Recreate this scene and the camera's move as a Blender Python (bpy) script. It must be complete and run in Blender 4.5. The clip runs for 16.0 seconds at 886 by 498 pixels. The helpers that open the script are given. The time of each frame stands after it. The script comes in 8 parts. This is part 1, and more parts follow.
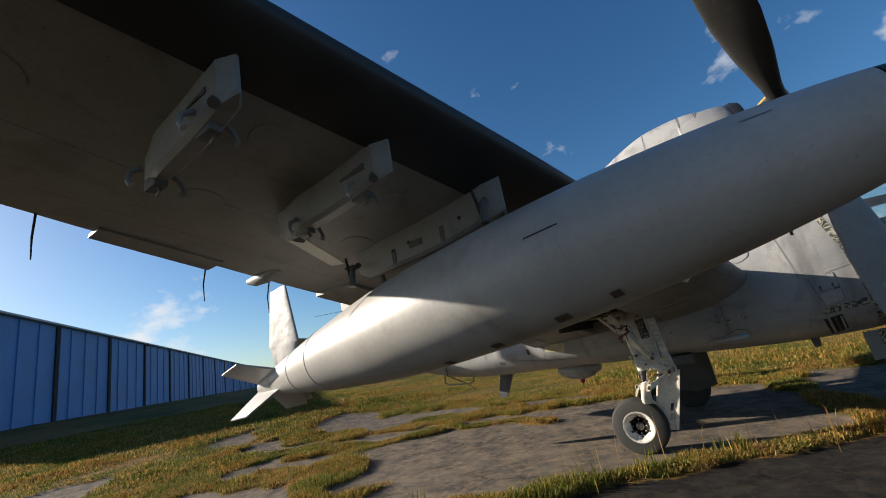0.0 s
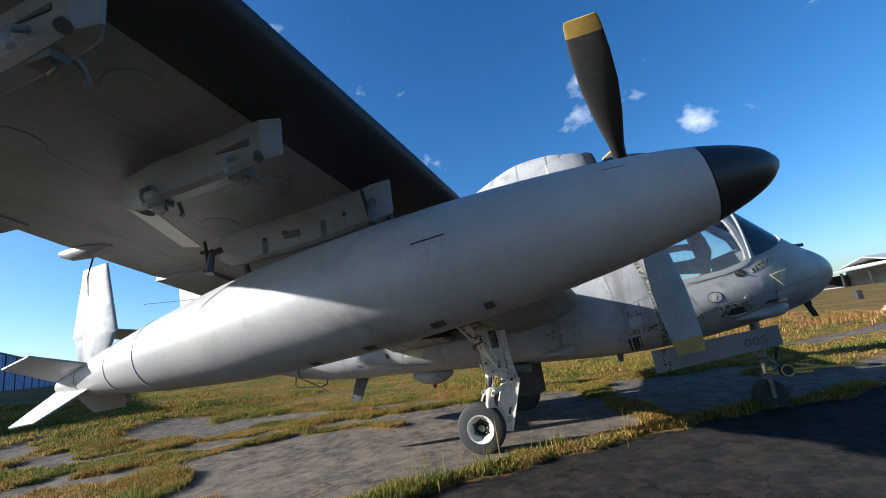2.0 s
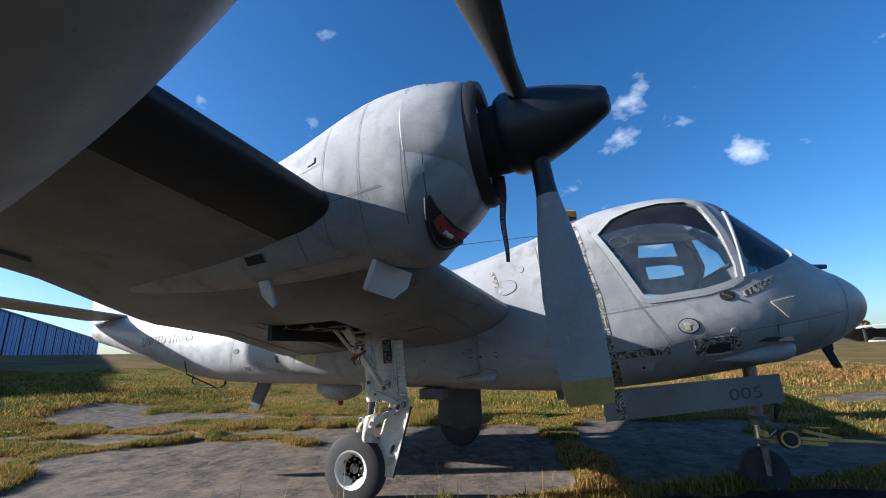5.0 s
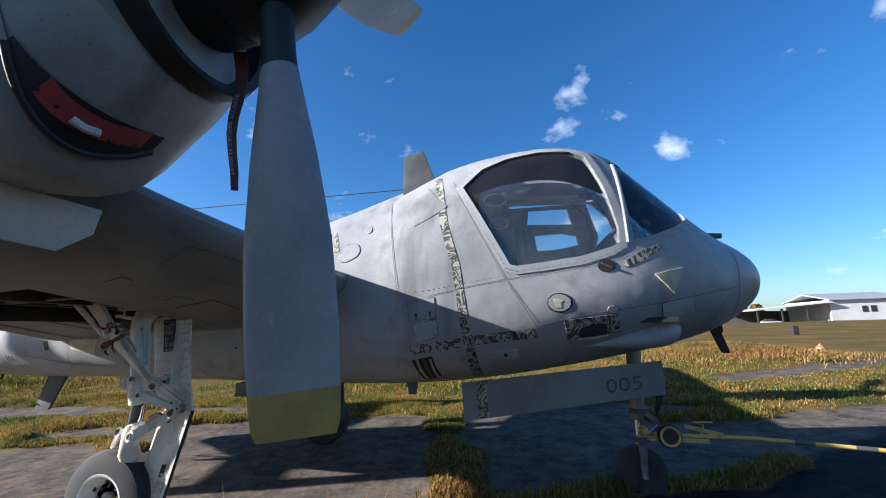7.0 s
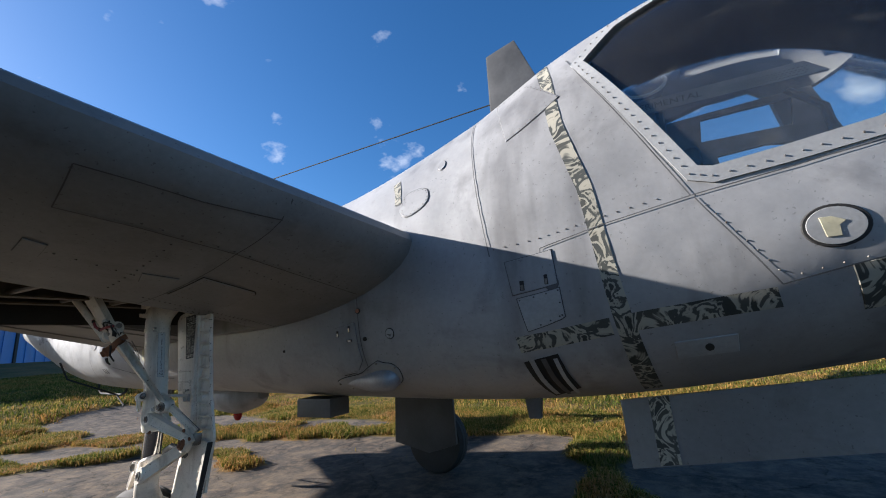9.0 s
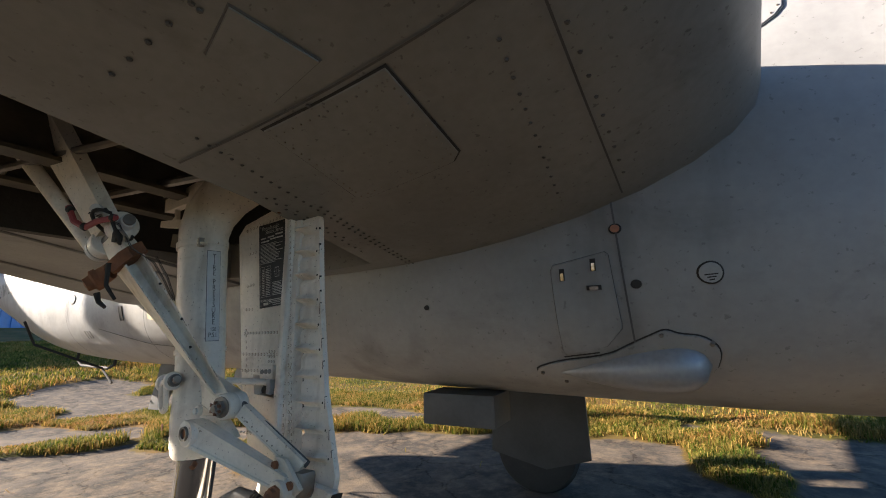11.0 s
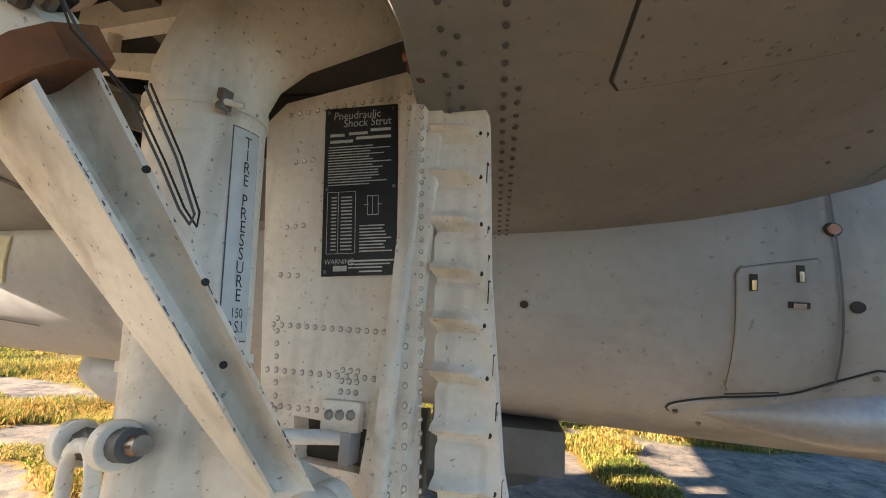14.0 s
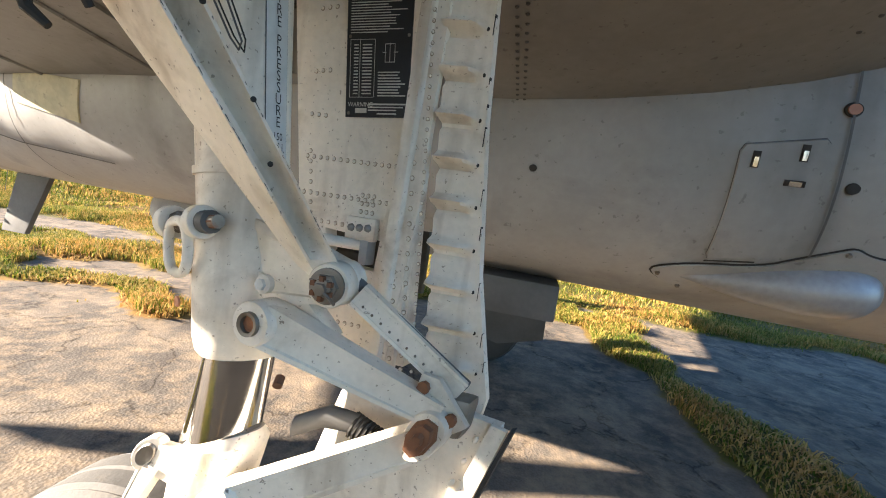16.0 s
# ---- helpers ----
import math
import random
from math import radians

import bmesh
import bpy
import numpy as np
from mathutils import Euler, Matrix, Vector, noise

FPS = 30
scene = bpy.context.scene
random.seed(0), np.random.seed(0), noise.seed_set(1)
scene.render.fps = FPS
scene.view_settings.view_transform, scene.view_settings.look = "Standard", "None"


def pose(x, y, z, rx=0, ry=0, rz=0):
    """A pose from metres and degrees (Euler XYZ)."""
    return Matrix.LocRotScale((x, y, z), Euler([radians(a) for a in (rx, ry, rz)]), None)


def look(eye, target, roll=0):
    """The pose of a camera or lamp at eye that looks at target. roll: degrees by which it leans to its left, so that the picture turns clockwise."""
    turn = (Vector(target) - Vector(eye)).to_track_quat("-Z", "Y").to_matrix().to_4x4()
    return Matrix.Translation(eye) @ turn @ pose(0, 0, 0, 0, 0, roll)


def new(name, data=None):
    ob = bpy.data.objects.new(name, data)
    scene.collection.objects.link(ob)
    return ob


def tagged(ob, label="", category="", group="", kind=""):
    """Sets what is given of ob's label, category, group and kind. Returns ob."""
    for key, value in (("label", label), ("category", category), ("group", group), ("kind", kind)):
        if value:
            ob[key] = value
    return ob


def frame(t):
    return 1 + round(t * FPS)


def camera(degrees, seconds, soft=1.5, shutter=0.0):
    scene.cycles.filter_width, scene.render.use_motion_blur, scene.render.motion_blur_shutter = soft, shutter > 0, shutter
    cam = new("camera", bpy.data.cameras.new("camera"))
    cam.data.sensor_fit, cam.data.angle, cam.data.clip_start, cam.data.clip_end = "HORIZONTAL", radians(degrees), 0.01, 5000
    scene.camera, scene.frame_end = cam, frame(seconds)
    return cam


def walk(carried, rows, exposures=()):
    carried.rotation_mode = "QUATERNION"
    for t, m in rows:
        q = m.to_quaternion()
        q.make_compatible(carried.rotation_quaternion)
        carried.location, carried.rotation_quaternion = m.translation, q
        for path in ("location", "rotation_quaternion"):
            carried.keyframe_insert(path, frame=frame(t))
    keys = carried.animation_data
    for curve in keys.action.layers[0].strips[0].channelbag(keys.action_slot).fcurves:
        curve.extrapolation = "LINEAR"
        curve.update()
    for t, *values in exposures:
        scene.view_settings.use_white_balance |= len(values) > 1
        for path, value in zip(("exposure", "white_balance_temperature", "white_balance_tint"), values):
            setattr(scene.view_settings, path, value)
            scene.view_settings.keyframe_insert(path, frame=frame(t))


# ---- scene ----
cam = camera(94.0, 16.0, soft=1.0)
# seconds, the eye, the target and the lean
PATH = [
    (0, (1.056, -6.670, 1.365), (0.016, -5.039, 1.870), -10.50),
    (0.5, (0.757, -6.790, 1.415), (-0.118, -5.054, 1.884), -9.57),
    (1, (0.682, -6.835, 1.424), (-0.018, -5.010, 1.845), -8.79),
    (1.5, (0.776, -6.786, 1.402), (0.229, -4.904, 1.801), -7.74),
    (2, (0.979, -6.706, 1.373), (0.511, -4.808, 1.796), -7.75),
    (2.5, (1.169, -6.528, 1.301), (0.727, -4.633, 1.764), -6.83),
    (3, (1.344, -6.368, 1.146), (0.903, -4.485, 1.655), -5.35),
    (3.5, (1.491, -6.024, 1.209), (1.103, -4.133, 1.730), -4.06),
    (6, (2.260, -4.469, 1.272), (1.563, -2.646, 1.709), -0.56),
    (6.5, (2.400, -4.148, 1.260), (1.860, -2.264, 1.660), -0.92),
    (7, (2.585, -3.889, 1.265), (2.254, -1.955, 1.651), -1.72),
    (7.5, (2.652, -3.384, 1.278), (2.429, -1.441, 1.692), -2.75),
    (8, (2.688, -3.029, 1.268), (2.401, -1.093, 1.681), -2.41),
    (8.5, (2.458, -2.843, 1.207), (1.943, -0.957, 1.631), -3.60),
    (9, (2.389, -2.587, 1.155), (1.475, -0.865, 1.601), -4.18),
    (9.5, (2.069, -2.347, 1.094), (1.027, -0.709, 1.574), -3.78),
    (12, (0.550, -1.892, 1.112), (-0.035, -0.010, 1.453), 2.03),
    (12.5, (0.405, -1.797, 1.107), (-0.002, 0.128, 1.464), 3.38),
    (13, (0.338, -1.749, 1.108), (0.019, 0.193, 1.464), 3.37),
    (13.5, (0.333, -1.746, 1.118), (0.030, 0.199, 1.474), 3.70),
    (14, (0.325, -1.749, 1.124), (0.039, 0.197, 1.482), 3.95),
    (14.5, (0.332, -1.755, 1.129), (0.048, 0.193, 1.482), 4.04),
    (15, (0.349, -1.778, 1.108), (0.035, 0.167, 1.452), 4.04),
    (15.5, (0.381, -1.823, 1.110), (0.013, 0.142, 1.140), 6.45),
    (16, (0.392, -1.837, 1.068), (-0.004, 0.112, 0.850), 8.15),
]
# the clip's camera opens up and turns warmer as it comes into the shade of the wing
EXPOSURE = [(0.0, 1.2, 6200, 8), (1.5, 1.4, 5450, 6), (2.5, 1.72, 5300, 8), (3.7, 1.55, 5250, 8), (6.5, 1.65, 5250, 10), (8.0, 1.62, 5300, 10), (9.7, 1.6, 5700, 11), (11.8, 2.9, 6500, 12), (13.5, 3.45, 6650, 13), (14.5, 3.65, 6700, 13), (15.0, 3.65, 6600, 12), (16.0, 3.42, 6450, 11)]
walk(cam, [(t, look(eye, target, lean)) for t, eye, target, lean in PATH], EXPOSURE)

# ---- world, sun, exposure ----
SUN_DIR = Vector((-0.895, -0.275, 0.352)).normalized()
world = bpy.data.worlds.new("world")
scene.world = world
world.use_nodes = True
wn, wl = world.node_tree.nodes, world.node_tree.links
sky = wn.new("ShaderNodeTexSky")
sky.sky_type, sky.sun_disc = "NISHITA", False
sky.sun_elevation = math.asin(SUN_DIR.z)
sky.sun_rotation = math.atan2(SUN_DIR.x, SUN_DIR.y)
sky.altitude, sky.air_density, sky.dust_density, sky.ozone_density = 100, 1.0, 0.8, 3.2
# small fair-weather clouds: noise on the sky dome, thicker towards the horizon
wc, wm, wx = wn.new("ShaderNodeTexCoord"), wn.new("ShaderNodeMapping"), wn.new("ShaderNodeSeparateXYZ")
wm.inputs["Scale"].default_value, wm.inputs["Location"].default_value = (6.5, 6.5, 10.0), (2.6, 0.9, 1.3)
cn, cr, hz, mu, mx = wn.new("ShaderNodeTexNoise"), wn.new("ShaderNodeMapRange"), wn.new("ShaderNodeMapRange"), wn.new("ShaderNodeMath"), wn.new("ShaderNodeMix")
cn.inputs["Scale"].default_value, cn.inputs["Detail"].default_value, cn.inputs["Roughness"].default_value = 1.0, 5, 0.55
cr.inputs[1].default_value, cr.inputs[2].default_value = 0.625, 0.76
hz.inputs[1].default_value, hz.inputs[2].default_value, hz.inputs[3].default_value, hz.inputs[4].default_value = 0.12, 0.5, 0.95, 0.7
mu.operation, mx.data_type = "MULTIPLY", "RGBA"
mx.inputs[7].default_value = (10.5, 10.2, 10.0, 1)
wl.new(wc.outputs["Generated"], wm.inputs[0])
wl.new(wc.outputs["Generated"], wx.inputs[0])
wl.new(wm.outputs[0], cn.inputs["Vector"])
low, ca = wn.new("ShaderNodeMapRange"), wn.new("ShaderNodeMath")
low.inputs[1].default_value, low.inputs[2].default_value, low.inputs[3].default_value, low.inputs[4].default_value = 0.03, 0.3, 0.075, 0.0
wl.new(wx.outputs[2], low.inputs[0])
wl.new(cn.outputs["Fac"], ca.inputs[0])
wl.new(low.outputs[0], ca.inputs[1])
wl.new(ca.outputs[0], cr.inputs[0])
wl.new(wx.outputs[2], hz.inputs[0])
wl.new(cr.outputs[0], mu.inputs[0])
wl.new(hz.outputs[0], mu.inputs[1])
wl.new(mu.outputs[0], mx.inputs[0])
deep = wn.new("ShaderNodeHueSaturation")
deep.inputs["Saturation"].default_value, deep.inputs["Value"].default_value = 1.2, 1.36
wl.new(sky.outputs[0], deep.inputs["Color"])
wl.new(deep.outputs[0], mx.inputs[6])
wl.new(mx.outputs[2], wn["Background"].inputs[0])
wn["Background"].inputs[1].default_value = 0.037
sun = new("sun", bpy.data.lights.new("sun", "SUN"))
sun.data.energy, sun.data.angle, sun.data.color = 5.0, radians(0.6), (1.0, 0.86, 0.7)
sun.matrix_world = look(SUN_DIR * 50, (0, 0, 0))

# ---- materials ----
def material(name):
    m = bpy.data.materials.new(name)
    m.use_nodes = True
    return m, m.node_tree.nodes, m.node_tree.links, m.node_tree.nodes["Principled BSDF"]


def ramp(n, stops):
    r = n.new("ShaderNodeValToRGB")
    e = r.color_ramp.elements
    while len(e) < len(stops):
        e.new(0.5)
    for k, (p, c) in zip(e, stops):
        k.position, k.color = p, (*c, 1) if len(c) == 3 else c
    return r


def surface(name, base, dark, rough=0.5, metal=0.0, scale=2.0, fine=40.0, bump=0.02, spread=(0.35, 0.65), stain=None, coat=0.0):
    """A painted or bare surface: a slow drift between two tones, fine grain, stains and slight relief."""
    m, n, l, p = material(name)
    co = n.new("ShaderNodeTexCoord")
    big, small = n.new("ShaderNodeTexNoise"), n.new("ShaderNodeTexNoise")
    big.inputs["Scale"].default_value, big.inputs["Detail"].default_value = scale, 6
    small.inputs["Scale"].default_value, small.inputs["Detail"].default_value = fine, 4
    for t in (big, small):
        l.new(co.outputs["Object"], t.inputs["Vector"])
    r = ramp(n, [(spread[0], dark), (spread[1], base)])
    l.new(big.outputs["Fac"], r.inputs[0])
    col = r.outputs[0]
    if stain:
        st = n.new("ShaderNodeTexNoise")
        st.inputs["Scale"].default_value, st.inputs["Detail"].default_value, st.inputs["Roughness"].default_value = scale * 2.7, 8, 0.65
        l.new(co.outputs["Object"], st.inputs["Vector"])
        sr = ramp(n, [(0.58, (0, 0, 0)), (0.74, (1, 1, 1))])
        l.new(st.outputs["Fac"], sr.inputs[0])
        mx = n.new("ShaderNodeMix")
        mx.data_type = "RGBA"
        l.new(sr.outputs[0], mx.inputs[0])
        l.new(col, mx.inputs[6])
        mx.inputs[7].default_value = (*stain, 1)
        col = mx.outputs[2]
    gm = n.new("ShaderNodeMix")
    gm.data_type, gm.blend_type = "RGBA", "MULTIPLY"
    gr = ramp(n, [(0.3, (0.86, 0.86, 0.86)), (0.7, (1, 1, 1))])
    l.new(small.outputs["Fac"], gr.inputs[0])
    gm.inputs[0].default_value = 1.0
    l.new(col, gm.inputs[6])
    l.new(gr.outputs[0], gm.inputs[7])
    l.new(gm.outputs[2], p.inputs["Base Color"])
    rr = n.new("ShaderNodeMapRange")
    rr.inputs[3].default_value, rr.inputs[4].default_value = max(0.02, rough - 0.1), min(1, rough + 0.12)
    l.new(big.outputs["Fac"], rr.inputs[0])
    l.new(rr.outputs[0], p.inputs["Roughness"])
    p.inputs["Metallic"].default_value = metal
    p.inputs["Coat Weight"].default_value = coat
    if bump:
        b = n.new("ShaderNodeBump")
        b.inputs["Strength"].default_value, b.inputs["Distance"].default_value = 0.5, bump
        l.new(small.outputs["Fac"], b.inputs["Height"])
        l.new(b.outputs[0], p.inputs["Normal"])
    return m


def weathered(name, base, worn, grime, rough=0.45, tone=1.3, blot=3.2, speck=90.0, chip=None, streak=0.5, dent=0.004, fleck=0.6):
    """Old paint: slow fading, smudges, downward streaks, small specks and flaked spots, shallow dents."""
    m, n, l, p = material(name)
    g = n.new("ShaderNodeNewGeometry")

    def tex(scale, detail=5, rgh=0.55, stretch=None, dist=0.0):
        t = n.new("ShaderNodeTexNoise")
        t.inputs["Scale"].default_value, t.inputs["Detail"].default_value, t.inputs["Roughness"].default_value, t.inputs["Distortion"].default_value = scale, detail, rgh, dist
        src = g.outputs["Position"]
        if stretch:
            mp = n.new("ShaderNodeMapping")
            mp.inputs["Scale"].default_value = stretch
            l.new(src, mp.inputs[0])
            src = mp.outputs[0]
        l.new(src, t.inputs["Vector"])
        return t.outputs["Fac"]

    def blend(f, a, b, mode="MIX"):
        x = n.new("ShaderNodeMix")
        x.data_type, x.blend_type = "RGBA", mode
        for s, v in ((0, f), (6, a), (7, b)):
            if isinstance(v, float):
                x.inputs[s].default_value = v
            elif isinstance(v, tuple):
                x.inputs[s].default_value = (*v, 1)
            else:
                l.new(v, x.inputs[s])
        return x.outputs[2]

    def mask(src, lo, hi, top=1.0):
        r = n.new("ShaderNodeMapRange")
        r.inputs[1].default_value, r.inputs[2].default_value, r.inputs[4].default_value = lo, hi, top
        l.new(src, r.inputs[0])
        return r.outputs[0]

    slow, fine = tex(tone, 6), tex(speck * 0.6, 4)
    col = blend(mask(slow, 0.34, 0.62), worn, base)
    col = blend(mask(tex(blot, 8, 0.62, None, 0.6), 0.55, 0.78, 0.8), col, grime)
    col = blend(mask(tex(blot * 2.2, 5, 0.5, (1, 1, 0.16)), 0.56, 0.72, streak), col, grime)
    col = blend(mask(tex(speck, 3, 0.5), 0.66, 0.71, fleck), col, tuple(c * 0.35 for c in grime))
    if chip:
        col = blend(mask(tex(speck * 0.3, 7, 0.65, None, 0.4), 0.685, 0.7), col, chip)
    col = blend(0.5, col, blend(mask(fine, 0.3, 0.7), (0.8, 0.8, 0.8), (1.0, 1.0, 1.0)), "MULTIPLY")
    l.new(col, p.inputs["Base Color"])
    rr = n.new("ShaderNodeMapRange")
    rr.inputs[3].default_value, rr.inputs[4].default_value = rough - 0.1, rough + 0.15
    l.new(tex(blot, 4), rr.inputs[0])
    l.new(rr.outputs[0], p.inputs["Roughness"])
    b1, b2 = n.new("ShaderNodeBump"), n.new("ShaderNodeBump")
    b1.inputs["Strength"].default_value, b1.inputs["Distance"].default_value = 0.6, dent
    l.new(tex(blot * 1.4, 2, 0.4), b1.inputs["Height"])
    b2.inputs["Strength"].default_value, b2.inputs["Distance"].default_value = 0.35, 0.0012
    l.new(fine, b2.inputs["Height"])
    l.new(b1.outputs[0], b2.inputs["Normal"])
    l.new(b2.outputs[0], p.inputs["Normal"])
    return m


GREY = weathered("hull_grey", (0.36, 0.356, 0.35), (0.246, 0.244, 0.241), (0.105, 0.102, 0.099), 0.42, 1.1, 2.2, 70, None, 0.6, 0.03, 0.35)
WHITE = weathered("gear_white", (0.82, 0.755, 0.655), (0.66, 0.59, 0.49), (0.33, 0.25, 0.17), 0.45, 4.0, 9.0, 170, (0.26, 0.21, 0.16), 0.55, 0.001, 0.6)
TANK = weathered("tank_grey", (0.4, 0.388, 0.372), (0.32, 0.312, 0.3), (0.2, 0.178, 0.155), 0.4, 1.2, 2.0, 60, None, 0.2, 0.004, 0.2)
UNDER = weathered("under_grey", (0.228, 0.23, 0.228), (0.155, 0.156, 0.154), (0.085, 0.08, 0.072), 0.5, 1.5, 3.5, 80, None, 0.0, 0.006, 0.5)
BLACK = surface("boot_rubber", (0.022, 0.022, 0.024), (0.012, 0.012, 0.013), 0.55, 0, 3, 80, 0.001)
NOSE = surface("dark_nose", (0.014, 0.015, 0.019), (0.009, 0.01, 0.012), 0.42, 0, 3, 60, 0.001)
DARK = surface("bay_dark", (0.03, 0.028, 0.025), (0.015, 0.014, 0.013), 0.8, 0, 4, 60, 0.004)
CHROME = surface("chrome", (0.7, 0.7, 0.7), (0.55, 0.55, 0.55), 0.16, 1, 6, 60, 0)
STEEL = surface("worn_steel", (0.3, 0.29, 0.27), (0.16, 0.13, 0.1), 0.45, 0.7, 9, 90, 0.002, stain=(0.2, 0.08, 0.03))
RUST = surface("rust", (0.24, 0.1, 0.045), (0.1, 0.045, 0.025), 0.8, 0.1, 14, 80, 0.004)
TYRE = surface("tyre_rubber", (0.035, 0.033, 0.03), (0.02, 0.019, 0.018), 0.8, 0, 6, 90, 0.002, stain=(0.05, 0.043, 0.035))
RIM = surface("rim_white", (0.68, 0.66, 0.6), (0.5, 0.47, 0.42), 0.5, 0, 9, 70, 0.002, stain=(0.2, 0.14, 0.1))
YELLOW = surface("tip_yellow", (0.38, 0.26, 0.05), (0.27, 0.18, 0.04), 0.5, 0, 6, 60, 0.001)
BLADEBACK = surface("blade_black", (0.032, 0.03, 0.028), (0.02, 0.019, 0.018), 0.6, 0, 3, 60, 0.001, stain=(0.06, 0.055, 0.05))
BLADE = surface("blade_grey", (0.3, 0.3, 0.3), (0.22, 0.22, 0.22), 0.45, 0, 2.5, 60, 0.001, stain=(0.36, 0.36, 0.36))
TOWY = surface("tow_yellow", (0.6, 0.42, 0.09), (0.45, 0.3, 0.07), 0.5, 0, 6, 60, 0.001, stain=(0.2, 0.14, 0.06))
PALE = surface("pale_panel", (0.62, 0.61, 0.58), (0.54, 0.53, 0.5), 0.5, 0, 4, 60, 0.001)


def tape_material():
    """Peeled masking strips: dark backing with torn pale flakes."""
    m, n, l, p = material("torn_tape")
    co, no, vo = n.new("ShaderNodeTexCoord"), n.new("ShaderNodeTexNoise"), n.new("ShaderNodeTexNoise")
    no.inputs["Scale"].default_value, no.inputs["Detail"].default_value, no.inputs["Distortion"].default_value = 10, 4, 0.9
    vo.inputs["Scale"].default_value = 5
    l.new(co.outputs["Object"], no.inputs["Vector"])
    l.new(co.outputs["Object"], vo.inputs["Vector"])
    r = ramp(n, [(0.41, (0.025, 0.028, 0.024)), (0.44, (0.33, 0.31, 0.245)), (0.475, (0.27, 0.255, 0.2)), (0.49, (0.05, 0.053, 0.046)), (0.545, (0.045, 0.048, 0.042)), (0.56, (0.33, 0.31, 0.245)), (0.615, (0.36, 0.335, 0.26)), (0.64, (0.05, 0.05, 0.04))])
    l.new(no.outputs["Fac"], r.inputs[0])
    l.new(r.outputs[0], p.inputs["Base Color"])
    p.inputs["Roughness"].default_value = 0.6
    return m


TAPE = tape_material()


def glass_material():
    m, n, l, p = material("canopy_glass")
    p.inputs["Base Color"].default_value = (0.85, 0.9, 0.9, 1)
    p.inputs["Roughness"].default_value = 0.03
    tr, mix, fr = n.new("ShaderNodeBsdfTransparent"), n.new("ShaderNodeMixShader"), n.new("ShaderNodeFresnel")
    gl = n.new("ShaderNodeBsdfGlossy")
    gl.inputs["Roughness"].default_value = 0.02
    tr.inputs[0].default_value = (0.93, 0.95, 0.95, 1)
    fr.inputs[0].default_value = 1.6
    haze, dust = n.new("ShaderNodeBsdfDiffuse"), n.new("ShaderNodeMixShader")
    haze.inputs[0].default_value = (0.6, 0.6, 0.58, 1)
    dn, dr = n.new("ShaderNodeTexNoise"), n.new("ShaderNodeMapRange")
    dn.inputs["Scale"].default_value, dn.inputs["Detail"].default_value = 3.0, 6
    dr.inputs[3].default_value, dr.inputs[4].default_value = 0.0, 0.045
    l.new(dn.outputs["Fac"], dr.inputs[0])
    l.new(dr.outputs[0], dust.inputs[0])
    l.new(tr.outputs[0], dust.inputs[1])
    l.new(haze.outputs[0], dust.inputs[2])
    l.new(fr.outputs[0], mix.inputs[0])
    l.new(dust.outputs[0], mix.inputs[1])
    l.new(gl.outputs[0], mix.inputs[2])
    l.new(mix.outputs[0], n["Material Output"].inputs[0])
    return m


GLASS = glass_material()

HULL = GREY
FRAME = surface("frame_grey", (0.37, 0.37, 0.36), (0.29, 0.29, 0.285), 0.45, 0, 5, 70, 0.001)
DULL = surface("seam_dark", (0.1, 0.1, 0.1), (0.06, 0.06, 0.06), 0.6, 0, 6, 60, 0.0)
GRIME = surface("rivet_grime", (0.4, 0.34, 0.26), (0.26, 0.21, 0.15), 0.8, 0, 30, 200, 0.0)
STENCIL = surface("stencil_grey", (0.045, 0.045, 0.05), (0.09, 0.09, 0.092), 0.6, 0, 14, 60, 0.0)
SEAM = surface("seam_grey", (0.12, 0.12, 0.12), (0.06, 0.06, 0.06), 0.6, 0, 6, 60, 0.0)
YTAPE = surface("aged_tape", (0.55, 0.5, 0.33), (0.4, 0.37, 0.25), 0.6, 0, 12, 60, 0.001, stain=(0.2, 0.19, 0.15))
COPPER = surface("copper_plug", (0.5, 0.22, 0.12), (0.35, 0.15, 0.09), 0.5, 0.2, 20, 60, 0)
BARE = surface("bare_metal", (0.4, 0.405, 0.42), (0.24, 0.24, 0.25), 0.4, 0.35, 2.5, 80, 0.001)
COCK = surface("cockpit_grey", (0.13, 0.135, 0.13), (0.06, 0.06, 0.06), 0.6, 0, 8, 60, 0.002)
RED = surface("red_cover", (0.33, 0.05, 0.05), (0.24, 0.04, 0.045), 0.6, 0, 8, 60, 0.002)
REDL = surface("beacon_red", (0.4, 0.03, 0.02), (0.3, 0.02, 0.02), 0.2, 0, 8, 60, 0)
PLAC = surface("placard_black", (0.02, 0.02, 0.022), (0.014, 0.014, 0.015), 0.35, 0, 12, 60, 0)
INK = surface("ink_white", (0.6, 0.58, 0.52), (0.48, 0.46, 0.42), 0.5, 0, 30, 60, 0)
INKB = surface("ink_black", (0.03, 0.03, 0.03), (0.02, 0.02, 0.02), 0.6, 0, 30, 60, 0)

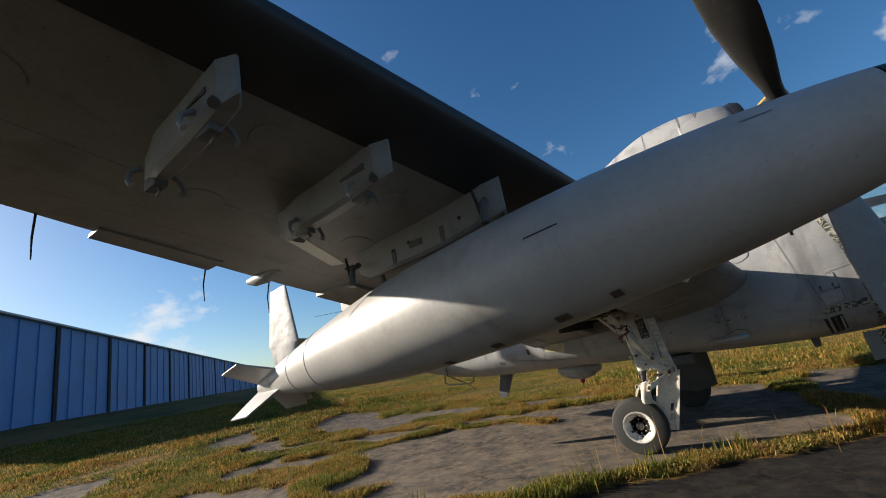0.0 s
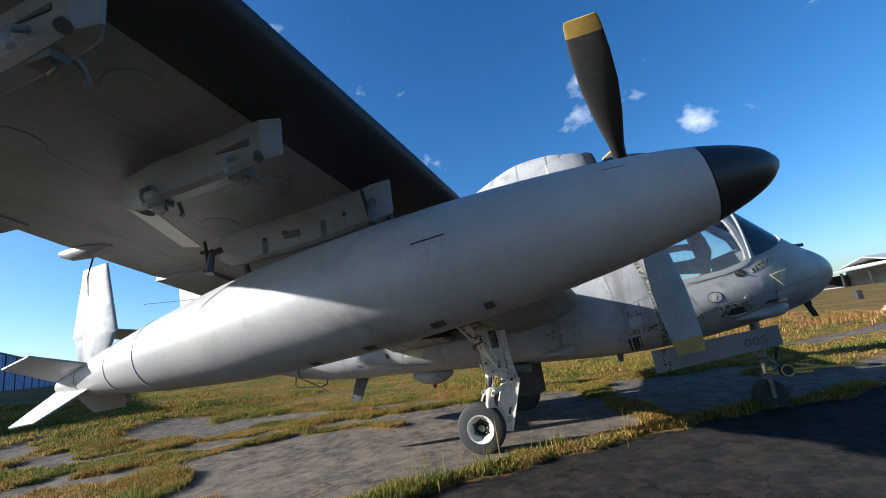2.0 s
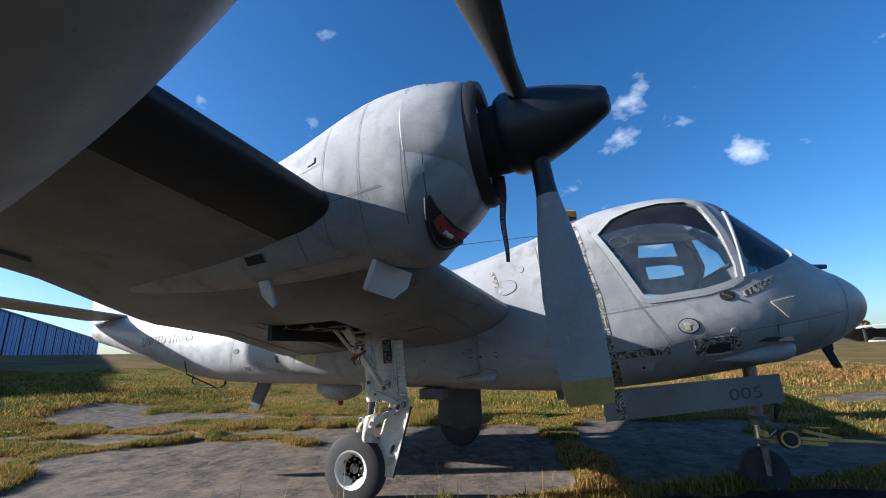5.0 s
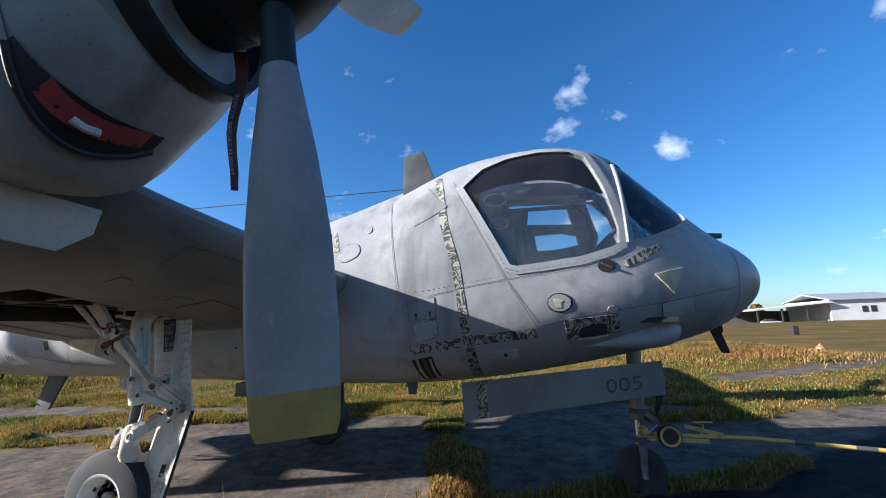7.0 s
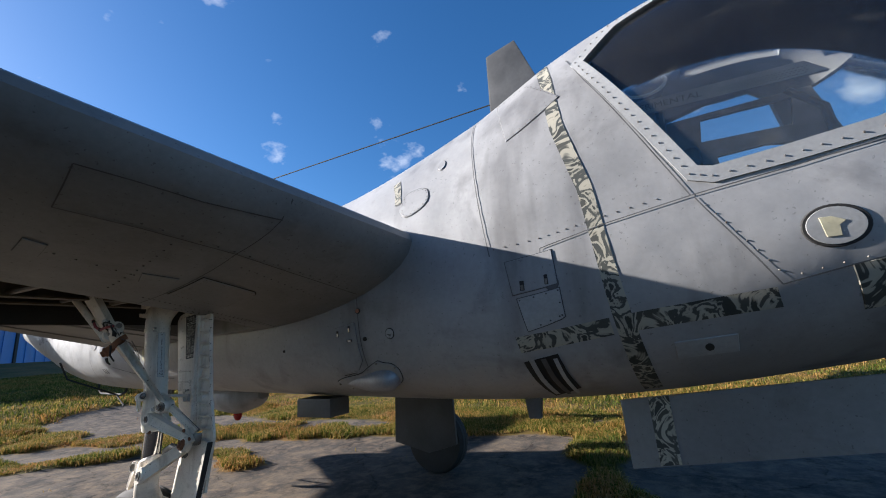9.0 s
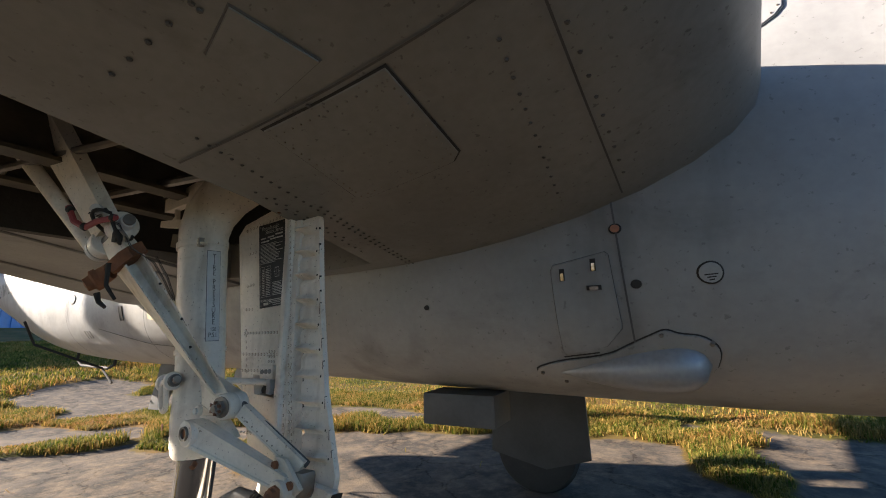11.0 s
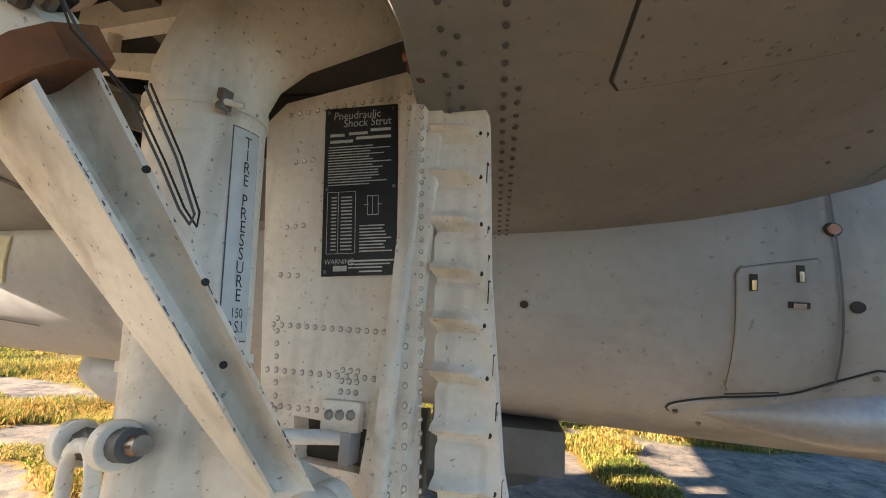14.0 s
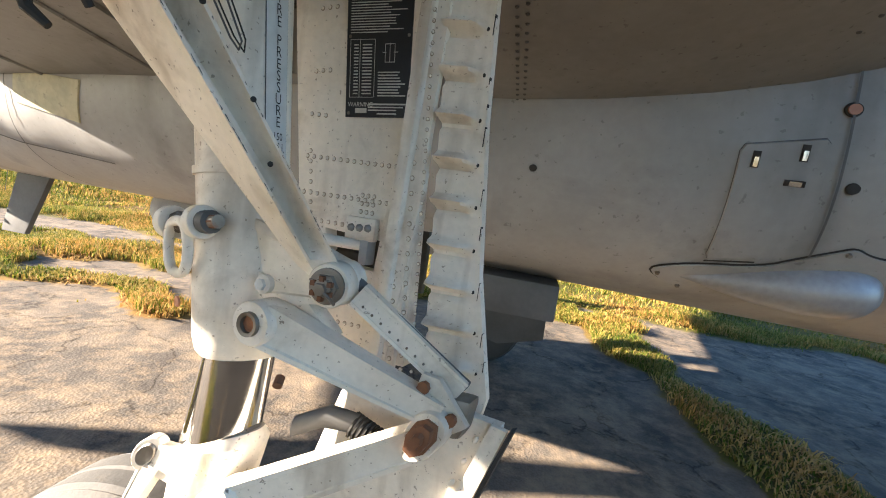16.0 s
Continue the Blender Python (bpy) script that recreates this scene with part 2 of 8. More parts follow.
# ---- builders ----
def mesh_object(name, bm, mat, parent=None, label="", smooth=True, sharp=40):
    me = bpy.data.meshes.new(name)
    bmesh.ops.recalc_face_normals(bm, faces=bm.faces)
    if smooth:
        lim = math.cos(radians(sharp))
        for f in bm.faces:
            f.smooth = True
        for e in bm.edges:
            if len(e.link_faces) == 2 and e.link_faces[0].normal.dot(e.link_faces[1].normal) < lim:
                e.smooth = False
    bm.to_mesh(me)
    bm.free()
    for m in mat if isinstance(mat, (list, tuple)) else [mat]:
        me.materials.append(m)
    ob = new(name, me)
    if parent:
        ob.parent = parent
    return tagged(ob, label)


def part(name, bm, mat, parent, label="", smooth=True, sharp=40):
    return mesh_object(name, bm, mat, parent, label, smooth, sharp)


def thing(name, label, category, at=(0, 0, 0), group=""):
    ob = new(name)
    ob.location = at
    ob.empty_display_size = 0.1
    return tagged(ob, label, category, group)


def loft(rings, bm=None, cap=True):
    """Joins rings of equally many points into a skin."""
    bm = bm or bmesh.new()
    vs = [[bm.verts.new(p) for p in r] for r in rings]
    k = len(rings[0])
    for a, b in zip(vs, vs[1:]):
        for i in range(k):
            bm.faces.new((a[i], a[(i + 1) % k], b[(i + 1) % k], b[i]))
    if cap:
        bm.faces.new(vs[0])
        bm.faces.new(vs[-1])
    return bm


def ring_x(x, yc, zc, w, up, down, n=40, power=2.0, powd=None):
    """A rounded cross-section square to x: half-width w, height up and down from zc."""
    out = []
    for i in range(n):
        a = 2 * math.pi * i / n
        c, s = math.cos(a), math.sin(a)
        pw = power if s >= 0 else (powd or power)
        y = w * math.copysign(abs(c) ** (2 / pw), c)
        z = (up if s >= 0 else down) * math.copysign(abs(s) ** (2 / pw), s)
        out.append((x, yc + y, zc + z))
    return out


def stuff(name, bm, mat, parent):
    """Many tiny alike pieces as one part."""
    return tagged(part(name, bm, mat, parent), kind="stuff")


def frame_of(d):
    d = Vector(d).normalized()
    a = Vector((0, 0, 1)) if abs(d.z) < 0.9 else Vector((1, 0, 0))
    u = d.cross(a).normalized()
    return u, d.cross(u).normalized()


def tube(points, radii, bm=None, n=16, cap=True):
    """A round bar through points with a radius at each."""
    bm = bm or bmesh.new()
    pts = [Vector(p) for p in points]
    if not isinstance(radii, (list, tuple)):
        radii = [radii] * len(pts)
    rings, u = [], None
    for i, p in enumerate(pts):
        d = (pts[min(i + 1, len(pts) - 1)] - pts[max(i - 1, 0)]).normalized()
        if u is None:
            u = frame_of(d)[0]
        u = (u - d * u.dot(d)).normalized()
        v = d.cross(u)
        rings.append([p + radii[i] * (math.cos(t) * u + math.sin(t) * v) for t in (2 * math.pi * k / n for k in range(n))])
    return loft(rings, bm, cap)


def turned(profile, origin, axis, bm=None, n=32):
    """A body of revolution: (distance along the axis, radius) pairs."""
    o, d = Vector(origin), Vector(axis).normalized()
    u, v = frame_of(d)
    rings = [[o + d * s + max(r, 1e-4) * (math.cos(t) * u + math.sin(t) * v) for t in (2 * math.pi * k / n for k in range(n))] for s, r in profile]
    return loft(rings, bm)


def box(a, b, bm=None, bevel=0.0, m=None):
    bm = bm or bmesh.new()
    a, b = Vector(a), Vector(b)
    made = bmesh.ops.create_cube(bm, size=1, matrix=Matrix.Translation((a + b) / 2) @ Matrix.Diagonal((*[max(abs(q), 1e-4) for q in (b - a)], 1)))
    vs = made["verts"]
    if bevel:
        es = list({e for v in vs for e in v.link_edges})
        r = bmesh.ops.bevel(bm, geom=es, offset=bevel, segments=2, affect="EDGES", profile=0.7)
        vs = list({v for f in r["faces"] for v in f.verts} | {v for v in vs if v.is_valid})
    if m is not None:
        bmesh.ops.transform(bm, matrix=m, verts=vs)
    return bm


def plate(corners, thick, bm=None, bevel=0.0, normal=None):
    """A flat plate: its outline, thickened along its normal."""
    bm = bm or bmesh.new()
    c = [Vector(p) for p in corners]
    nn = Vector(normal).normalized() if normal else (c[1] - c[0]).cross(c[2] - c[0]).normalized()
    lo, hi = [bm.verts.new(p - nn * thick / 2) for p in c], [bm.verts.new(p + nn * thick / 2) for p in c]
    fs = [bm.faces.new(lo[::-1]), bm.faces.new(hi)]
    for i in range(len(c)):
        j = (i + 1) % len(c)
        fs.append(bm.faces.new((lo[i], lo[j], hi[j], hi[i])))
    if bevel:
        es = list({e for f in fs for e in f.edges})
        bmesh.ops.bevel(bm, geom=es, offset=bevel, segments=2, affect="EDGES", profile=0.7)
    return bm


def lerp_table(table, x):
    """Values of a table (key first, keys rising), smoothly between its rows."""
    if x <= table[0][0]:
        return table[0][1:]
    for a, b in zip(table, table[1:]):
        if x <= b[0]:
            t = (x - a[0]) / (b[0] - a[0])
            return [p + (q - p) * t for p, q in zip(a[1:], b[1:])]
    return table[-1][1:]


def spline_table(table, x):
    """The same with rounded joints (Catmull-Rom)."""
    k = [r[0] for r in table]
    if x <= k[0]:
        return list(table[0][1:])
    if x >= k[-1]:
        return list(table[-1][1:])
    i = max(j for j in range(len(k) - 1) if k[j] <= x)
    r = [table[max(i - 1, 0)], table[i], table[i + 1], table[min(i + 2, len(k) - 1)]]
    h = r[2][0] - r[1][0]
    t = (x - r[1][0]) / h
    out = []
    for c in range(1, len(table[0])):
        m0 = (r[2][c] - r[0][c]) / max(r[2][0] - r[0][0], 1e-6) * h
        m1 = (r[3][c] - r[1][c]) / max(r[3][0] - r[1][0], 1e-6) * h
        out.append((2 * t**3 - 3 * t**2 + 1) * r[1][c] + (t**3 - 2 * t**2 + t) * m0 + (-2 * t**3 + 3 * t**2) * r[2][c] + (t**3 - t**2) * m1)
    return out


def grime_line(pts, nrm, r, bm):
    """Thin rings of dirt caught round rivet heads."""
    nrm = Vector(nrm).normalized()
    for p in pts:
        tube([Vector(p), Vector(p) + nrm * 0.0007], [r, r * 0.92], bm, 9)


def rivet_line(pts, nrm, r=0.0045, h=0.003, bm=None):
    bm = bm or bmesh.new()
    nrm = Vector(nrm).normalized()
    for p in pts:
        p = Vector(p)
        tube([p, p + nrm * h * 0.6, p + nrm * h], [r, r * 0.85, r * 0.3], bm, 7)
    return bm


def line3(a, b, step):
    a, b = Vector(a), Vector(b)
    k = max(1, round((b - a).length / step))
    return [a + (b - a) * i / k for i in range(k + 1)]

# ---- ground and distance ----
GROUND = -0.07
# joints of the old slabs, overgrown: points along each, and its half-width
STRIPS = [
    ([(-4.4, -4.6), (-2.6, -3.6), (-1.4, -2.83), (-0.5, -2.4), (0.3, -1.8), (1.3, -1.08), (2.15, -0.55)], 0.19),
    ([(2.15, -0.55), (1.96, 0.5), (1.71, 1.31), (1.44, 2.4), (1.31, 3.2)], 0.27),
    ([(2.15, -0.55), (3.26, -0.06), (4.35, 0.3), (5.06, 0.86)], 0.16),
    ([(-11, 0.9), (-7.32, 0.6), (-5.25, 1.7), (-4.3, 2.1), (-2.76, 2.35), (-1.0, 3.0), (0.5, 3.28), (1.39, 3.28)], 0.42),
    ([(-5.25, 1.7), (-4.0, 0.76), (-3.0, 1.2), (-2.25, 0.81)], 0.2),
    ([(-7.0, -1.0), (-5.63, -0.55), (-5.43, -2.0), (-4.5, -2.54), (-3.4, -3.5)], 0.27),
    ([(-11, -1.0), (-8, -0.8), (-6.52, -0.42), (-5.47, -0.21), (-4.5, 0.7)], 0.24),
    ([(-9.5, -3.2), (-7.4, -2.7), (-5.6, -2.4)], 0.32),
    ([(4.6, 2.8), (5.9, 3.1), (6.9, 3.7), (9.0, 4.9)], 0.3),
    ([(-7.2, 0.3), (-7.8, -0.7), (-8.6, -1.9)], 0.22),
]


def seg_dist(px, py, a, b):
    ax, ay, bx, by = *a, *b
    dx, dy = bx - ax, by - ay
    t = np.clip(((px - ax) * dx + (py - ay) * dy) / (dx * dx + dy * dy), 0, 1)
    return np.hypot(px - ax - t * dx, py - ay - t * dy)


def wave(x, y, f, seed):
    """Cheap smooth noise between -1 and 1 over arrays."""
    r = np.random.RandomState(seed)
    out = np.zeros_like(x)
    for k in range(7):
        a, ph, s = r.uniform(0, 6.28), r.uniform(0, 6.28), f * r.uniform(0.6, 1.9)
        out += np.sin((x * np.cos(a) + y * np.sin(a)) * s + ph + 1.3 * np.sin((x * np.sin(a) - y * np.cos(a)) * s * 0.7 + ph * 2))
    return out / 4


def grassy(x, y):
    """How overgrown the ground is at arrays x, y: 0 bare asphalt, 1 full grass."""
    g = np.zeros_like(x)
    for pts, half in STRIPS:
        for a, b in zip(pts, pts[1:]):
            d = seg_dist(x, y, a, b) + 0.1 * wave(x, y, 4.0, 3) * (half / 0.2)
            g = np.maximum(g, np.clip((half * 1.25 - d) / (half * 0.6), 0, 1))
    # the apron's edge, and broken ground to the rear
    edge = 3.1 + 0.35 * wave(x, y, 1.1, 5) + 0.12 * np.maximum(0, x - 3) * (x < 12)
    pad = (x > 1.15) & (x < 4.6) & (y > 1.2)
    edge = np.where(pad, edge + 0.5, edge)
    g = np.maximum(g, np.clip((y - edge) / 0.5, 0, 1))
    rear = np.clip((-7.5 - x + 0.8 * wave(x, y, 0.9, 9)) / 0.9, 0, 1)
    patch = np.clip((wave(x, y, 1.4, 11) + 0.25) / 0.3, 0, 1)
    g = np.maximum(g, rear * np.where(x < -12, 1, patch))
    midpatch = np.clip((wave(x, y, 1.9, 15) - 0.45) / 0.25, 0, 1) * (x < -3.2)
    g = np.maximum(g, midpatch * 0.9)
    g = np.where(y < -9, np.maximum(g, np.clip((-9 - y) / 2, 0, 1)), g)
    g = np.where(x > 13, np.maximum(g, np.clip((x - 13) / 3, 0, 1)), g)
    # service road and taxi strip beyond the nose
    road = np.clip((0.7 - np.abs((y - 8.3) - 0.62 * (x - 9.0)) + 0.1 * wave(x, y, 1.5, 21)) / 0.25, 0, 1) * (x > 6.2)
    return np.clip(g - road, 0, 1)


def tarred(x, y):
    """1 on the newer dark asphalt south of the overgrown joint, 0 on the old pale slabs."""
    line = np.interp(x, [-9, -4.4, -2.6, -1.4, -0.5, 0.3, 1.3, 2.15, 3.26, 4.35, 5.06, 9], [-8, -4.6, -3.6, -2.83, -2.4, -1.8, -1.08, -0.55, -0.06, 0.3, 0.86, 3.8])
    return np.clip((line - y + 0.05 * wave(x, y, 5, 41)) / 0.1 + 0.5, 0, 1)


def height(x, y):
    far = np.clip((np.hypot(x, y) - 14) / 40, 0, 1)
    mound = 0.35 * np.exp(-(((x + 14) / 5) ** 2 + ((y - 5) / 5) ** 2)) + 0.5 * np.exp(-(((x - 9.5) / 3.2) ** 2 + ((y - 13) / 2.2) ** 2))
    bank = 0.9 * np.clip((y - 16) / 60, 0, 1) * np.clip((x + 5) / 20, 0, 1)
    rear = 2.0 * np.clip((-x - 8.5) / 26, 0, 1) ** 1.2 * np.clip((300 + x) / 90, 0, 1)
    return GROUND + rear + 0.012 * wave(x, y, 0.8, 31) + 0.03 * grassy(x, y) * (1 + 0.5 * wave(x, y, 5, 33)) + mound + bank + 0.1 * far * wave(x, y, 0.12, 35)


def lines(lo, hi, step, reach):
    c = list(np.arange(lo, hi + 1e-6, step))
    d = step
    while c[-1] < reach:
        d *= 1.22
        c.append(c[-1] + d)
    d = step
    while c[0] > -reach:
        d *= 1.22
        c.insert(0, c[0] - d)
    return np.array(c)


def ground_material():
    m, n, l, p = material("ground_mixed")
    co, at = n.new("ShaderNodeNewGeometry"), n.new("ShaderNodeAttribute")
    at.attribute_name = "grass"

    def tex(scale, detail=6, rough=0.6):
        t = n.new("ShaderNodeTexNoise")
        t.inputs["Scale"].default_value, t.inputs["Detail"].default_value, t.inputs["Roughness"].default_value = scale, detail, rough
        l.new(co.outputs["Position"], t.inputs["Vector"])
        return t

    def mix(f, a, b, blend="MIX"):
        x = n.new("ShaderNodeMix")
        x.data_type, x.blend_type = "RGBA", blend
        for s, v in ((0, f), (6, a), (7, b)):
            if isinstance(v, (float, int)):
                x.inputs[s].default_value = v
            elif isinstance(v, tuple):
                x.inputs[s].default_value = (*v, 1)
            else:
                l.new(v, x.inputs[s])
        return x.outputs[2]

    big, mid, grit, soil = tex(0.35), tex(2.2), tex(90, 3), tex(7, 8, 0.7)
    old = ramp(n, [(0.3, (0.047, 0.042, 0.038)), (0.5, (0.09, 0.079, 0.068)), (0.72, (0.165, 0.136, 0.105))])
    tar = ramp(n, [(0.3, (0.011, 0.0108, 0.0106)), (0.5, (0.019, 0.0183, 0.0178)), (0.72, (0.036, 0.032, 0.028))])
    at2 = n.new("ShaderNodeAttribute")
    at2.attribute_name = "tar"
    l.new(mid.outputs["Fac"], old.inputs[0])
    l.new(mid.outputs["Fac"], tar.inputs[0])
    stone = n.new("ShaderNodeTexVoronoi")
    stone.inputs["Scale"].default_value = 75
    l.new(co.outputs["Position"], stone.inputs["Vector"])
    st = ramp(n, [(0.0, (0.55, 0.53, 0.5)), (0.35, (1, 1, 1)), (0.8, (0.72, 0.7, 0.68))])
    l.new(stone.outputs["Distance"], st.inputs[0])
    a = mix(0.75, mix(at2.outputs["Fac"], old.outputs[0], tar.outputs[0]), st.outputs[0], "MULTIPLY")
    # fine cracks
    cr = n.new("ShaderNodeTexVoronoi")
    cr.feature = "DISTANCE_TO_EDGE"
    cr.inputs["Scale"].default_value = 0.9
    warp = n.new("ShaderNodeVectorMath")
    warp.operation = "MULTIPLY_ADD"
    l.new(mid.outputs["Color"], warp.inputs[0])
    warp.inputs[1].default_value = (0.5, 0.5, 0.5)
    l.new(co.outputs["Position"], warp.inputs[2])
    l.new(warp.outputs[0], cr.inputs["Vector"])
    ck = ramp(n, [(0.0, (0.3, 0.28, 0.25)), (0.012, (1, 1, 1))])
    l.new(cr.outputs["Distance"], ck.inputs[0])
    a = mix(0.8, a, ck.outputs[0], "MULTIPLY")
    dirt = ramp(n, [(0.45, (0, 0, 0)), (0.7, (1, 1, 1))])
    l.new(soil.outputs["Fac"], dirt.inputs[0])
    a = mix(dirt.outputs[0], a, mix(at2.outputs["Fac"], (0.19, 0.145, 0.1), (0.042, 0.034, 0.026)))
    green = ramp(n, [(0.3, (0.05, 0.06, 0.012)), (0.44, (0.1, 0.085, 0.025)), (0.56, (0.17, 0.105, 0.035)), (0.8, (0.22, 0.13, 0.045))])
    l.new(big.outputs["Fac"], green.inputs[0])
    gd = ramp(n, [(0.35, (0.45, 0.42, 0.36)), (0.65, (1, 1, 1))])
    l.new(soil.outputs["Fac"], gd.inputs[0])
    g = mix(0.6, green.outputs[0], gd.outputs[0], "MULTIPLY")
    add = n.new("ShaderNodeMath")
    add.operation = "MULTIPLY_ADD"
    l.new(soil.outputs["Fac"], add.inputs[0])
    add.inputs[1].default_value, add.inputs[2].default_value = 0.9, -0.45
    s2 = n.new("ShaderNodeMath")
    l.new(at.outputs["Fac"], s2.inputs[0])
    l.new(add.outputs[0], s2.inputs[1])
    edge = ramp(n, [(0.32, (0, 0, 0)), (0.5, (1, 1, 1))])
    l.new(s2.outputs[0], edge.inputs[0])
    l.new(mix(edge.outputs[0], a, g), p.inputs["Base Color"])
    p.inputs["Roughness"].default_value = 0.88
    p.inputs["Specular IOR Level"].default_value = 0.06
    b = n.new("ShaderNodeBump")
    b.inputs["Strength"].default_value, b.inputs["Distance"].default_value = 0.45, 0.004
    hsum = n.new("ShaderNodeMath")
    l.new(grit.outputs["Fac"], hsum.inputs[0])
    l.new(stone.outputs["Distance"], hsum.inputs[1])
    l.new(hsum.outputs[0], b.inputs["Height"])
    l.new(b.outputs[0], p.inputs["Normal"])
    return m


def build_ground():
    xs, ys = lines(-11, 9, 0.14, 900), lines(-6, 9, 0.14, 900)
    X, Y = np.meshgrid(xs, ys)
    Z, G = height(X, Y), grassy(X, Y)
    nx, ny = len(xs), len(ys)
    v = np.stack([X.ravel(), Y.ravel(), Z.ravel()], 1)
    i = np.arange(nx * ny).reshape(ny, nx)
    f = np.stack([i[:-1, :-1].ravel(), i[:-1, 1:].ravel(), i[1:, 1:].ravel(), i[1:, :-1].ravel()], 1)
    me = bpy.data.meshes.new("ground")
    me.from_pydata(v.tolist(), [], f.tolist())
    me.attributes.new("grass", "FLOAT", "POINT").data.foreach_set("value", G.ravel().astype(np.float32))
    me.attributes.new("tar", "FLOAT", "POINT").data.foreach_set("value", tarred(X, Y).ravel().astype(np.float32))
    me.polygons.foreach_set("use_smooth", [True] * len(f))
    me.materials.append(ground_material())
    tagged(new("ground", me), "cracked asphalt apron overgrown with dry grass and weeds", "ground", kind="structure")


build_ground()


def leaf_material(name, stops, trans=0.35):
    m, n, l, p = material(name)
    g = n.new("ShaderNodeNewGeometry")
    r = ramp(n, stops)
    l.new(g.outputs["Random Per Island"], r.inputs[0])
    no = n.new("ShaderNodeTexNoise")
    no.inputs["Scale"].default_value = 0.7
    l.new(g.outputs["Position"], no.inputs["Vector"])
    mx = n.new("ShaderNodeMix")
    mx.data_type, mx.blend_type = "RGBA", "MULTIPLY"
    mx.inputs[0].default_value = 0.85
    no.inputs["Detail"].default_value, no.inputs["Roughness"].default_value = 5, 0.65
    k = ramp(n, [(0.32, (0.3, 0.42, 0.2)), (0.44, (0.65, 0.75, 0.4)), (0.52, (1.1, 0.95, 0.7)), (0.62, (1.0, 0.68, 0.45)), (0.72, (0.5, 0.36, 0.25))])
    l.new(no.outputs["Fac"], k.inputs[0])
    l.new(r.outputs[0], mx.inputs[6])
    l.new(k.outputs[0], mx.inputs[7])
    l.new(mx.outputs[2], p.inputs["Base Color"])
    p.inputs["Roughness"].default_value, p.inputs["Specular IOR Level"].default_value = 0.75, 0.12
    tr, ms = n.new("ShaderNodeBsdfTranslucent"), n.new("ShaderNodeMixShader")
    l.new(mx.outputs[2], tr.inputs[0])
    ms.inputs[0].default_value = trans
    l.new(p.outputs[0], ms.inputs[1])
    l.new(tr.outputs[0], ms.inputs[2])
    l.new(ms.outputs[0], n["Material Output"].inputs[0])
    return m


GRASS = leaf_material("grass_blades", [(0.0, (0.06, 0.1, 0.01)), (0.3, (0.11, 0.135, 0.024)), (0.5, (0.22, 0.17, 0.052)), (0.8, (0.34, 0.24, 0.09)), (1.0, (0.46, 0.33, 0.12))])
STRAW = leaf_material("dry_straw", [(0.0, (0.3, 0.2, 0.09)), (0.5, (0.42, 0.3, 0.14)), (1.0, (0.26, 0.15, 0.06))])


def blades(name, x, y, tall, seed, mat, label, lean=0.5, width=0.005):
    """Tapered bent blades rooted at x, y."""
    r = np.random.RandomState(seed)
    n = len(x)
    a = r.uniform(0, 6.283, n)
    h = tall * r.uniform(0.45, 1.25, n)
    bend = lean * r.uniform(0.2, 1.3, n) * h
    w = width * r.uniform(0.6, 1.5, n)
    z = height(x, y) - 0.005
    dx, dy = np.cos(a), np.sin(a)
    side = a + 1.57 + r.uniform(-0.5, 0.5, n)
    sx, sy = np.cos(side) * w, np.sin(side) * w
    p0 = np.stack([x - sx, y - sy, z], 1)
    p1 = np.stack([x + sx, y + sy, z], 1)
    p2 = np.stack([x + dx * bend * 0.35 + sx * 0.7, y + dy * bend * 0.35 + sy * 0.7, z + h * 0.6], 1)
    p3 = np.stack([x + dx * bend * 0.35 - sx * 0.7, y + dy * bend * 0.35 - sy * 0.7, z + h * 0.6], 1)
    p4 = np.stack([x + dx * bend, y + dy * bend, z + h * np.clip(1 - 0.4 * bend / np.maximum(h, 1e-3), 0.3, 1)], 1)
    v = np.stack([p0, p1, p2, p3, p4], 1).reshape(-1, 3)
    b = np.arange(n) * 5
    q = np.stack([b, b + 1, b + 2, b + 3], 1)
    t = np.stack([b + 3, b + 2, b + 4], 1)
    me = bpy.data.meshes.new(name)
    me.from_pydata(v.tolist(), [], q.tolist() + t.tolist())
    me.materials.append(mat)
    return tagged(new(name, me), label, "grass", kind="stuff")


def sow(n, x0, x1, y0, y1, seed, least=0.35, clump=1.0):
    r = np.random.RandomState(seed)
    x, y = r.uniform(x0, x1, n), r.uniform(y0, y1, n)
    k = grassy(x, y) + clump * 0.35 * wave(x, y, 6.0, seed + 1)
    keep = k > least + r.uniform(0, 0.35, n)
    return x[keep], y[keep]


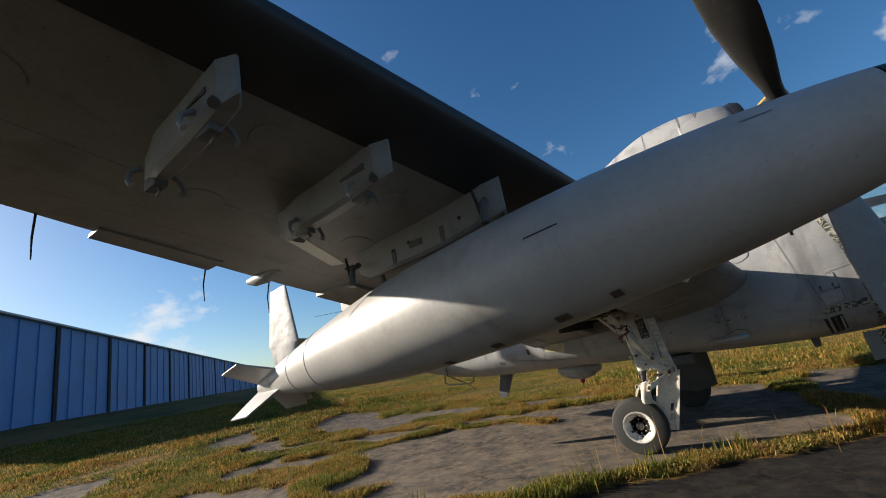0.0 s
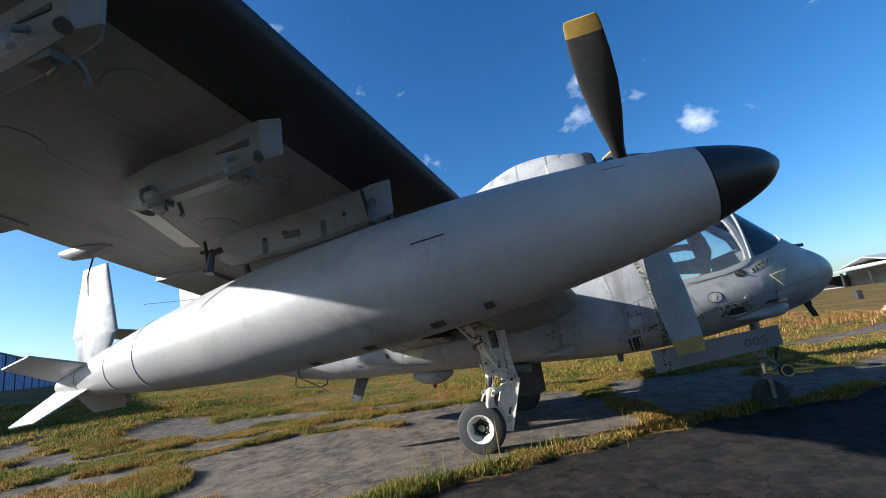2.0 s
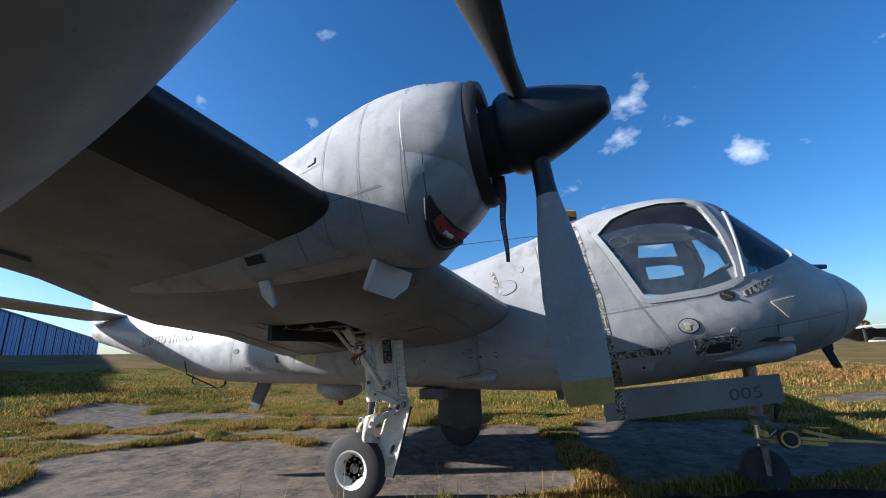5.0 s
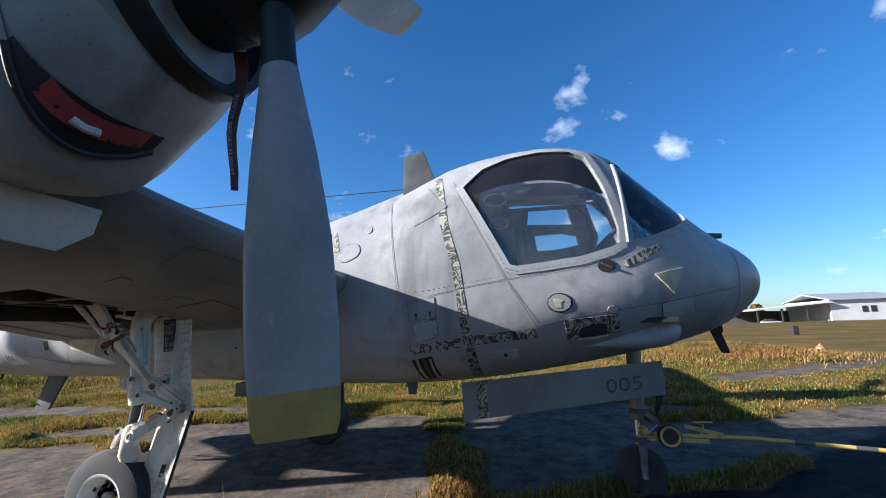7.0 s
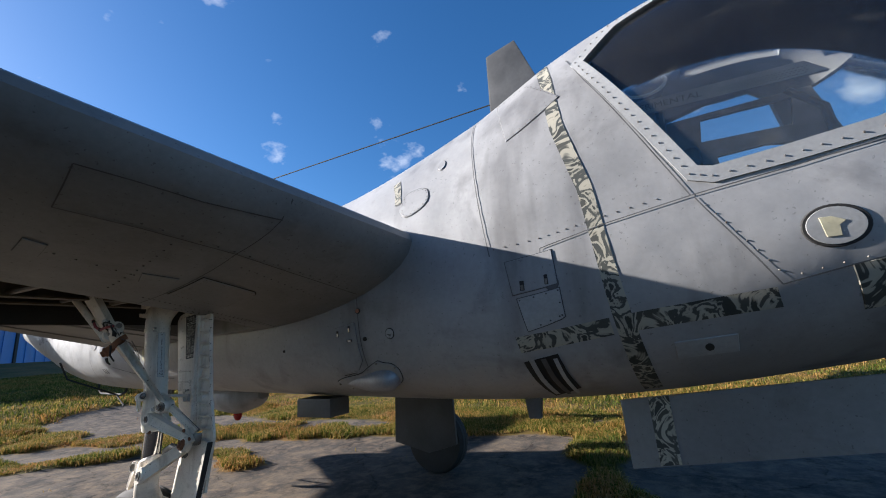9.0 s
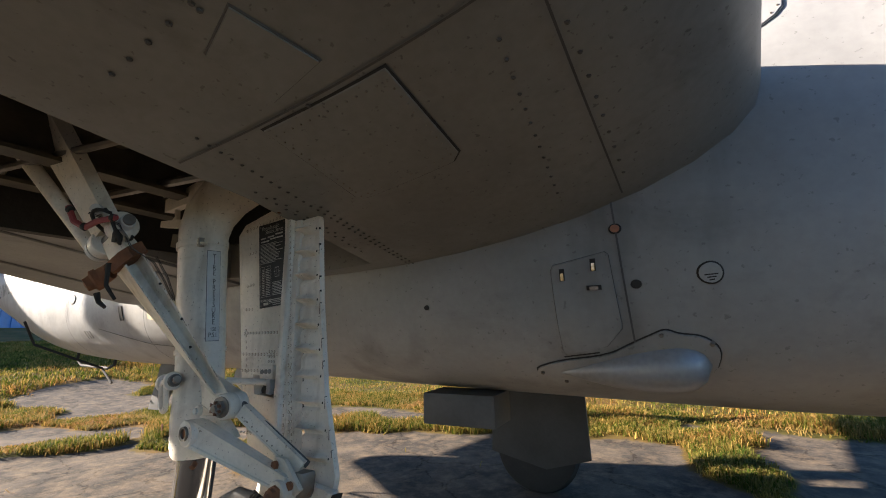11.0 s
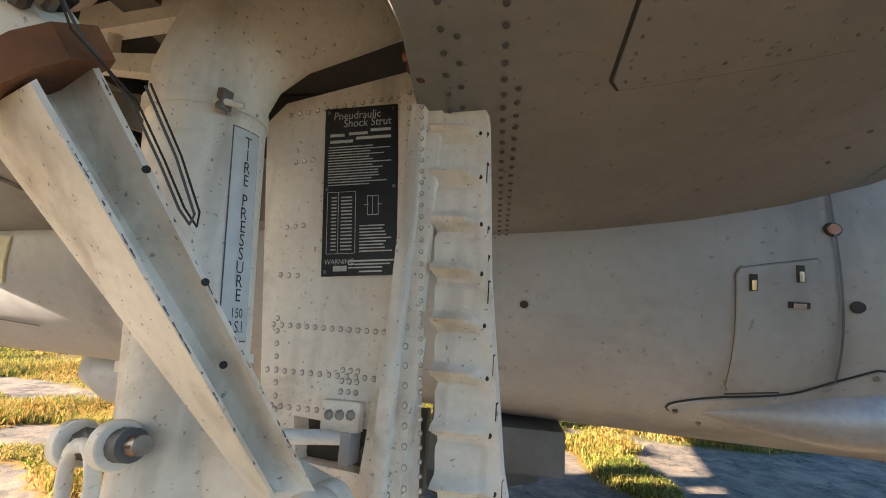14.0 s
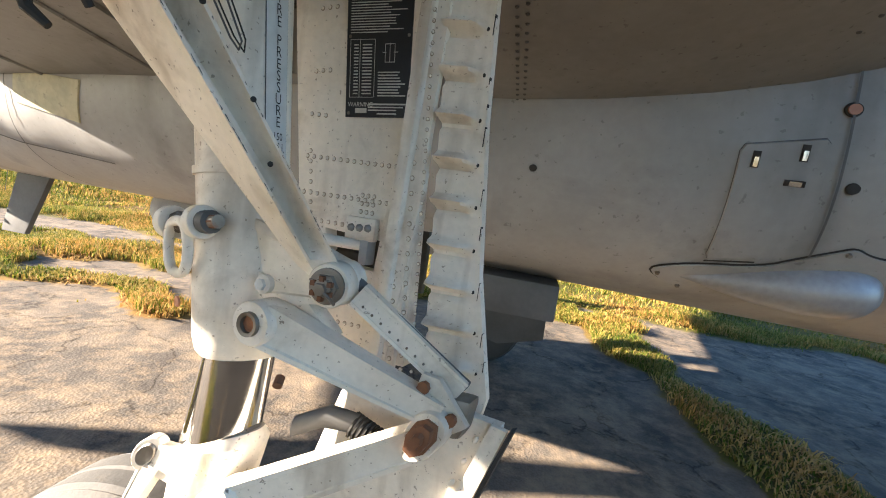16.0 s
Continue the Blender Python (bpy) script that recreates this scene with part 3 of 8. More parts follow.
def build_grass():
    x, y = sow(620000, -10, 6, -4.6, 4.6, 101, 0.5)
    blades("grass", x, y, 0.085 + 0.06 * wave(x, y, 2.0, 7).clip(-0.8, 1.3), 1, GRASS, "short mixed green and dry grass in the joints", 0.8, 0.0042)
    x, y = sow(150000, -10, 6, -4.6, 4.6, 103, 0.5)
    blades("straw", x, y, 0.06 + 0.03 * wave(x, y, 2.6, 17).clip(-1, 1), 2, STRAW, "flattened dry straw in the joints", 1.6)
    x, y = sow(230000, -22, 14, 3.0, 17, 105, 0.5)
    blades("grass", x, y, 0.055 + 0.03 * wave(x, y, 1.2, 8), 3, GRASS, "short field grass beyond the apron", 0.9, 0.007)
    x, y = sow(150000, -24, -8, -9, 8, 107, 0.45)
    blades("grass", x, y, 0.1 + 0.05 * wave(x, y, 1.2, 8), 4, GRASS, "rough dry grass behind the tail", 0.9, 0.009)
    # tall thin stalks along the near joint
    r = np.random.RandomState(9)
    pts = []
    for (px, py), k in (((-4.3, -2.55), 130), ((-0.05, -2.05), 50), ((0.72, -1.45), 60), ((-2.05, -3.25), 60), ((-0.56, -2.42), 60), ((1.9, -0.68), 40), ((-5.5, -1.9), 60), ((-6.4, -2.5), 80)):
        pts.append(np.stack([px + r.normal(0, 0.09, k), py + r.normal(0, 0.09, k)], 1))
    pts = np.concatenate(pts)
    blades("weed_stalks", pts[:, 0], pts[:, 1], np.full(len(pts), 0.2), 10, GRASS, "tall green and yellow weed stalks", 0.35, 0.005)
    # single tall seed stalks
    sx, sy = r.uniform(-1.0, 1.6, 26), np.zeros(26)
    sy = np.interp(sx, [-1.4, -0.5, 0.3, 1.6], [-2.83, -2.4, -1.8, -0.9]) + r.normal(0, 0.16, 26)
    blades("seed_stalks", sx, sy, r.uniform(0.3, 0.55, 26), 14, STRAW, "single tall dry seed stalks", 0.25, 0.0035)
    # brush on the mound beyond the nose
    n = 16000
    x, y = r.normal(9.5, 1.7, n), r.normal(12.6, 0.9, n)
    blades("brush", x, y, np.full(n, 0.17), 11, STRAW, "brown tangled brush on a low mound", 1.3, 0.012)
    n = 12000
    x, y = r.uniform(-3, 7, n), 6.5 + r.normal(0, 0.7, n)
    blades("brush", x, y, np.full(n, 0.13), 12, GRASS, "thick weeds beyond the aircraft", 1.0, 0.008)


build_grass()

# ---- buildings, trees and clouds in the distance ----
BLUE = surface("blue_sheet", (0.1, 0.24, 0.55), (0.08, 0.19, 0.45), 0.5, 0, 0.5, 20, 0.003)
SHEET = surface("white_sheet", (0.62, 0.62, 0.6), (0.52, 0.52, 0.5), 0.55, 0, 0.4, 20, 0.003)


def build_long_hangar():
    """A long row of sheet-metal bays behind the tail."""
    h = thing("hangar_row", "long low blue sheet-metal hangar row with dark door gaps", "hangar", (-90, 45, 1.5))
    o = Vector(h.location)
    a, b = Vector((-33, -2.5, 1.5)), Vector((-158, 98, 1.5))
    d = (b - a).normalized()
    n = Vector((d.y, -d.x, 0)) if Vector((d.y, -d.x, 0)).x > 0 else Vector((-d.y, d.x, 0))
    L = (b - a).length
    H = 7.2
    part("wall", loft([[a - o + d * s + n * q + Vector((0, 0, z)) for q, z in ((0, -1.5), (0, H), (-9, H + 0.6), (-9, -1.5))] for s in (0, L)]), BLUE, h)
    part("roof", loft([[a - o + d * s + n * q + Vector((0, 0, z)) for q, z in ((0.3, H), (0.3, H + 0.12), (-9, H + 0.75), (-9, H + 0.6))] for s in (-0.3, L + 0.3)]), SHEET, h)
    s = 0.0
    while s < L - 2:
        p = a - o + d * s + n * 0.06
        part("door_post", loft([[p + d * e + n * q + Vector((0, 0, z)) for q, z in ((-0.05, 0), (0.05, 0), (0.05, H - 0.1), (-0.05, H - 0.1))] for e in (0, 0.45)]), DARK, h)
        for e in (2.0, 4.1, 6.2):
            p2 = a - o + d * (s + e) + n * 0.04
            part("sheet_rib", loft([[p2 + d * q + n * w + Vector((0, 0, z)) for q, z in ((0, 0), (0.08, 0), (0.08, H - 0.1), (0, H - 0.1))] for w in (-0.03, 0.03)]), BLUE, h)
        s += 8.2


build_long_hangar()


def build_far_hangar():
    h = thing("white_hangar", "white metal hangar with an open shed roof", "hangar", (66, 96, 0.3))
    part("wall", box((-2, -5, -2), (11, 9, 4.6)), SHEET, h)
    part("roof", loft([[(x, y, z) for y, z in ((-5.6, 4.55), (2, 6.0), (9.6, 4.55), (9.6, 4.75), (2, 6.25), (-5.6, 4.75))] for x in (-2.4, 11.4)]), FRAME, h)
    part("shed_roof", plate([(-16, -6, 3.1), (-2, -6, 4.2), (-2, 9, 4.2), (-16, 9, 3.1)], 0.2), SHEET, h)
    for x in (-15.5, -11, -6.5):
        for y in (-5.6, 8.6):
            part("shed_post", box((x - 0.15, y - 0.15, -2), (x + 0.15, y + 0.15, 3.2)), DARK, h)
    part("shed_back", box((-15.8, 8.4, -2), (-2, 8.6, 3.1)), COCK, h)
    for x in (3.4, 4.9):
        w = part("window", box((x, -5.08, 2.1), (x + 0.9, -4.98, 3.3)), DARK, h)
    car = thing("parked_car", "small white car parked under the shed roof", "car", (54, 93, 0.3))
    part("car_body", loft([ring_x(x, 0, 0.55, w, u, 0.35, 16, 3.5) for x, w, u in ((-2.1, 0.6, 0.15), (-1.9, 0.8, 0.25), (1.6, 0.82, 0.22), (2.1, 0.65, 0.1))]), SHEET, car)
    part("car_cabin", loft([ring_x(x, 0, 0.8, w, u, 0.05, 16, 3) for x, w, u in ((-1.5, 0.6, 0.05), (-0.9, 0.66, 0.5), (0.4, 0.66, 0.52), (1.1, 0.6, 0.05))]), DARK, car)
    for x in (-1.3, 1.3):
        for y in (-0.8, 0.8):
            part("wheel", turned([(-0.09, 0.05), (-0.09, 0.28), (0.09, 0.28), (0.09, 0.05)], (x, y, 0.25), (0, 1, 0), n=18), TYRE, car)
    post = thing("marker_post", "dark stub post at the edge of the field", "post", (22, 30, 0.1))
    part("stub_post", box((-0.18, -0.18, -0.3), (0.18, 0.18, 0.75), bevel=0.02), DARK, post)
    rock = thing("orange_cone", "small orange marker lying in the grass", "marker", (14.5, 15.5, 0.1))
    part("marker", turned([(0, 0.18), (0.06, 0.17), (0.1, 0.1), (0.2, 0.03)], (0, 0, 0), (0, 0, 1), n=14), COPPER, rock)


build_far_hangar()
LEAVES = leaf_material("autumn_leaves", [(0.0, (0.05, 0.06, 0.02)), (0.5, (0.12, 0.09, 0.03)), (1.0, (0.2, 0.11, 0.04))], 0.2)


def build_trees():
    r = random.Random(5)
    for i in range(26):
        a = radians(-8 + 46 * i / 25 + r.uniform(-1, 1))
        d = r.uniform(150, 210)
        x, y = d * math.sin(a + 0.55), d * math.cos(a + 0.55)
        hgt = r.uniform(4, 7)
        t = thing("tree", "distant autumn tree on the horizon", "tree", (x, y, 1.5), "trees on the horizon")
        part("trunk", tube([(0, 0, -1.5), (0.2, 0, hgt * 0.4), (0, 0.1, hgt * 0.75)], [0.35, 0.25, 0.1], n=7), BARK, t)
        bm = bmesh.new()
        for k in range(170):
            ang, rad, zz = r.uniform(0, 6.28), hgt * 0.42 * math.sqrt(r.random()), hgt * (0.25 + 0.75 * r.random())
            rad *= 1.1 - abs(zz / hgt - 0.55)
            c = Vector((rad * math.cos(ang), rad * math.sin(ang), zz))
            s = r.uniform(0.35, 0.8)
            u = Vector((r.uniform(-1, 1), r.uniform(-1, 1), r.uniform(-1, 1))).normalized() * s
            w = u.cross(Vector((r.uniform(-1, 1), r.uniform(-1, 1), r.uniform(-1, 1)))).normalized() * s
            vs = [bm.verts.new(c + q) for q in (u, w, -u, -w)]
            bm.faces.new(vs)
        part("crown", bm, LEAVES, t, smooth=False)


BARK = surface("bark", (0.1, 0.08, 0.06), (0.06, 0.05, 0.04), 0.9, 0, 2, 20, 0.01)
build_trees()

# ---- the aircraft: x forward, y to port, z up ----
craft = thing("aircraft", "weathered grey twin-engine military aircraft parked on overgrown asphalt", "aircraft")

# x, half-width, centre height, height above and below it, squareness above and below
DRAWN = [
    (-6.25, 0.05, 1.86, 0.08, 0.10, 2.0, 2.0),
    (-6.1, 0.16, 1.84, 0.2, 0.19, 2.0, 2.2),
    (-5.4, 0.30, 1.76, 0.34, 0.28, 2.1, 2.3),
    (-4.4, 0.45, 1.62, 0.5, 0.40, 2.1, 2.4),
    (-3.0, 0.62, 1.45, 0.74, 0.53, 2.2, 2.6),
    (-1.0, 0.77, 1.38, 0.95, 0.53, 2.2, 2.9),
    (0.4, 0.80, 1.40, 1.00, 0.6, 2.2, 3.2),
    (1.5, 0.82, 1.50, 1.20, 0.73, 2.15, 3.2),
    (2.1, 0.83, 1.56, 1.27, 0.77, 2.7, 3.0),
    (2.6, 0.83, 1.60, 1.28, 0.76, 3.2, 2.8),
    (3.0, 0.81, 1.63, 1.21, 0.72, 3.2, 2.6),
    (3.3, 0.77, 1.65, 1.05, 0.67, 2.8, 2.5),
    (3.55, 0.70, 1.66, 0.80, 0.61, 2.4, 2.3),
    (3.8, 0.59, 1.67, 0.57, 0.54, 2.2, 2.2),
    (4.0, 0.46, 1.67, 0.42, 0.45, 2.0, 2.1),
    (4.15, 0.34, 1.67, 0.30, 0.34, 2.0, 2.0),
    (4.27, 0.19, 1.66, 0.17, 0.19, 2.0, 2.0),
    (4.32, 0.02, 1.66, 0.02, 0.02, 2.0, 2.0),
]


# stretch along the hull from the drawing's stations to the true ones
STRETCH = [(-6.25, 0.25), (-2.5, 0.02), (0.26, 0.083), (1.05, 0.09), (1.5, 0.02), (1.9, 0.03), (2.26, -0.04), (2.6, -0.04), (2.9, -0.01), (3.2, 0.045), (3.54, 0.14), (4.32, 0.26)]


def station(x, z):
    """The true place of a point of the side drawing."""
    return x + lerp_table(STRETCH, x)[0], 1.25 + 0.88 * (z - 1.25)


# the canopy's crown stands higher than the drawing
CROWN = [(1.3, 0.0), (1.85, 0.08), (2.6, 0.11), (3.0, 0.16), (3.3, 0.2), (3.5, 0.16), (3.8, 0.05), (4.0, 0.0)]
FUSE = [(*[station(x, zc)[0], w * 1.09, station(x, zc)[1]], up * 0.88 + lerp_table(CROWN, x)[0], dn * 0.88, pu, pd) for x, w, zc, up, dn, pu, pd in DRAWN]


def fuse_ring(x, n=72, grow=0.0):
    w, zc, up, dn, pu, pd = spline_table(FUSE, x)
    return ring_x(x, 0, zc, max(w + grow, 0.004), max(up + grow, 0.004), max(dn + grow, 0.004), n, pu, pd)


def fuse_side(x, z, out=0.0):
    """The point of the starboard skin at the drawing's x and z, moved out by a little."""
    x, z = station(x, z)
    w, zc, up, dn, pu, pd = spline_table(FUSE, x)
    h, pw = (up, pu) if z >= zc else (dn, pd)
    s = min(abs(z - zc) / h, 0.995)
    y = w * (1 - s**pw) ** (1 / pw)
    g = Vector((0, -((y / w) ** (pw - 1)) / w, math.copysign(s ** (pw - 1) / h, z - zc))).normalized()
    return Vector((x, -y, z)) + g * out


def solid(rings):
    me = bpy.data.meshes.new("tool")
    bm = loft(rings)
    bmesh.ops.recalc_face_normals(bm, faces=bm.faces)
    bm.to_mesh(me)
    bm.free()
    return me


def prism_y(outline, y0=-2.0, y1=2.0):
    return solid([[(x, y, z) for x, z in outline] for y in (y0, y1)])


def prism_z(outline, z0, z1):
    return solid([[(x, y, z) for x, y in outline] for z in (z0, z1)])


def carve(me, *steps):
    """A mesh after solid cuts: (operation, mesh) one by one."""
    a = bpy.data.objects.new("tool", me)
    scene.collection.objects.link(a)
    tools = []
    for op, m in steps:
        b = bpy.data.objects.new("tool", m)
        scene.collection.objects.link(b)
        mod = a.modifiers.new("cut", "BOOLEAN")
        mod.operation, mod.object, mod.solver = op, b, "EXACT"
        tools.append(b)
    bpy.context.view_layer.update()
    out = bpy.data.meshes.new_from_object(a.evaluated_get(bpy.context.evaluated_depsgraph_get()))
    for o in (a, *tools):
        bpy.data.objects.remove(o)
    return out


def from_mesh(me):
    bm = bmesh.new()
    bm.from_mesh(me)
    return bm


def fuse_xs(a, b, step=0.09):
    k = max(2, round((b - a) / step))
    return [a + (b - a) * i / k for i in range(k + 1)]


# openings of the cockpit, as x and z
SIDE_DRAWN = [(2.27, 2.52), (2.42, 2.7), (2.62, 2.8), (2.85, 2.85), (3.06, 2.84), (3.15, 2.76), (3.23, 2.4), (3.275, 2.05), (3.27, 1.92), (3.22, 1.885), (3.04, 1.82), (2.82, 1.785), (2.64, 1.765), (2.6, 1.78), (2.46, 2.1)]
SHIELD_DRAWN = [(3.3, 2.72), (3.335, 2.4), (3.355, 1.94), (3.45, 1.97), (3.62, 2.06), (3.74, 2.16), (3.8, 2.4), (3.6, 2.75)]
SIDE_WINDOW, SHIELD = [station(*p) for p in SIDE_DRAWN], [station(*p) for p in SHIELD_DRAWN]
ROOF = (-0.36, 0.36)


def outset(poly, d):
    cx, cz = sum(p[0] for p in poly) / len(poly), sum(p[1] for p in poly) / len(poly)
    out = []
    n = len(poly)
    for i in range(n):
        a, b, c = Vector(poly[i - 1]), Vector(poly[i]), Vector(poly[(i + 1) % n])
        t = ((b - a).normalized() + (c - b).normalized()).normalized()
        nn = Vector((t.y, -t.x))
        if nn.dot(b - Vector((cx, cz))) < 0:
            nn = -nn
        out.append(tuple(b + nn * d))
    return out


def build_fuselage():
    xs = fuse_xs(-6.0, 3.5) + fuse_xs(3.55, 4.42, 0.05) + [4.46, 4.5, 4.53, 4.555, 4.575]
    hull = solid([fuse_ring(x) for x in xs])
    cabin = solid([fuse_ring(x, grow=-0.035) for x in fuse_xs(2.2, 3.86)])
    roof = [prism_z([(2.7, a), (3.22, a), (3.22, b), (2.7, b)], 2.3, 3.2) for a, b in (ROOF,)]
    me = carve(hull, ("DIFFERENCE", cabin), ("DIFFERENCE", prism_y(SIDE_WINDOW)), ("DIFFERENCE", prism_y(SHIELD)), *[("DIFFERENCE", r) for r in roof])
    f = part("fuselage", from_mesh(me), HULL, craft, sharp=30)
    # glazing
    skin = lambda: solid([fuse_ring(x, grow=-0.012) for x in fuse_xs(2.0, 4.1)])
    core = lambda: solid([fuse_ring(x, grow=-0.018) for x in fuse_xs(1.9, 4.15)])
    for name, poly in (("side_window", SIDE_WINDOW), ("windshield", SHIELD)):
        for y0, y1 in ((-2, 0), (0, 2)):
            g = carve(prism_y(outset(poly, 0.012), y0, y1), ("INTERSECT", skin()), ("DIFFERENCE", core()))
            ob = part(name, from_mesh(g), GLASS, craft, "clear curved cockpit glass", sharp=30)
            ob.visible_shadow = False
    for r in (ROOF,):
        g = carve(prism_z([(2.69, r[0] - 0.01), (3.2, r[0] - 0.01), (3.2, r[1] + 0.01), (2.69, r[1] + 0.01)], 2.3, 3.2), ("INTERSECT", skin()), ("DIFFERENCE", core()))
        ob = part("roof_window", from_mesh(g), GLASS, craft, "clear roof glass over the cockpit")
        ob.visible_shadow = False
    # frames round the glazing, a little proud of the skin
    for y0, y1 in ((-2, 0), (0, 2)):
        big = solid([fuse_ring(x, grow=0.007) for x in fuse_xs(2.0, 3.75)])
        small = solid([fuse_ring(x, grow=-0.045) for x in fuse_xs(1.9, 3.85)])
        g = carve(prism_y(outset(SIDE_WINDOW, 0.062), y0, y1), ("DIFFERENCE", prism_y(SIDE_WINDOW)), ("INTERSECT", big), ("DIFFERENCE", small), *[("DIFFERENCE", prism_z([(2.68, a), (3.21, a), (3.21, b), (2.68, b)], 2.3, 3.2)) for a, b in (ROOF,)])
        part("window_frame", from_mesh(g), FRAME, craft, "riveted grey cockpit window frame", sharp=30)
    return f


fuselage = build_fuselage()


def skin_strip(path, width, out=0.0025, step=0.03, taper=False):
    """A ribbon laid on the starboard skin along x, z points."""
    pts = []
    for a, b in zip(path, path[1:]):
        a, b = Vector(a), Vector(b)
        k = max(1, round((b - a).length / step))
        pts += [a + (b - a) * i / k for i in range(k)]
    pts.append(Vector(path[-1]))
    bm = bmesh.new()
    rows = []
    m = max(1, round(width / 0.03))
    for i, p in enumerate(pts):
        d = (pts[min(i + 1, len(pts) - 1)] - pts[max(i - 1, 0)]).normalized()
        n2 = Vector((-d.y, d.x))
        rows.append([bm.verts.new(fuse_side(*(p + n2 * width * (j / m - 0.5)), out)) for j in range(m + 1)])
    for a, b in zip(rows, rows[1:]):
        for j in range(m):
            bm.faces.new((a[j], a[j + 1], b[j + 1], b[j]))
    return bm


def skin_patch(poly, out=0.003, inner=5):
    """A flush panel on the skin: its outline, filled towards the middle."""
    cx, cz = sum(p[0] for p in poly) / len(poly), sum(p[1] for p in poly) / len(poly)
    edge = []
    for a, b in zip(poly, poly[1:] + poly[:1]):
        k = max(1, round(math.dist(a, b) / 0.03))
        edge += [(a[0] + (b[0] - a[0]) * i / k, a[1] + (b[1] - a[1]) * i / k) for i in range(k)]
    bm = bmesh.new()
    rings = [[bm.verts.new(fuse_side(cx + (x - cx) * s, cz + (z - cz) * s, o)) for x, z in edge] for s, o in [(1.0, 0.0005), (1.0 - 0.003 / max(0.03, math.dist(edge[0], (cx, cz))), out)] + [(1 - i / inner, out) for i in range(1, inner)]]
    for r, q in zip(rings, rings[1:]):
        for i in range(len(edge)):
            j = (i + 1) % len(edge)
            bm.faces.new((r[i], r[j], q[j], q[i]))
    c = bm.verts.new(fuse_side(cx, cz, out))
    for i in range(len(edge)):
        bm.faces.new((rings[-1][i], rings[-1][(i + 1) % len(edge)], c))
    return bm


def rounded(poly, times=2, cut=0.22):
    """An outline with its corners cut round."""
    for _ in range(times):
        poly = [(a[0] + (b[0] - a[0]) * k, a[1] + (b[1] - a[1]) * k) for a, b in zip(poly, poly[1:] + poly[:1]) for k in (cut, 1 - cut)]
    return poly


def circle2(x, z, r, n=28, rz=None):
    return [(x + r * math.cos(2 * math.pi * i / n), z + (rz or r) * math.sin(2 * math.pi * i / n)) for i in range(n)]


def skin_seam(path, width=0.0048, closed=False):
    return skin_strip(path + path[:1] if closed else path, width, 0.0045)


def skin_dots(points, r=0.006, out=0.003):
    bm = bmesh.new()
    for x, z in points:
        p, q = fuse_side(x, z, 0.0), fuse_side(x, z, out)
        tube([p, q], [r, r * 0.6], bm, 7)
    return bm


def along(path, step):
    out = []
    for a, b in zip(path, path[1:]):
        k = max(1, round(math.dist(a, b) / step))
        out += [(a[0] + (b[0] - a[0]) * i / k, a[1] + (b[1] - a[1]) * i / k) for i in range(k)]
    return out


def inset2(poly, d):
    return outset(poly, -d)


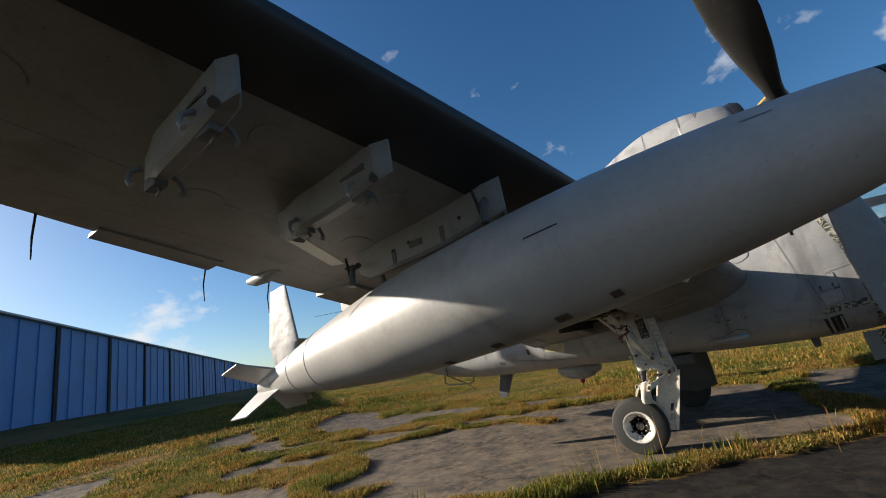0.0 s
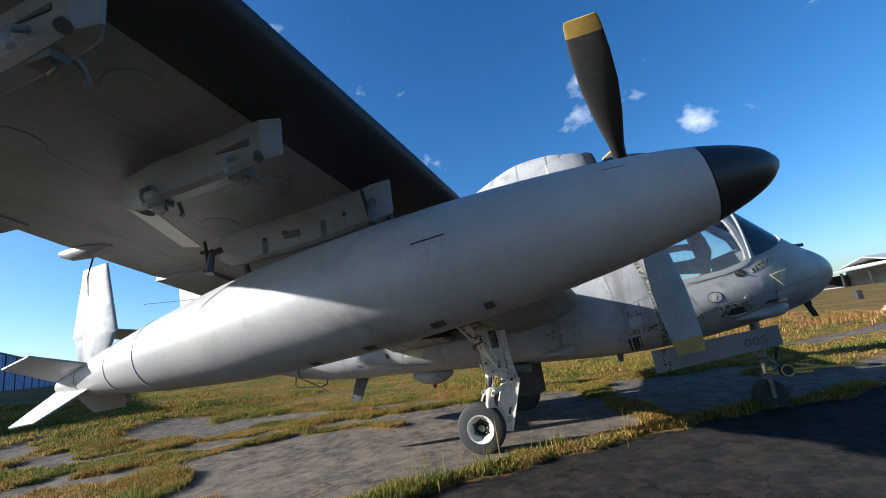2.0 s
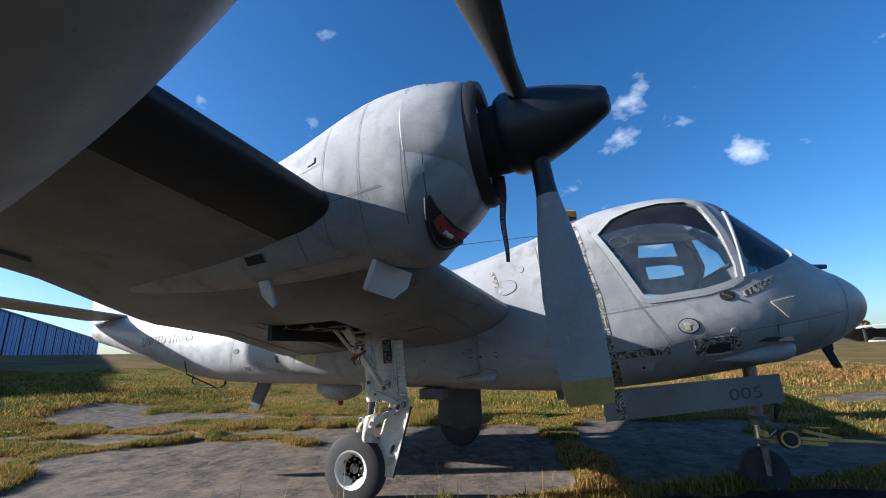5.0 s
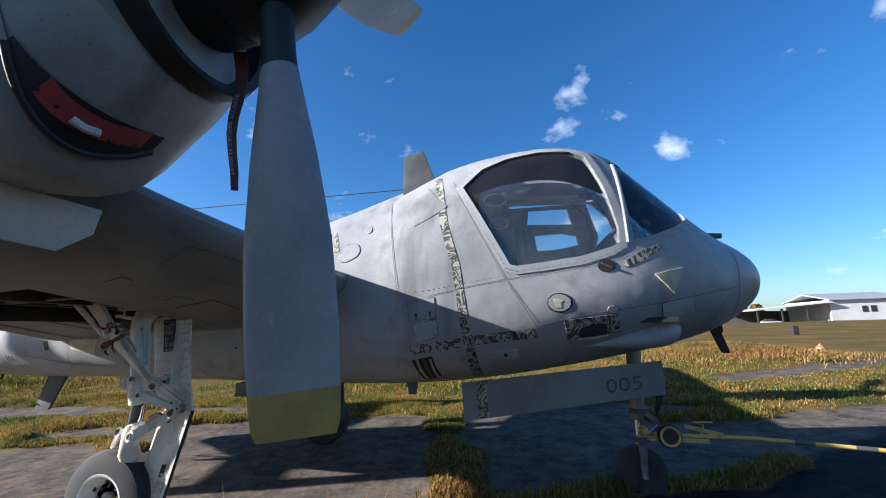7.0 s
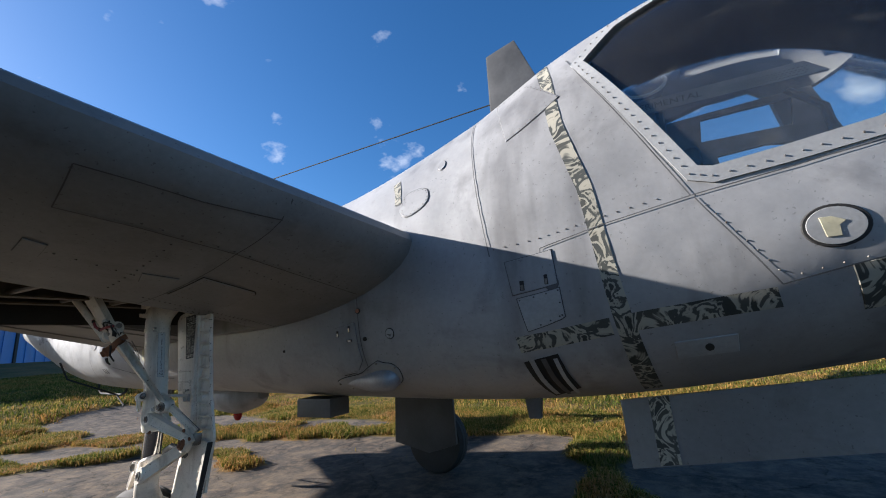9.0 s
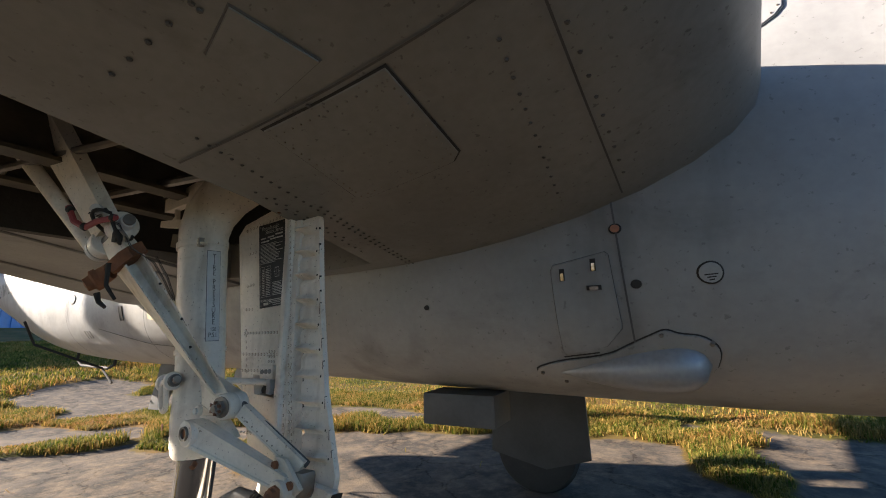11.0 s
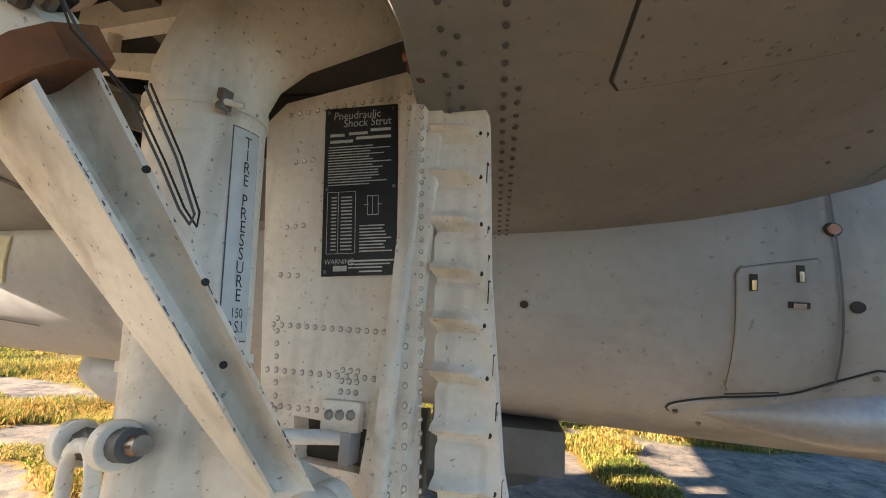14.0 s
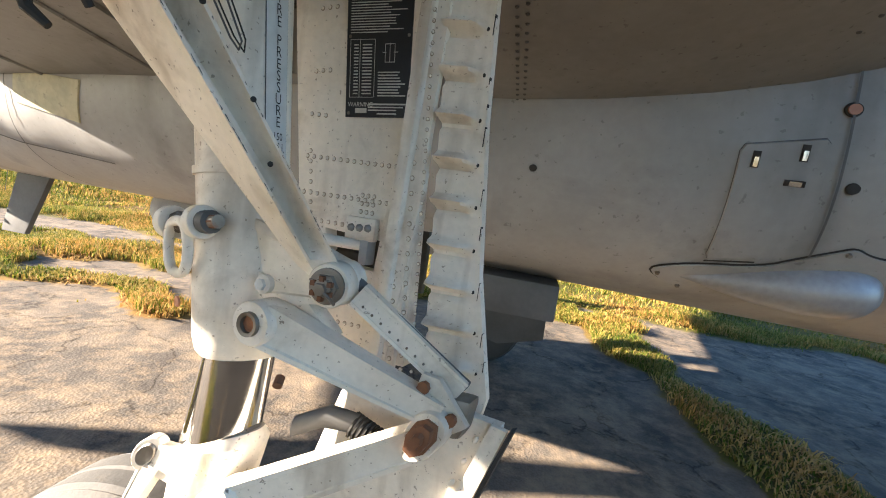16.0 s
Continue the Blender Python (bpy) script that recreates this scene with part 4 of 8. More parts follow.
def build_skin_details():
    f = fuselage
    # torn masking tape: a band down the side, a cross bar, and scraps on the nose
    part("masking_tape", skin_strip([(1.99, 2.7), (2.04, 2.5), (2.09, 2.15), (2.19, 1.8), (2.225, 1.52), (2.26, 1.22), (2.29, 1.0), (2.31, 0.86)], 0.075), TAPE, f, "torn peeling masking tape strip")
    part("masking_tape", skin_strip([(1.77, 1.11), (2.21, 1.165)], 0.075, 0.003), TAPE, f)
    part("masking_tape", skin_strip([(2.29, 1.175), (2.74, 1.225)], 0.075, 0.003), TAPE, f)
    part("masking_tape", skin_patch([(3.28, 1.76), (3.40, 1.86), (3.5, 1.905), (3.49, 1.85), (3.4, 1.77), (3.29, 1.715)]), TAPE, f)
    part("masking_tape", skin_strip([(1.02, 2.2), (1.07, 2.1), (1.1, 2.0)], 0.05), TAPE, f)
    vent = [(2.915, 1.315), (3.07, 1.335), (3.235, 1.355), (3.24, 1.215), (3.1, 1.185), (2.935, 1.155)]
    part("masking_tape", skin_patch(vent), TAPE, f)
    part("vent_opening", skin_patch([(3.0, 1.225), (3.02, 1.265), (3.08, 1.285), (3.165, 1.285), (3.17, 1.2), (3.01, 1.175)], 0.006), DARK, f, "dark oval vent opening")
    part("vent_lip", skin_strip([(3.0, 1.175), (3.1, 1.18), (3.175, 1.2)], 0.014, 0.012), PALE, f)
    # badge, ports and caps
    part("port_ring", skin_patch(circle2(2.895, 1.455, 0.078), 0.004), DARK, f)
    part("port_plate", skin_patch(circle2(2.895, 1.455, 0.069), 0.006), FRAME, f, "round riveted plate with a torn tape scrap")
    part("tape_scrap", skin_patch([(2.86, 1.49), (2.89, 1.49), (2.92, 1.47), (2.905, 1.455), (2.905, 1.415), (2.87, 1.415)], 0.009, 3), YTAPE, f)
    part("latch_port", skin_patch(circle2(3.185, 1.735, 0.052), 0.005), DARK, f, "recessed round latch in the door")
    part("latch_handle", tube([fuse_side(3.155, 1.755, 0.012), fuse_side(3.215, 1.715, 0.012)], 0.009), STEEL, f)
    part("cap_ring", skin_patch(circle2(3.2, 1.39, 0.036), 0.003), DULL, f)
    part("cap", skin_patch(circle2(3.2, 1.39, 0.032), 0.006), FRAME, f)
    part("warning_triangle", skin_patch([(3.44, 1.655), (3.52, 1.685), (3.61, 1.705), (3.575, 1.6), (3.54, 1.5), (3.49, 1.58)], 0.012), YTAPE, f, "faded yellow triangular tape patch")
    part("panel_gap", skin_patch(outset([(3.47, 1.425), (3.57, 1.455), (3.68, 1.48), (3.685, 1.36), (3.48, 1.295)], 0.004), 0.0025), SEAM, f)
    part("access_panel", skin_patch([(3.47, 1.425), (3.57, 1.455), (3.68, 1.48), (3.685, 1.36), (3.48, 1.295)], 0.005), FRAME, f)
    stuff("rivets", skin_dots(along(inset2([(3.47, 1.425), (3.57, 1.455), (3.68, 1.48), (3.685, 1.36), (3.48, 1.295)], 0.014) , 0.03), 0.004, 0.007), STEEL, f)
    part("earth_socket", skin_patch(circle2(1.06, 1.22, 0.031), 0.0035), DARK, f)
    part("earth_socket_plate", skin_patch(circle2(1.06, 1.22, 0.0285), 0.005), FRAME, f)
    for k, w in enumerate((0.032, 0.022, 0.013)):
        part("earth_mark", skin_strip([(1.06 - w / 2, 1.215 - 0.007 * k), (1.06 + w / 2, 1.2165 - 0.007 * k)], 0.0032, 0.007), DARK, f)
    part("drain_hole", skin_patch(circle2(0.863, 1.368, 0.016, 16), 0.004, 2), DARK, f)
    part("drain_plug", skin_patch(circle2(0.863, 1.368, 0.0125, 16), 0.006, 2), COPPER, f)
    part("small_hole", skin_patch(circle2(0.898, 1.202, 0.013, 14), 0.004, 2), DARK, f)
    part("small_hole", skin_patch(circle2(0.291, 1.167, 0.009, 14), 0.004, 2), DARK, f)
    # hatch by the wing root, with its latches
    hatch = [(0.69, 1.275), (0.84, 1.305), (0.855, 1.08), (0.81, 1.025), (0.695, 1.0)]
    hatch = rounded(hatch, 1, 0.05)
    part("hatch_gap", skin_patch(outset(hatch, 0.001), 0.002), DULL, f)
    part("hatch", skin_patch(hatch, 0.005), HULL, f)
    for x, z, up in ((0.72, 1.244, 1), (0.801, 1.267, 1), (0.798, 1.2, 0)):
        w, h = (0.0075, 0.02) if up else (0.02, 0.0075)
        part("latch_slot", skin_patch([(x - w, z - h), (x + w, z - h), (x + w, z + h), (x - w, z + h)], 0.007, 2), DARK, f)
        part("latch", skin_patch([(x - w * 0.6, z - h * 0.9), (x + w * 0.6, z - h * 0.9), (x + w * 0.6, z + h * 0.3 if up else z + h * 0.6), (x - w * 0.6, z + h * 0.3 if up else z + h * 0.6)], 0.009, 2), CHROME, f)
    part("hinge", skin_strip([(0.695, 0.998), (0.79, 1.012)], 0.004, 0.007), DARK, f)
    # service panels further forward
    part("disc_cover", skin_patch(circle2(1.965, 1.38, 0.036), 0.004), DULL, f)
    upper = [(1.765, 1.51), (1.985, 1.535), (1.995, 1.375), (1.785, 1.345)]
    lower = [(1.8, 1.325), (2.0, 1.355), (2.005, 1.225), (1.985, 1.215), (1.825, 1.17)]
    for outline, mat in ((upper, HULL), (lower, FRAME)):
        part("panel_gap", skin_patch(outset(outline, 0.005), 0.002), SEAM, f)
        part("access_panel", skin_patch(outline, 0.005), mat, f)
    stuff("rivets", skin_dots(along(inset2(lower, 0.014), 0.06), 0.005, 0.008), DULL, f)
    for x, z in ((1.83, 1.385), (1.94, 1.4)):
        part("latch_slot", skin_patch([(x - 0.01, z - 0.025), (x + 0.01, z - 0.025), (x + 0.01, z + 0.025), (x - 0.01, z + 0.025)], 0.007, 2), DARK, f)
        part("latch", skin_patch([(x - 0.006, z - 0.022), (x + 0.006, z - 0.022), (x + 0.006, z + 0.005), (x - 0.006, z + 0.005)], 0.01, 2), STEEL, f)
    for i in range(3):
        x = 1.81 + 0.05 * i
        part("louvre", skin_strip([(x, 1.045), (x + 0.015, 0.95), (x + 0.04, 0.86)], 0.022, 0.012), DULL if i % 2 else FRAME, f)
    part("louvre_recess", skin_strip([(1.85, 1.045), (1.87, 0.95), (1.9, 0.86)], 0.16, 0.004), DARK, f)
    part("handle_panel", skin_patch([(2.42, 1.08), (2.62, 1.1), (2.62, 1.03), (2.42, 1.01)], 0.005), FRAME, f)
    part("small_hole", skin_patch(circle2(2.53, 1.055, 0.016, 14), 0.007, 2), DARK, f)
    oval = rounded([(1.12, 2.065), (1.33, 2.075), (1.36, 1.945), (1.15, 1.865)], 2, 0.24)
    part("oval_gap", skin_patch(outset(oval, 0.005), 0.003), DULL, f)
    part("oval_panel", skin_patch(oval, 0.005), HULL, f)
    stuff("rivets", skin_dots(along(inset2(oval, 0.012) , 0.035), 0.004, 0.007), STEEL, f)
    part("oval_gap", skin_patch(circle2(1.41, 2.2, 0.034, 20, 0.042), 0.002), DULL, f)
    part("oval_panel", skin_patch(circle2(1.41, 2.2, 0.03, 20, 0.038), 0.005), HULL, f)
    part("oval_panel", skin_patch(circle2(1.15, 1.95, 0.026, 20), 0.005), FRAME, f)
    hat = [(1.72, 2.55), (1.9, 2.58), (2.12, 2.34), (2.05, 2.3), (1.81, 2.18)]
    part("panel_gap", skin_patch(outset(hat, 0.004), 0.002), SEAM, f)
    part("access_panel", skin_patch(hat, 0.004), HULL, f)
    stuff("rivets", skin_dots(along(inset2(hat, 0.014) , 0.035), 0.004, 0.006), STEEL, f)
    # seams
    for path in ([(1.57, 2.5), (1.63, 2.1), (1.7, 1.55)], [(2.57, 1.65), (2.75, 1.27)], [(2.75, 1.27), (3.1, 1.36), (3.46, 1.43), (3.72, 1.49), (3.98, 1.55)], [(2.56, 1.66), (2.85, 1.7), (3.15, 1.76), (3.3, 1.83)],
                 [(1.93, 1.55), (2.2, 1.6), (2.56, 1.66)], [(1.92, 1.44), (1.93, 1.55)], [(2.17, 2.6), (2.36, 2.15), (2.56, 1.66)], [(4.02, 2.06), (4.03, 1.8), (4.02, 1.5), (4.0, 1.3)], [(0.86, 1.45), (0.88, 1.02)],
                 [(-1.3, 1.7), (-1.35, 1.2), (-1.45, 0.75)], [(-2.3, 1.6), (-2.35, 1.2), (-2.4, 0.75)], [(-1.9, 1.15), (-1.4, 1.05), (-1.0, 1.02)]):
        part("seam", skin_seam(path), SEAM, f)
    stuff("rivets", skin_dots(along([(1.72, 1.585), (1.93, 1.6), (2.5, 1.68)], 0.05) + along([(2.6, 1.61), (2.77, 1.28)], 0.045) + along([(2.8, 1.3), (3.45, 1.445)], 0.05) + along([(3.47, 1.45), (3.98, 1.565)], 0.035), 0.0035, 0.003), STEEL, f)
    # rivets round the window frame
    ring = outset(SIDE_DRAWN, 0.042)
    stuff("rivets", skin_dots(along(ring + ring[:1], 0.045), 0.0045, 0.011), STEEL, f)
    # aft markings
    part("aft_window", skin_patch(circle2(-2.25, 1.364, 0.05, 20, 0.035), 0.004), DULL, f)
    part("aft_slot", skin_patch([(-1.62, 1.28), (-1.58, 1.28), (-1.57, 1.19), (-1.61, 1.19)], 0.004, 2), DARK, f)
    for k in range(3):
        part("aft_mark", skin_strip([(-2.12 + 0.035 * k, 1.14), (-2.11 + 0.035 * k, 1.09)], 0.018, 0.004), DARK, f)
    part("tape_patch", skin_patch([(-1.3, 1.3), (-1.02, 1.28), (-1.05, 1.14), (-1.32, 1.19)], 0.004), YTAPE, f)


def text_mesh(body, size, align="LEFT"):
    cu = bpy.data.curves.new("letters", "FONT")
    cu.body, cu.size, cu.align_x, cu.resolution_u = body, size, align, 3
    ob = bpy.data.objects.new("letters", cu)
    scene.collection.objects.link(ob)
    bpy.context.view_layer.update()
    me = bpy.data.meshes.new_from_object(ob.evaluated_get(bpy.context.evaluated_depsgraph_get()))
    bpy.data.objects.remove(ob)
    return me


def skin_text(body, x, z, size, out=0.004, slant=0.0, stretch=1.0):
    """Letters on the starboard skin, reading towards the nose."""
    bm = from_mesh(text_mesh(body, size))
    for v in bm.verts:
        u, w = v.co.x * stretch, v.co.y
        v.co = fuse_side(x + u, z + w + slant * u, out)
    return bm


def build_pods():
    # teardrop blister, its flange, and the landing-light bulge under the nose
    def blob(x0, x1, z0, z1, r, outw, n=24, blunt=0.8):
        rings = []
        for i in range(n + 1):
            t = i / n
            s = math.sqrt(max(0.0, 1 - abs((t - blunt) / (blunt if t < blunt else 1 - blunt)) ** 2)) if t > blunt else math.sin(math.pi / 2 * t / blunt) ** 1.2
            x, z = x0 + (x1 - x0) * t, z0 + (z1 - z0) * t
            c = fuse_side(x, z, 0)
            nrm = (fuse_side(x, z, 0.1) - c).normalized()
            up = nrm.cross(Vector((1, 0, 0))).normalized()
            rings.append([c + max(s, 0.02) * (up * r * math.cos(a) + nrm * outw * math.sin(a)) for a in (2 * math.pi * k / 24 for k in range(24))])
        return loft(rings)

    flange = [(x - 0.05, z + 0.015) for x, z in ((0.64, 0.935), (0.72, 0.965), (0.86, 0.985), (0.92, 1.02), (0.97, 1.045), (1.0, 1.06), (1.03, 1.045), (1.08, 1.04), (1.12, 1.0), (1.1, 0.93), (0.95, 0.885), (0.8, 0.88), (0.7, 0.9))]
    flange = rounded(flange)
    part("blister_gap", skin_patch(outset(flange, 0.003), 0.003), DARK, fuselage)
    part("blister_flange", skin_patch(flange, 0.007), HULL, fuselage)
    part("blister", blob(0.64, 1.045, 0.94, 0.975, 0.064, 0.07, blunt=0.8), BARE, fuselage, "smooth bare-metal teardrop blister")
    stuff("bolts", skin_dots([(0.62, 0.945), (0.94, 1.06), (1.045, 1.035), (0.68, 0.915)], 0.008, 0.012), STEEL, fuselage)
    part("light_pod", blob(3.05, 3.62, 1.1, 1.22, 0.085, 0.1, 28, 0.78), HULL, fuselage, "smooth grey bulged fairing under the nose")
    # small blades and stubs under and over the hull
    part("stub", plate([(4.18, -0.12, 1.28), (4.11, -0.12, 1.28), (4.2, -0.12, 1.02), (4.25, -0.12, 1.02)], 0.05, bevel=0.006), DARK, craft, "short black pitot stub under the nose")
    part("stub", box((4.2, -0.05, 1.18), (4.26, 0.02, 1.34)), DARK, craft)
    part("ventral_blade", plate([(-2.48, 0.0, 0.98), (-2.24, 0.0, 0.95), (-2.44, 0.0, 0.55), (-2.62, 0.0, 0.55)], 0.03, bevel=0.008), DULL, craft, "dark swept blade aerial under the tail")
    part("ventral_stub", plate([(1.66, -0.45, 0.9), (1.76, -0.45, 0.9), (1.74, -0.45, 0.76), (1.68, -0.45, 0.76)], 0.03, bevel=0.006), DULL, craft)
    # dark box added under the belly, standing in for the port gear door
    part("drain_box", box((0.22, -0.62, 0.77), (0.5, -0.45, 0.88), bevel=0.01), DULL, craft)
    part("dorsal_blade", plate([(1.66, -0.5, 2.3), (2.02, -0.5, 2.38), (1.86, -0.52, 2.83), (1.68, -0.52, 2.79)], 0.04, bevel=0.012), DULL, craft, "dark swept blade aerial behind the cockpit")
    part("belly_pod", loft([ring_x(x - 0.12, -0.1, 0.84, w, 0.14, h, 24) for x, w, h in ((-1.3, 0.03, 0.02), (-1.24, 0.12, 0.07), (-1.1, 0.19, 0.13), (-0.92, 0.21, 0.15), (-0.76, 0.16, 0.11), (-0.64, 0.05, 0.03))]), HULL, craft, "rounded grey pod under the belly")
    part("beacon", turned([(0, 0.035), (0.03, 0.035), (0.06, 0.02), (0.065, 0.002)], (-1.08, -0.1, 0.695), (0, 0, -1)), REDL, craft, "small red beacon lamp")
    part("tail_skid", tube([(-3.6, -0.1, 1.08), (-3.62, -0.1, 0.93), (-3.54, -0.1, 0.88), (-3.1, -0.1, 0.86), (-3.0, -0.1, 0.89), (-2.98, -0.1, 1.0)], 0.012, n=8), DARK, craft, "bent black tail skid hoop")
    part("hose", tube([fuse_side(-3.25, 1.25, 0.02), fuse_side(-3.3, 1.1, 0.06), fuse_side(-3.2, 0.9, 0.08), fuse_side(-3.0, 0.75, 0.06)], 0.009, n=6), DARK, craft)
    part("aerial_wire", tube([(1.68, -0.5, 2.5), (-2.0, -0.7, 2.42), (-5.6, -1.3, 2.6)], 0.004, n=5), DARK, craft, "thin aerial wire")
    # wipers and boss over the nose
    part("wiper", tube([(3.78, -0.2, 2.29), (3.9, -0.22, 2.23), (4.0, -0.24, 2.12), (4.02, -0.24, 2.08)], 0.012, n=6), DARK, craft)
    part("nose_probe", tube([(4.1, -0.22, 1.97), (4.28, -0.22, 1.96)], [0.026, 0.022], n=10), DULL, craft)


def build_cockpit():
    part("cabin_floor", box((2.3, -0.7, 1.28), (3.55, 0.7, 1.32)), DARK, craft)
    part("rear_bulkhead", plate([(2.33, -0.7, 1.3), (2.33, 0.7, 1.3), (2.2, 0.55, 2.45), (2.2, -0.55, 2.45)], 0.03), COCK, craft)
    part("instrument_panel", plate([(3.42, -0.62, 1.75), (3.42, 0.62, 1.75), (3.34, 0.55, 2.08), (3.34, -0.55, 2.08)], 0.05, bevel=0.01), COCK, craft, "dark instrument panel")
    part("glare_shield", plate([(3.3, -0.56, 2.1), (3.3, 0.56, 2.1), (3.58, 0.45, 2.09), (3.58, -0.45, 2.09)], 0.03, bevel=0.01), DARK, craft)
    part("centre_console", box((2.75, -0.12, 1.3), (3.4, 0.12, 1.78), bevel=0.02), COCK, craft)
    for y in (-0.4, 0.4):
        seat = part("seat_back", box((-0.07, -0.2, 0), (0.05, 0.2, 0.78), bevel=0.03, m=pose(2.5, y, 1.5, 0, -14, 0)), DARK, craft, "dark ejection seat with a high headrest")
        part("headrest", box((-0.08, -0.13, 0.78), (0.06, 0.13, 1.02), bevel=0.03, m=pose(2.5, y, 1.5, 0, -14, 0)), COCK, seat)
        part("seat_cushion", box((2.5, y - 0.2, 1.48), (2.9, y + 0.2, 1.6), bevel=0.03), COCK, seat)
        part("face_loop", tube([(2.5 + 0.1 * math.cos(a), y + 0.02, 2.52 + 0.065 * math.sin(a)) for a in (math.pi * 2 * i / 14 for i in range(15))], 0.009, n=6), PALE, seat)
        part("seat_rail", box((-0.11, -0.16, -0.2), (-0.07, -0.1, 1.0), m=pose(2.5, y, 1.5, 0, -14, 0)), STEEL, seat)
        part("control_stick", tube([(3.0, y, 1.32), (3.08, y, 1.6), (3.05, y, 1.76)], [0.018, 0.015, 0.024], n=8), DARK, craft)
    # roof bow, sill and overhead rail across the cabin
    part("roof_bow", tube([(2.58, -0.62, 2.5), (2.58, -0.4, 2.74), (2.58, 0, 2.84), (2.58, 0.4, 2.74), (2.58, 0.62, 2.5)], 0.03, n=8), COCK, craft)
    part("sight_housing", box((3.2, -0.3, 2.54), (3.36, -0.08, 2.74), bevel=0.04), COCK, craft, "dark gunsight housing on its bracket")
    part("sight_lens", turned([(0, 0.045), (0.05, 0.045), (0.055, 0.03)], (3.2, -0.2, 2.6), (-1, 0, -0.3)), CHROME, craft)
    part("sight_arm", tube([(3.26, -0.2, 2.55), (3.34, -0.25, 2.35), (3.38, -0.3, 2.1)], 0.03, n=10), COCK, craft)
    part("overhead_box", box((2.36, -0.42, 2.6), (2.6, -0.1, 2.72), bevel=0.03), COCK, craft)
    inner = carve(prism_y([(2.3, 2.05), (3.3, 1.9), (3.38, 2.3), (3.3, 2.72), (2.5, 2.72), (2.3, 2.5)], 0.5, 0.53), ("DIFFERENCE", prism_y([(2.84, 2.36), (3.07, 2.37), (3.23, 2.32), (3.25, 2.22), (2.86, 2.14)])), ("DIFFERENCE", prism_y([(2.8, 2.68), (3.22, 2.67), (3.2, 2.47), (2.78, 2.5)])))
    part("canopy_lining", from_mesh(inner), COCK, craft, "grey inner canopy frame", sharp=30)
    part("fire_bottle", tube([(2.72, 0.42, 2.0), (2.7, 0.42, 2.42)], 0.05, n=14), DARK, craft)
    part("cable_run", tube([(3.2, 0.45, 2.7), (3.3, 0.4, 2.5), (3.32, 0.42, 2.2), (3.25, 0.45, 2.0)], 0.02, n=8), DARK, craft)
    part("sill_panel", plate([(2.62, 0.70, 1.95), (3.2, 0.68, 2.1), (3.2, 0.64, 2.2), (2.62, 0.64, 2.2)], 0.02), COCK, craft)
    bar = part("canopy_rail", plate([(2.33, 0.12, 2.64), (3.27, 0.12, 2.58), (3.2, 0.12, 2.68), (2.33, 0.12, 2.74)], 0.02), FRAME, craft, "grey perforated overhead canopy rail")
    bm = from_mesh(text_mesh("EXPERIMENTAL", 0.062))
    for v in bm.verts:
        v.co = Vector((2.36 + v.co.x, 0.106, 2.665 + v.co.y - 0.06 * v.co.x))
    part("lettering", bm, DULL, bar)
    stuff("rail_holes", rivet_line([(2.86 + 0.016 * i + 0.008 * (k % 2), 0.109, 2.622 - 0.001 * i + 0.014 * k) for k in range(4) for i in range(22)], (0, -1, 0), 0.0035, 0.001), DARK, bar)
    # windshield posts
    for y in (-1, 1):
        pts = [fuse_side(3.32, 2.68 - 0.76 * i / 8, 0.004) for i in range(9)]
        pts = [Vector((3.32, p.y / 1.06, 2.68 - 0.76 * i / 8)) for i, p in enumerate(pts)]
        part("canopy_post", tube([(p.x, y * abs(p.y), p.z) for p in pts], 0.013, n=8), FRAME, craft)
        part("windshield_bar", tube([(3.36, y * 0.22, 2.66), (3.55, y * 0.2, 2.45), (3.76, y * 0.18, 2.22)], 0.018, n=8), FRAME, craft)


def placed(build, move):
    """Runs a builder and moves every vertex of what it built."""
    old = set(bpy.data.objects)
    build()
    for ob in bpy.data.objects:
        if ob not in old and ob.type == "MESH":
            for v in ob.data.vertices:
                v.co = move(v.co)


def into_cabin(p):
    x, z = station(p.x, p.z)
    return (x, p.y * 1.06, z)


build_skin_details()
build_pods()
placed(build_cockpit, into_cabin)

# ---- wings, engines, tail ----
# |y|, leading edge x, trailing edge x, height at the leading edge, thickness
WING = [(0.6, 1.35, -1.6, 1.64, 0.36), (2.3, 1.08, -1.75, 1.84, 0.36), (3.1, 0.67, -1.9, 2.12, 0.35), (4.65, 0.37, -1.85, 2.375, 0.34), (6.0, 0.11, -1.7, 2.57, 0.28), (7.4, -0.16, -1.5, 2.77, 0.18)]


def wing_point(y, c, side):
    """A point of the wing at |y|; c from 0 (leading edge) to 1 (trailing edge); side +1 above, -1 below."""
    xl, xt, zl, th = lerp_table(WING, y)
    s = 2.969 * math.sqrt(c) - 1.26 * c - 3.516 * c * c + 2.843 * c**3 - 1.015 * c**4
    low = 1.55 - 0.7 * min(1, max(0, (y - 0.6) / 2.5))
    z = zl - 0.085 * (xl - xt) * c + side * th * s * 0.5 * (1.0 if side > 0 else low)
    return Vector((xl + (xt - xl) * c, y, z))


def wing_rings(y0, y1, c0, c1, sgn, out=0.0, ny=24, nc=20):
    rings = []
    for i in range(ny + 1):
        y = y0 + (y1 - y0) * i / ny
        cs = [c0 + (c1 - c0) * (1 - math.cos(math.pi * k / nc)) / 2 for k in range(nc + 1)]
        low = [wing_point(y, c, -1) for c in cs]
        top = [wing_point(y, c, 1) for c in cs[::-1]]
        r = low + (top[:-1] if c0 == 0 else top)
        rings.append([(p.x + out, sgn * p.y, p.z + (out if k > nc else -out)) for k, p in enumerate(r)])
    return rings


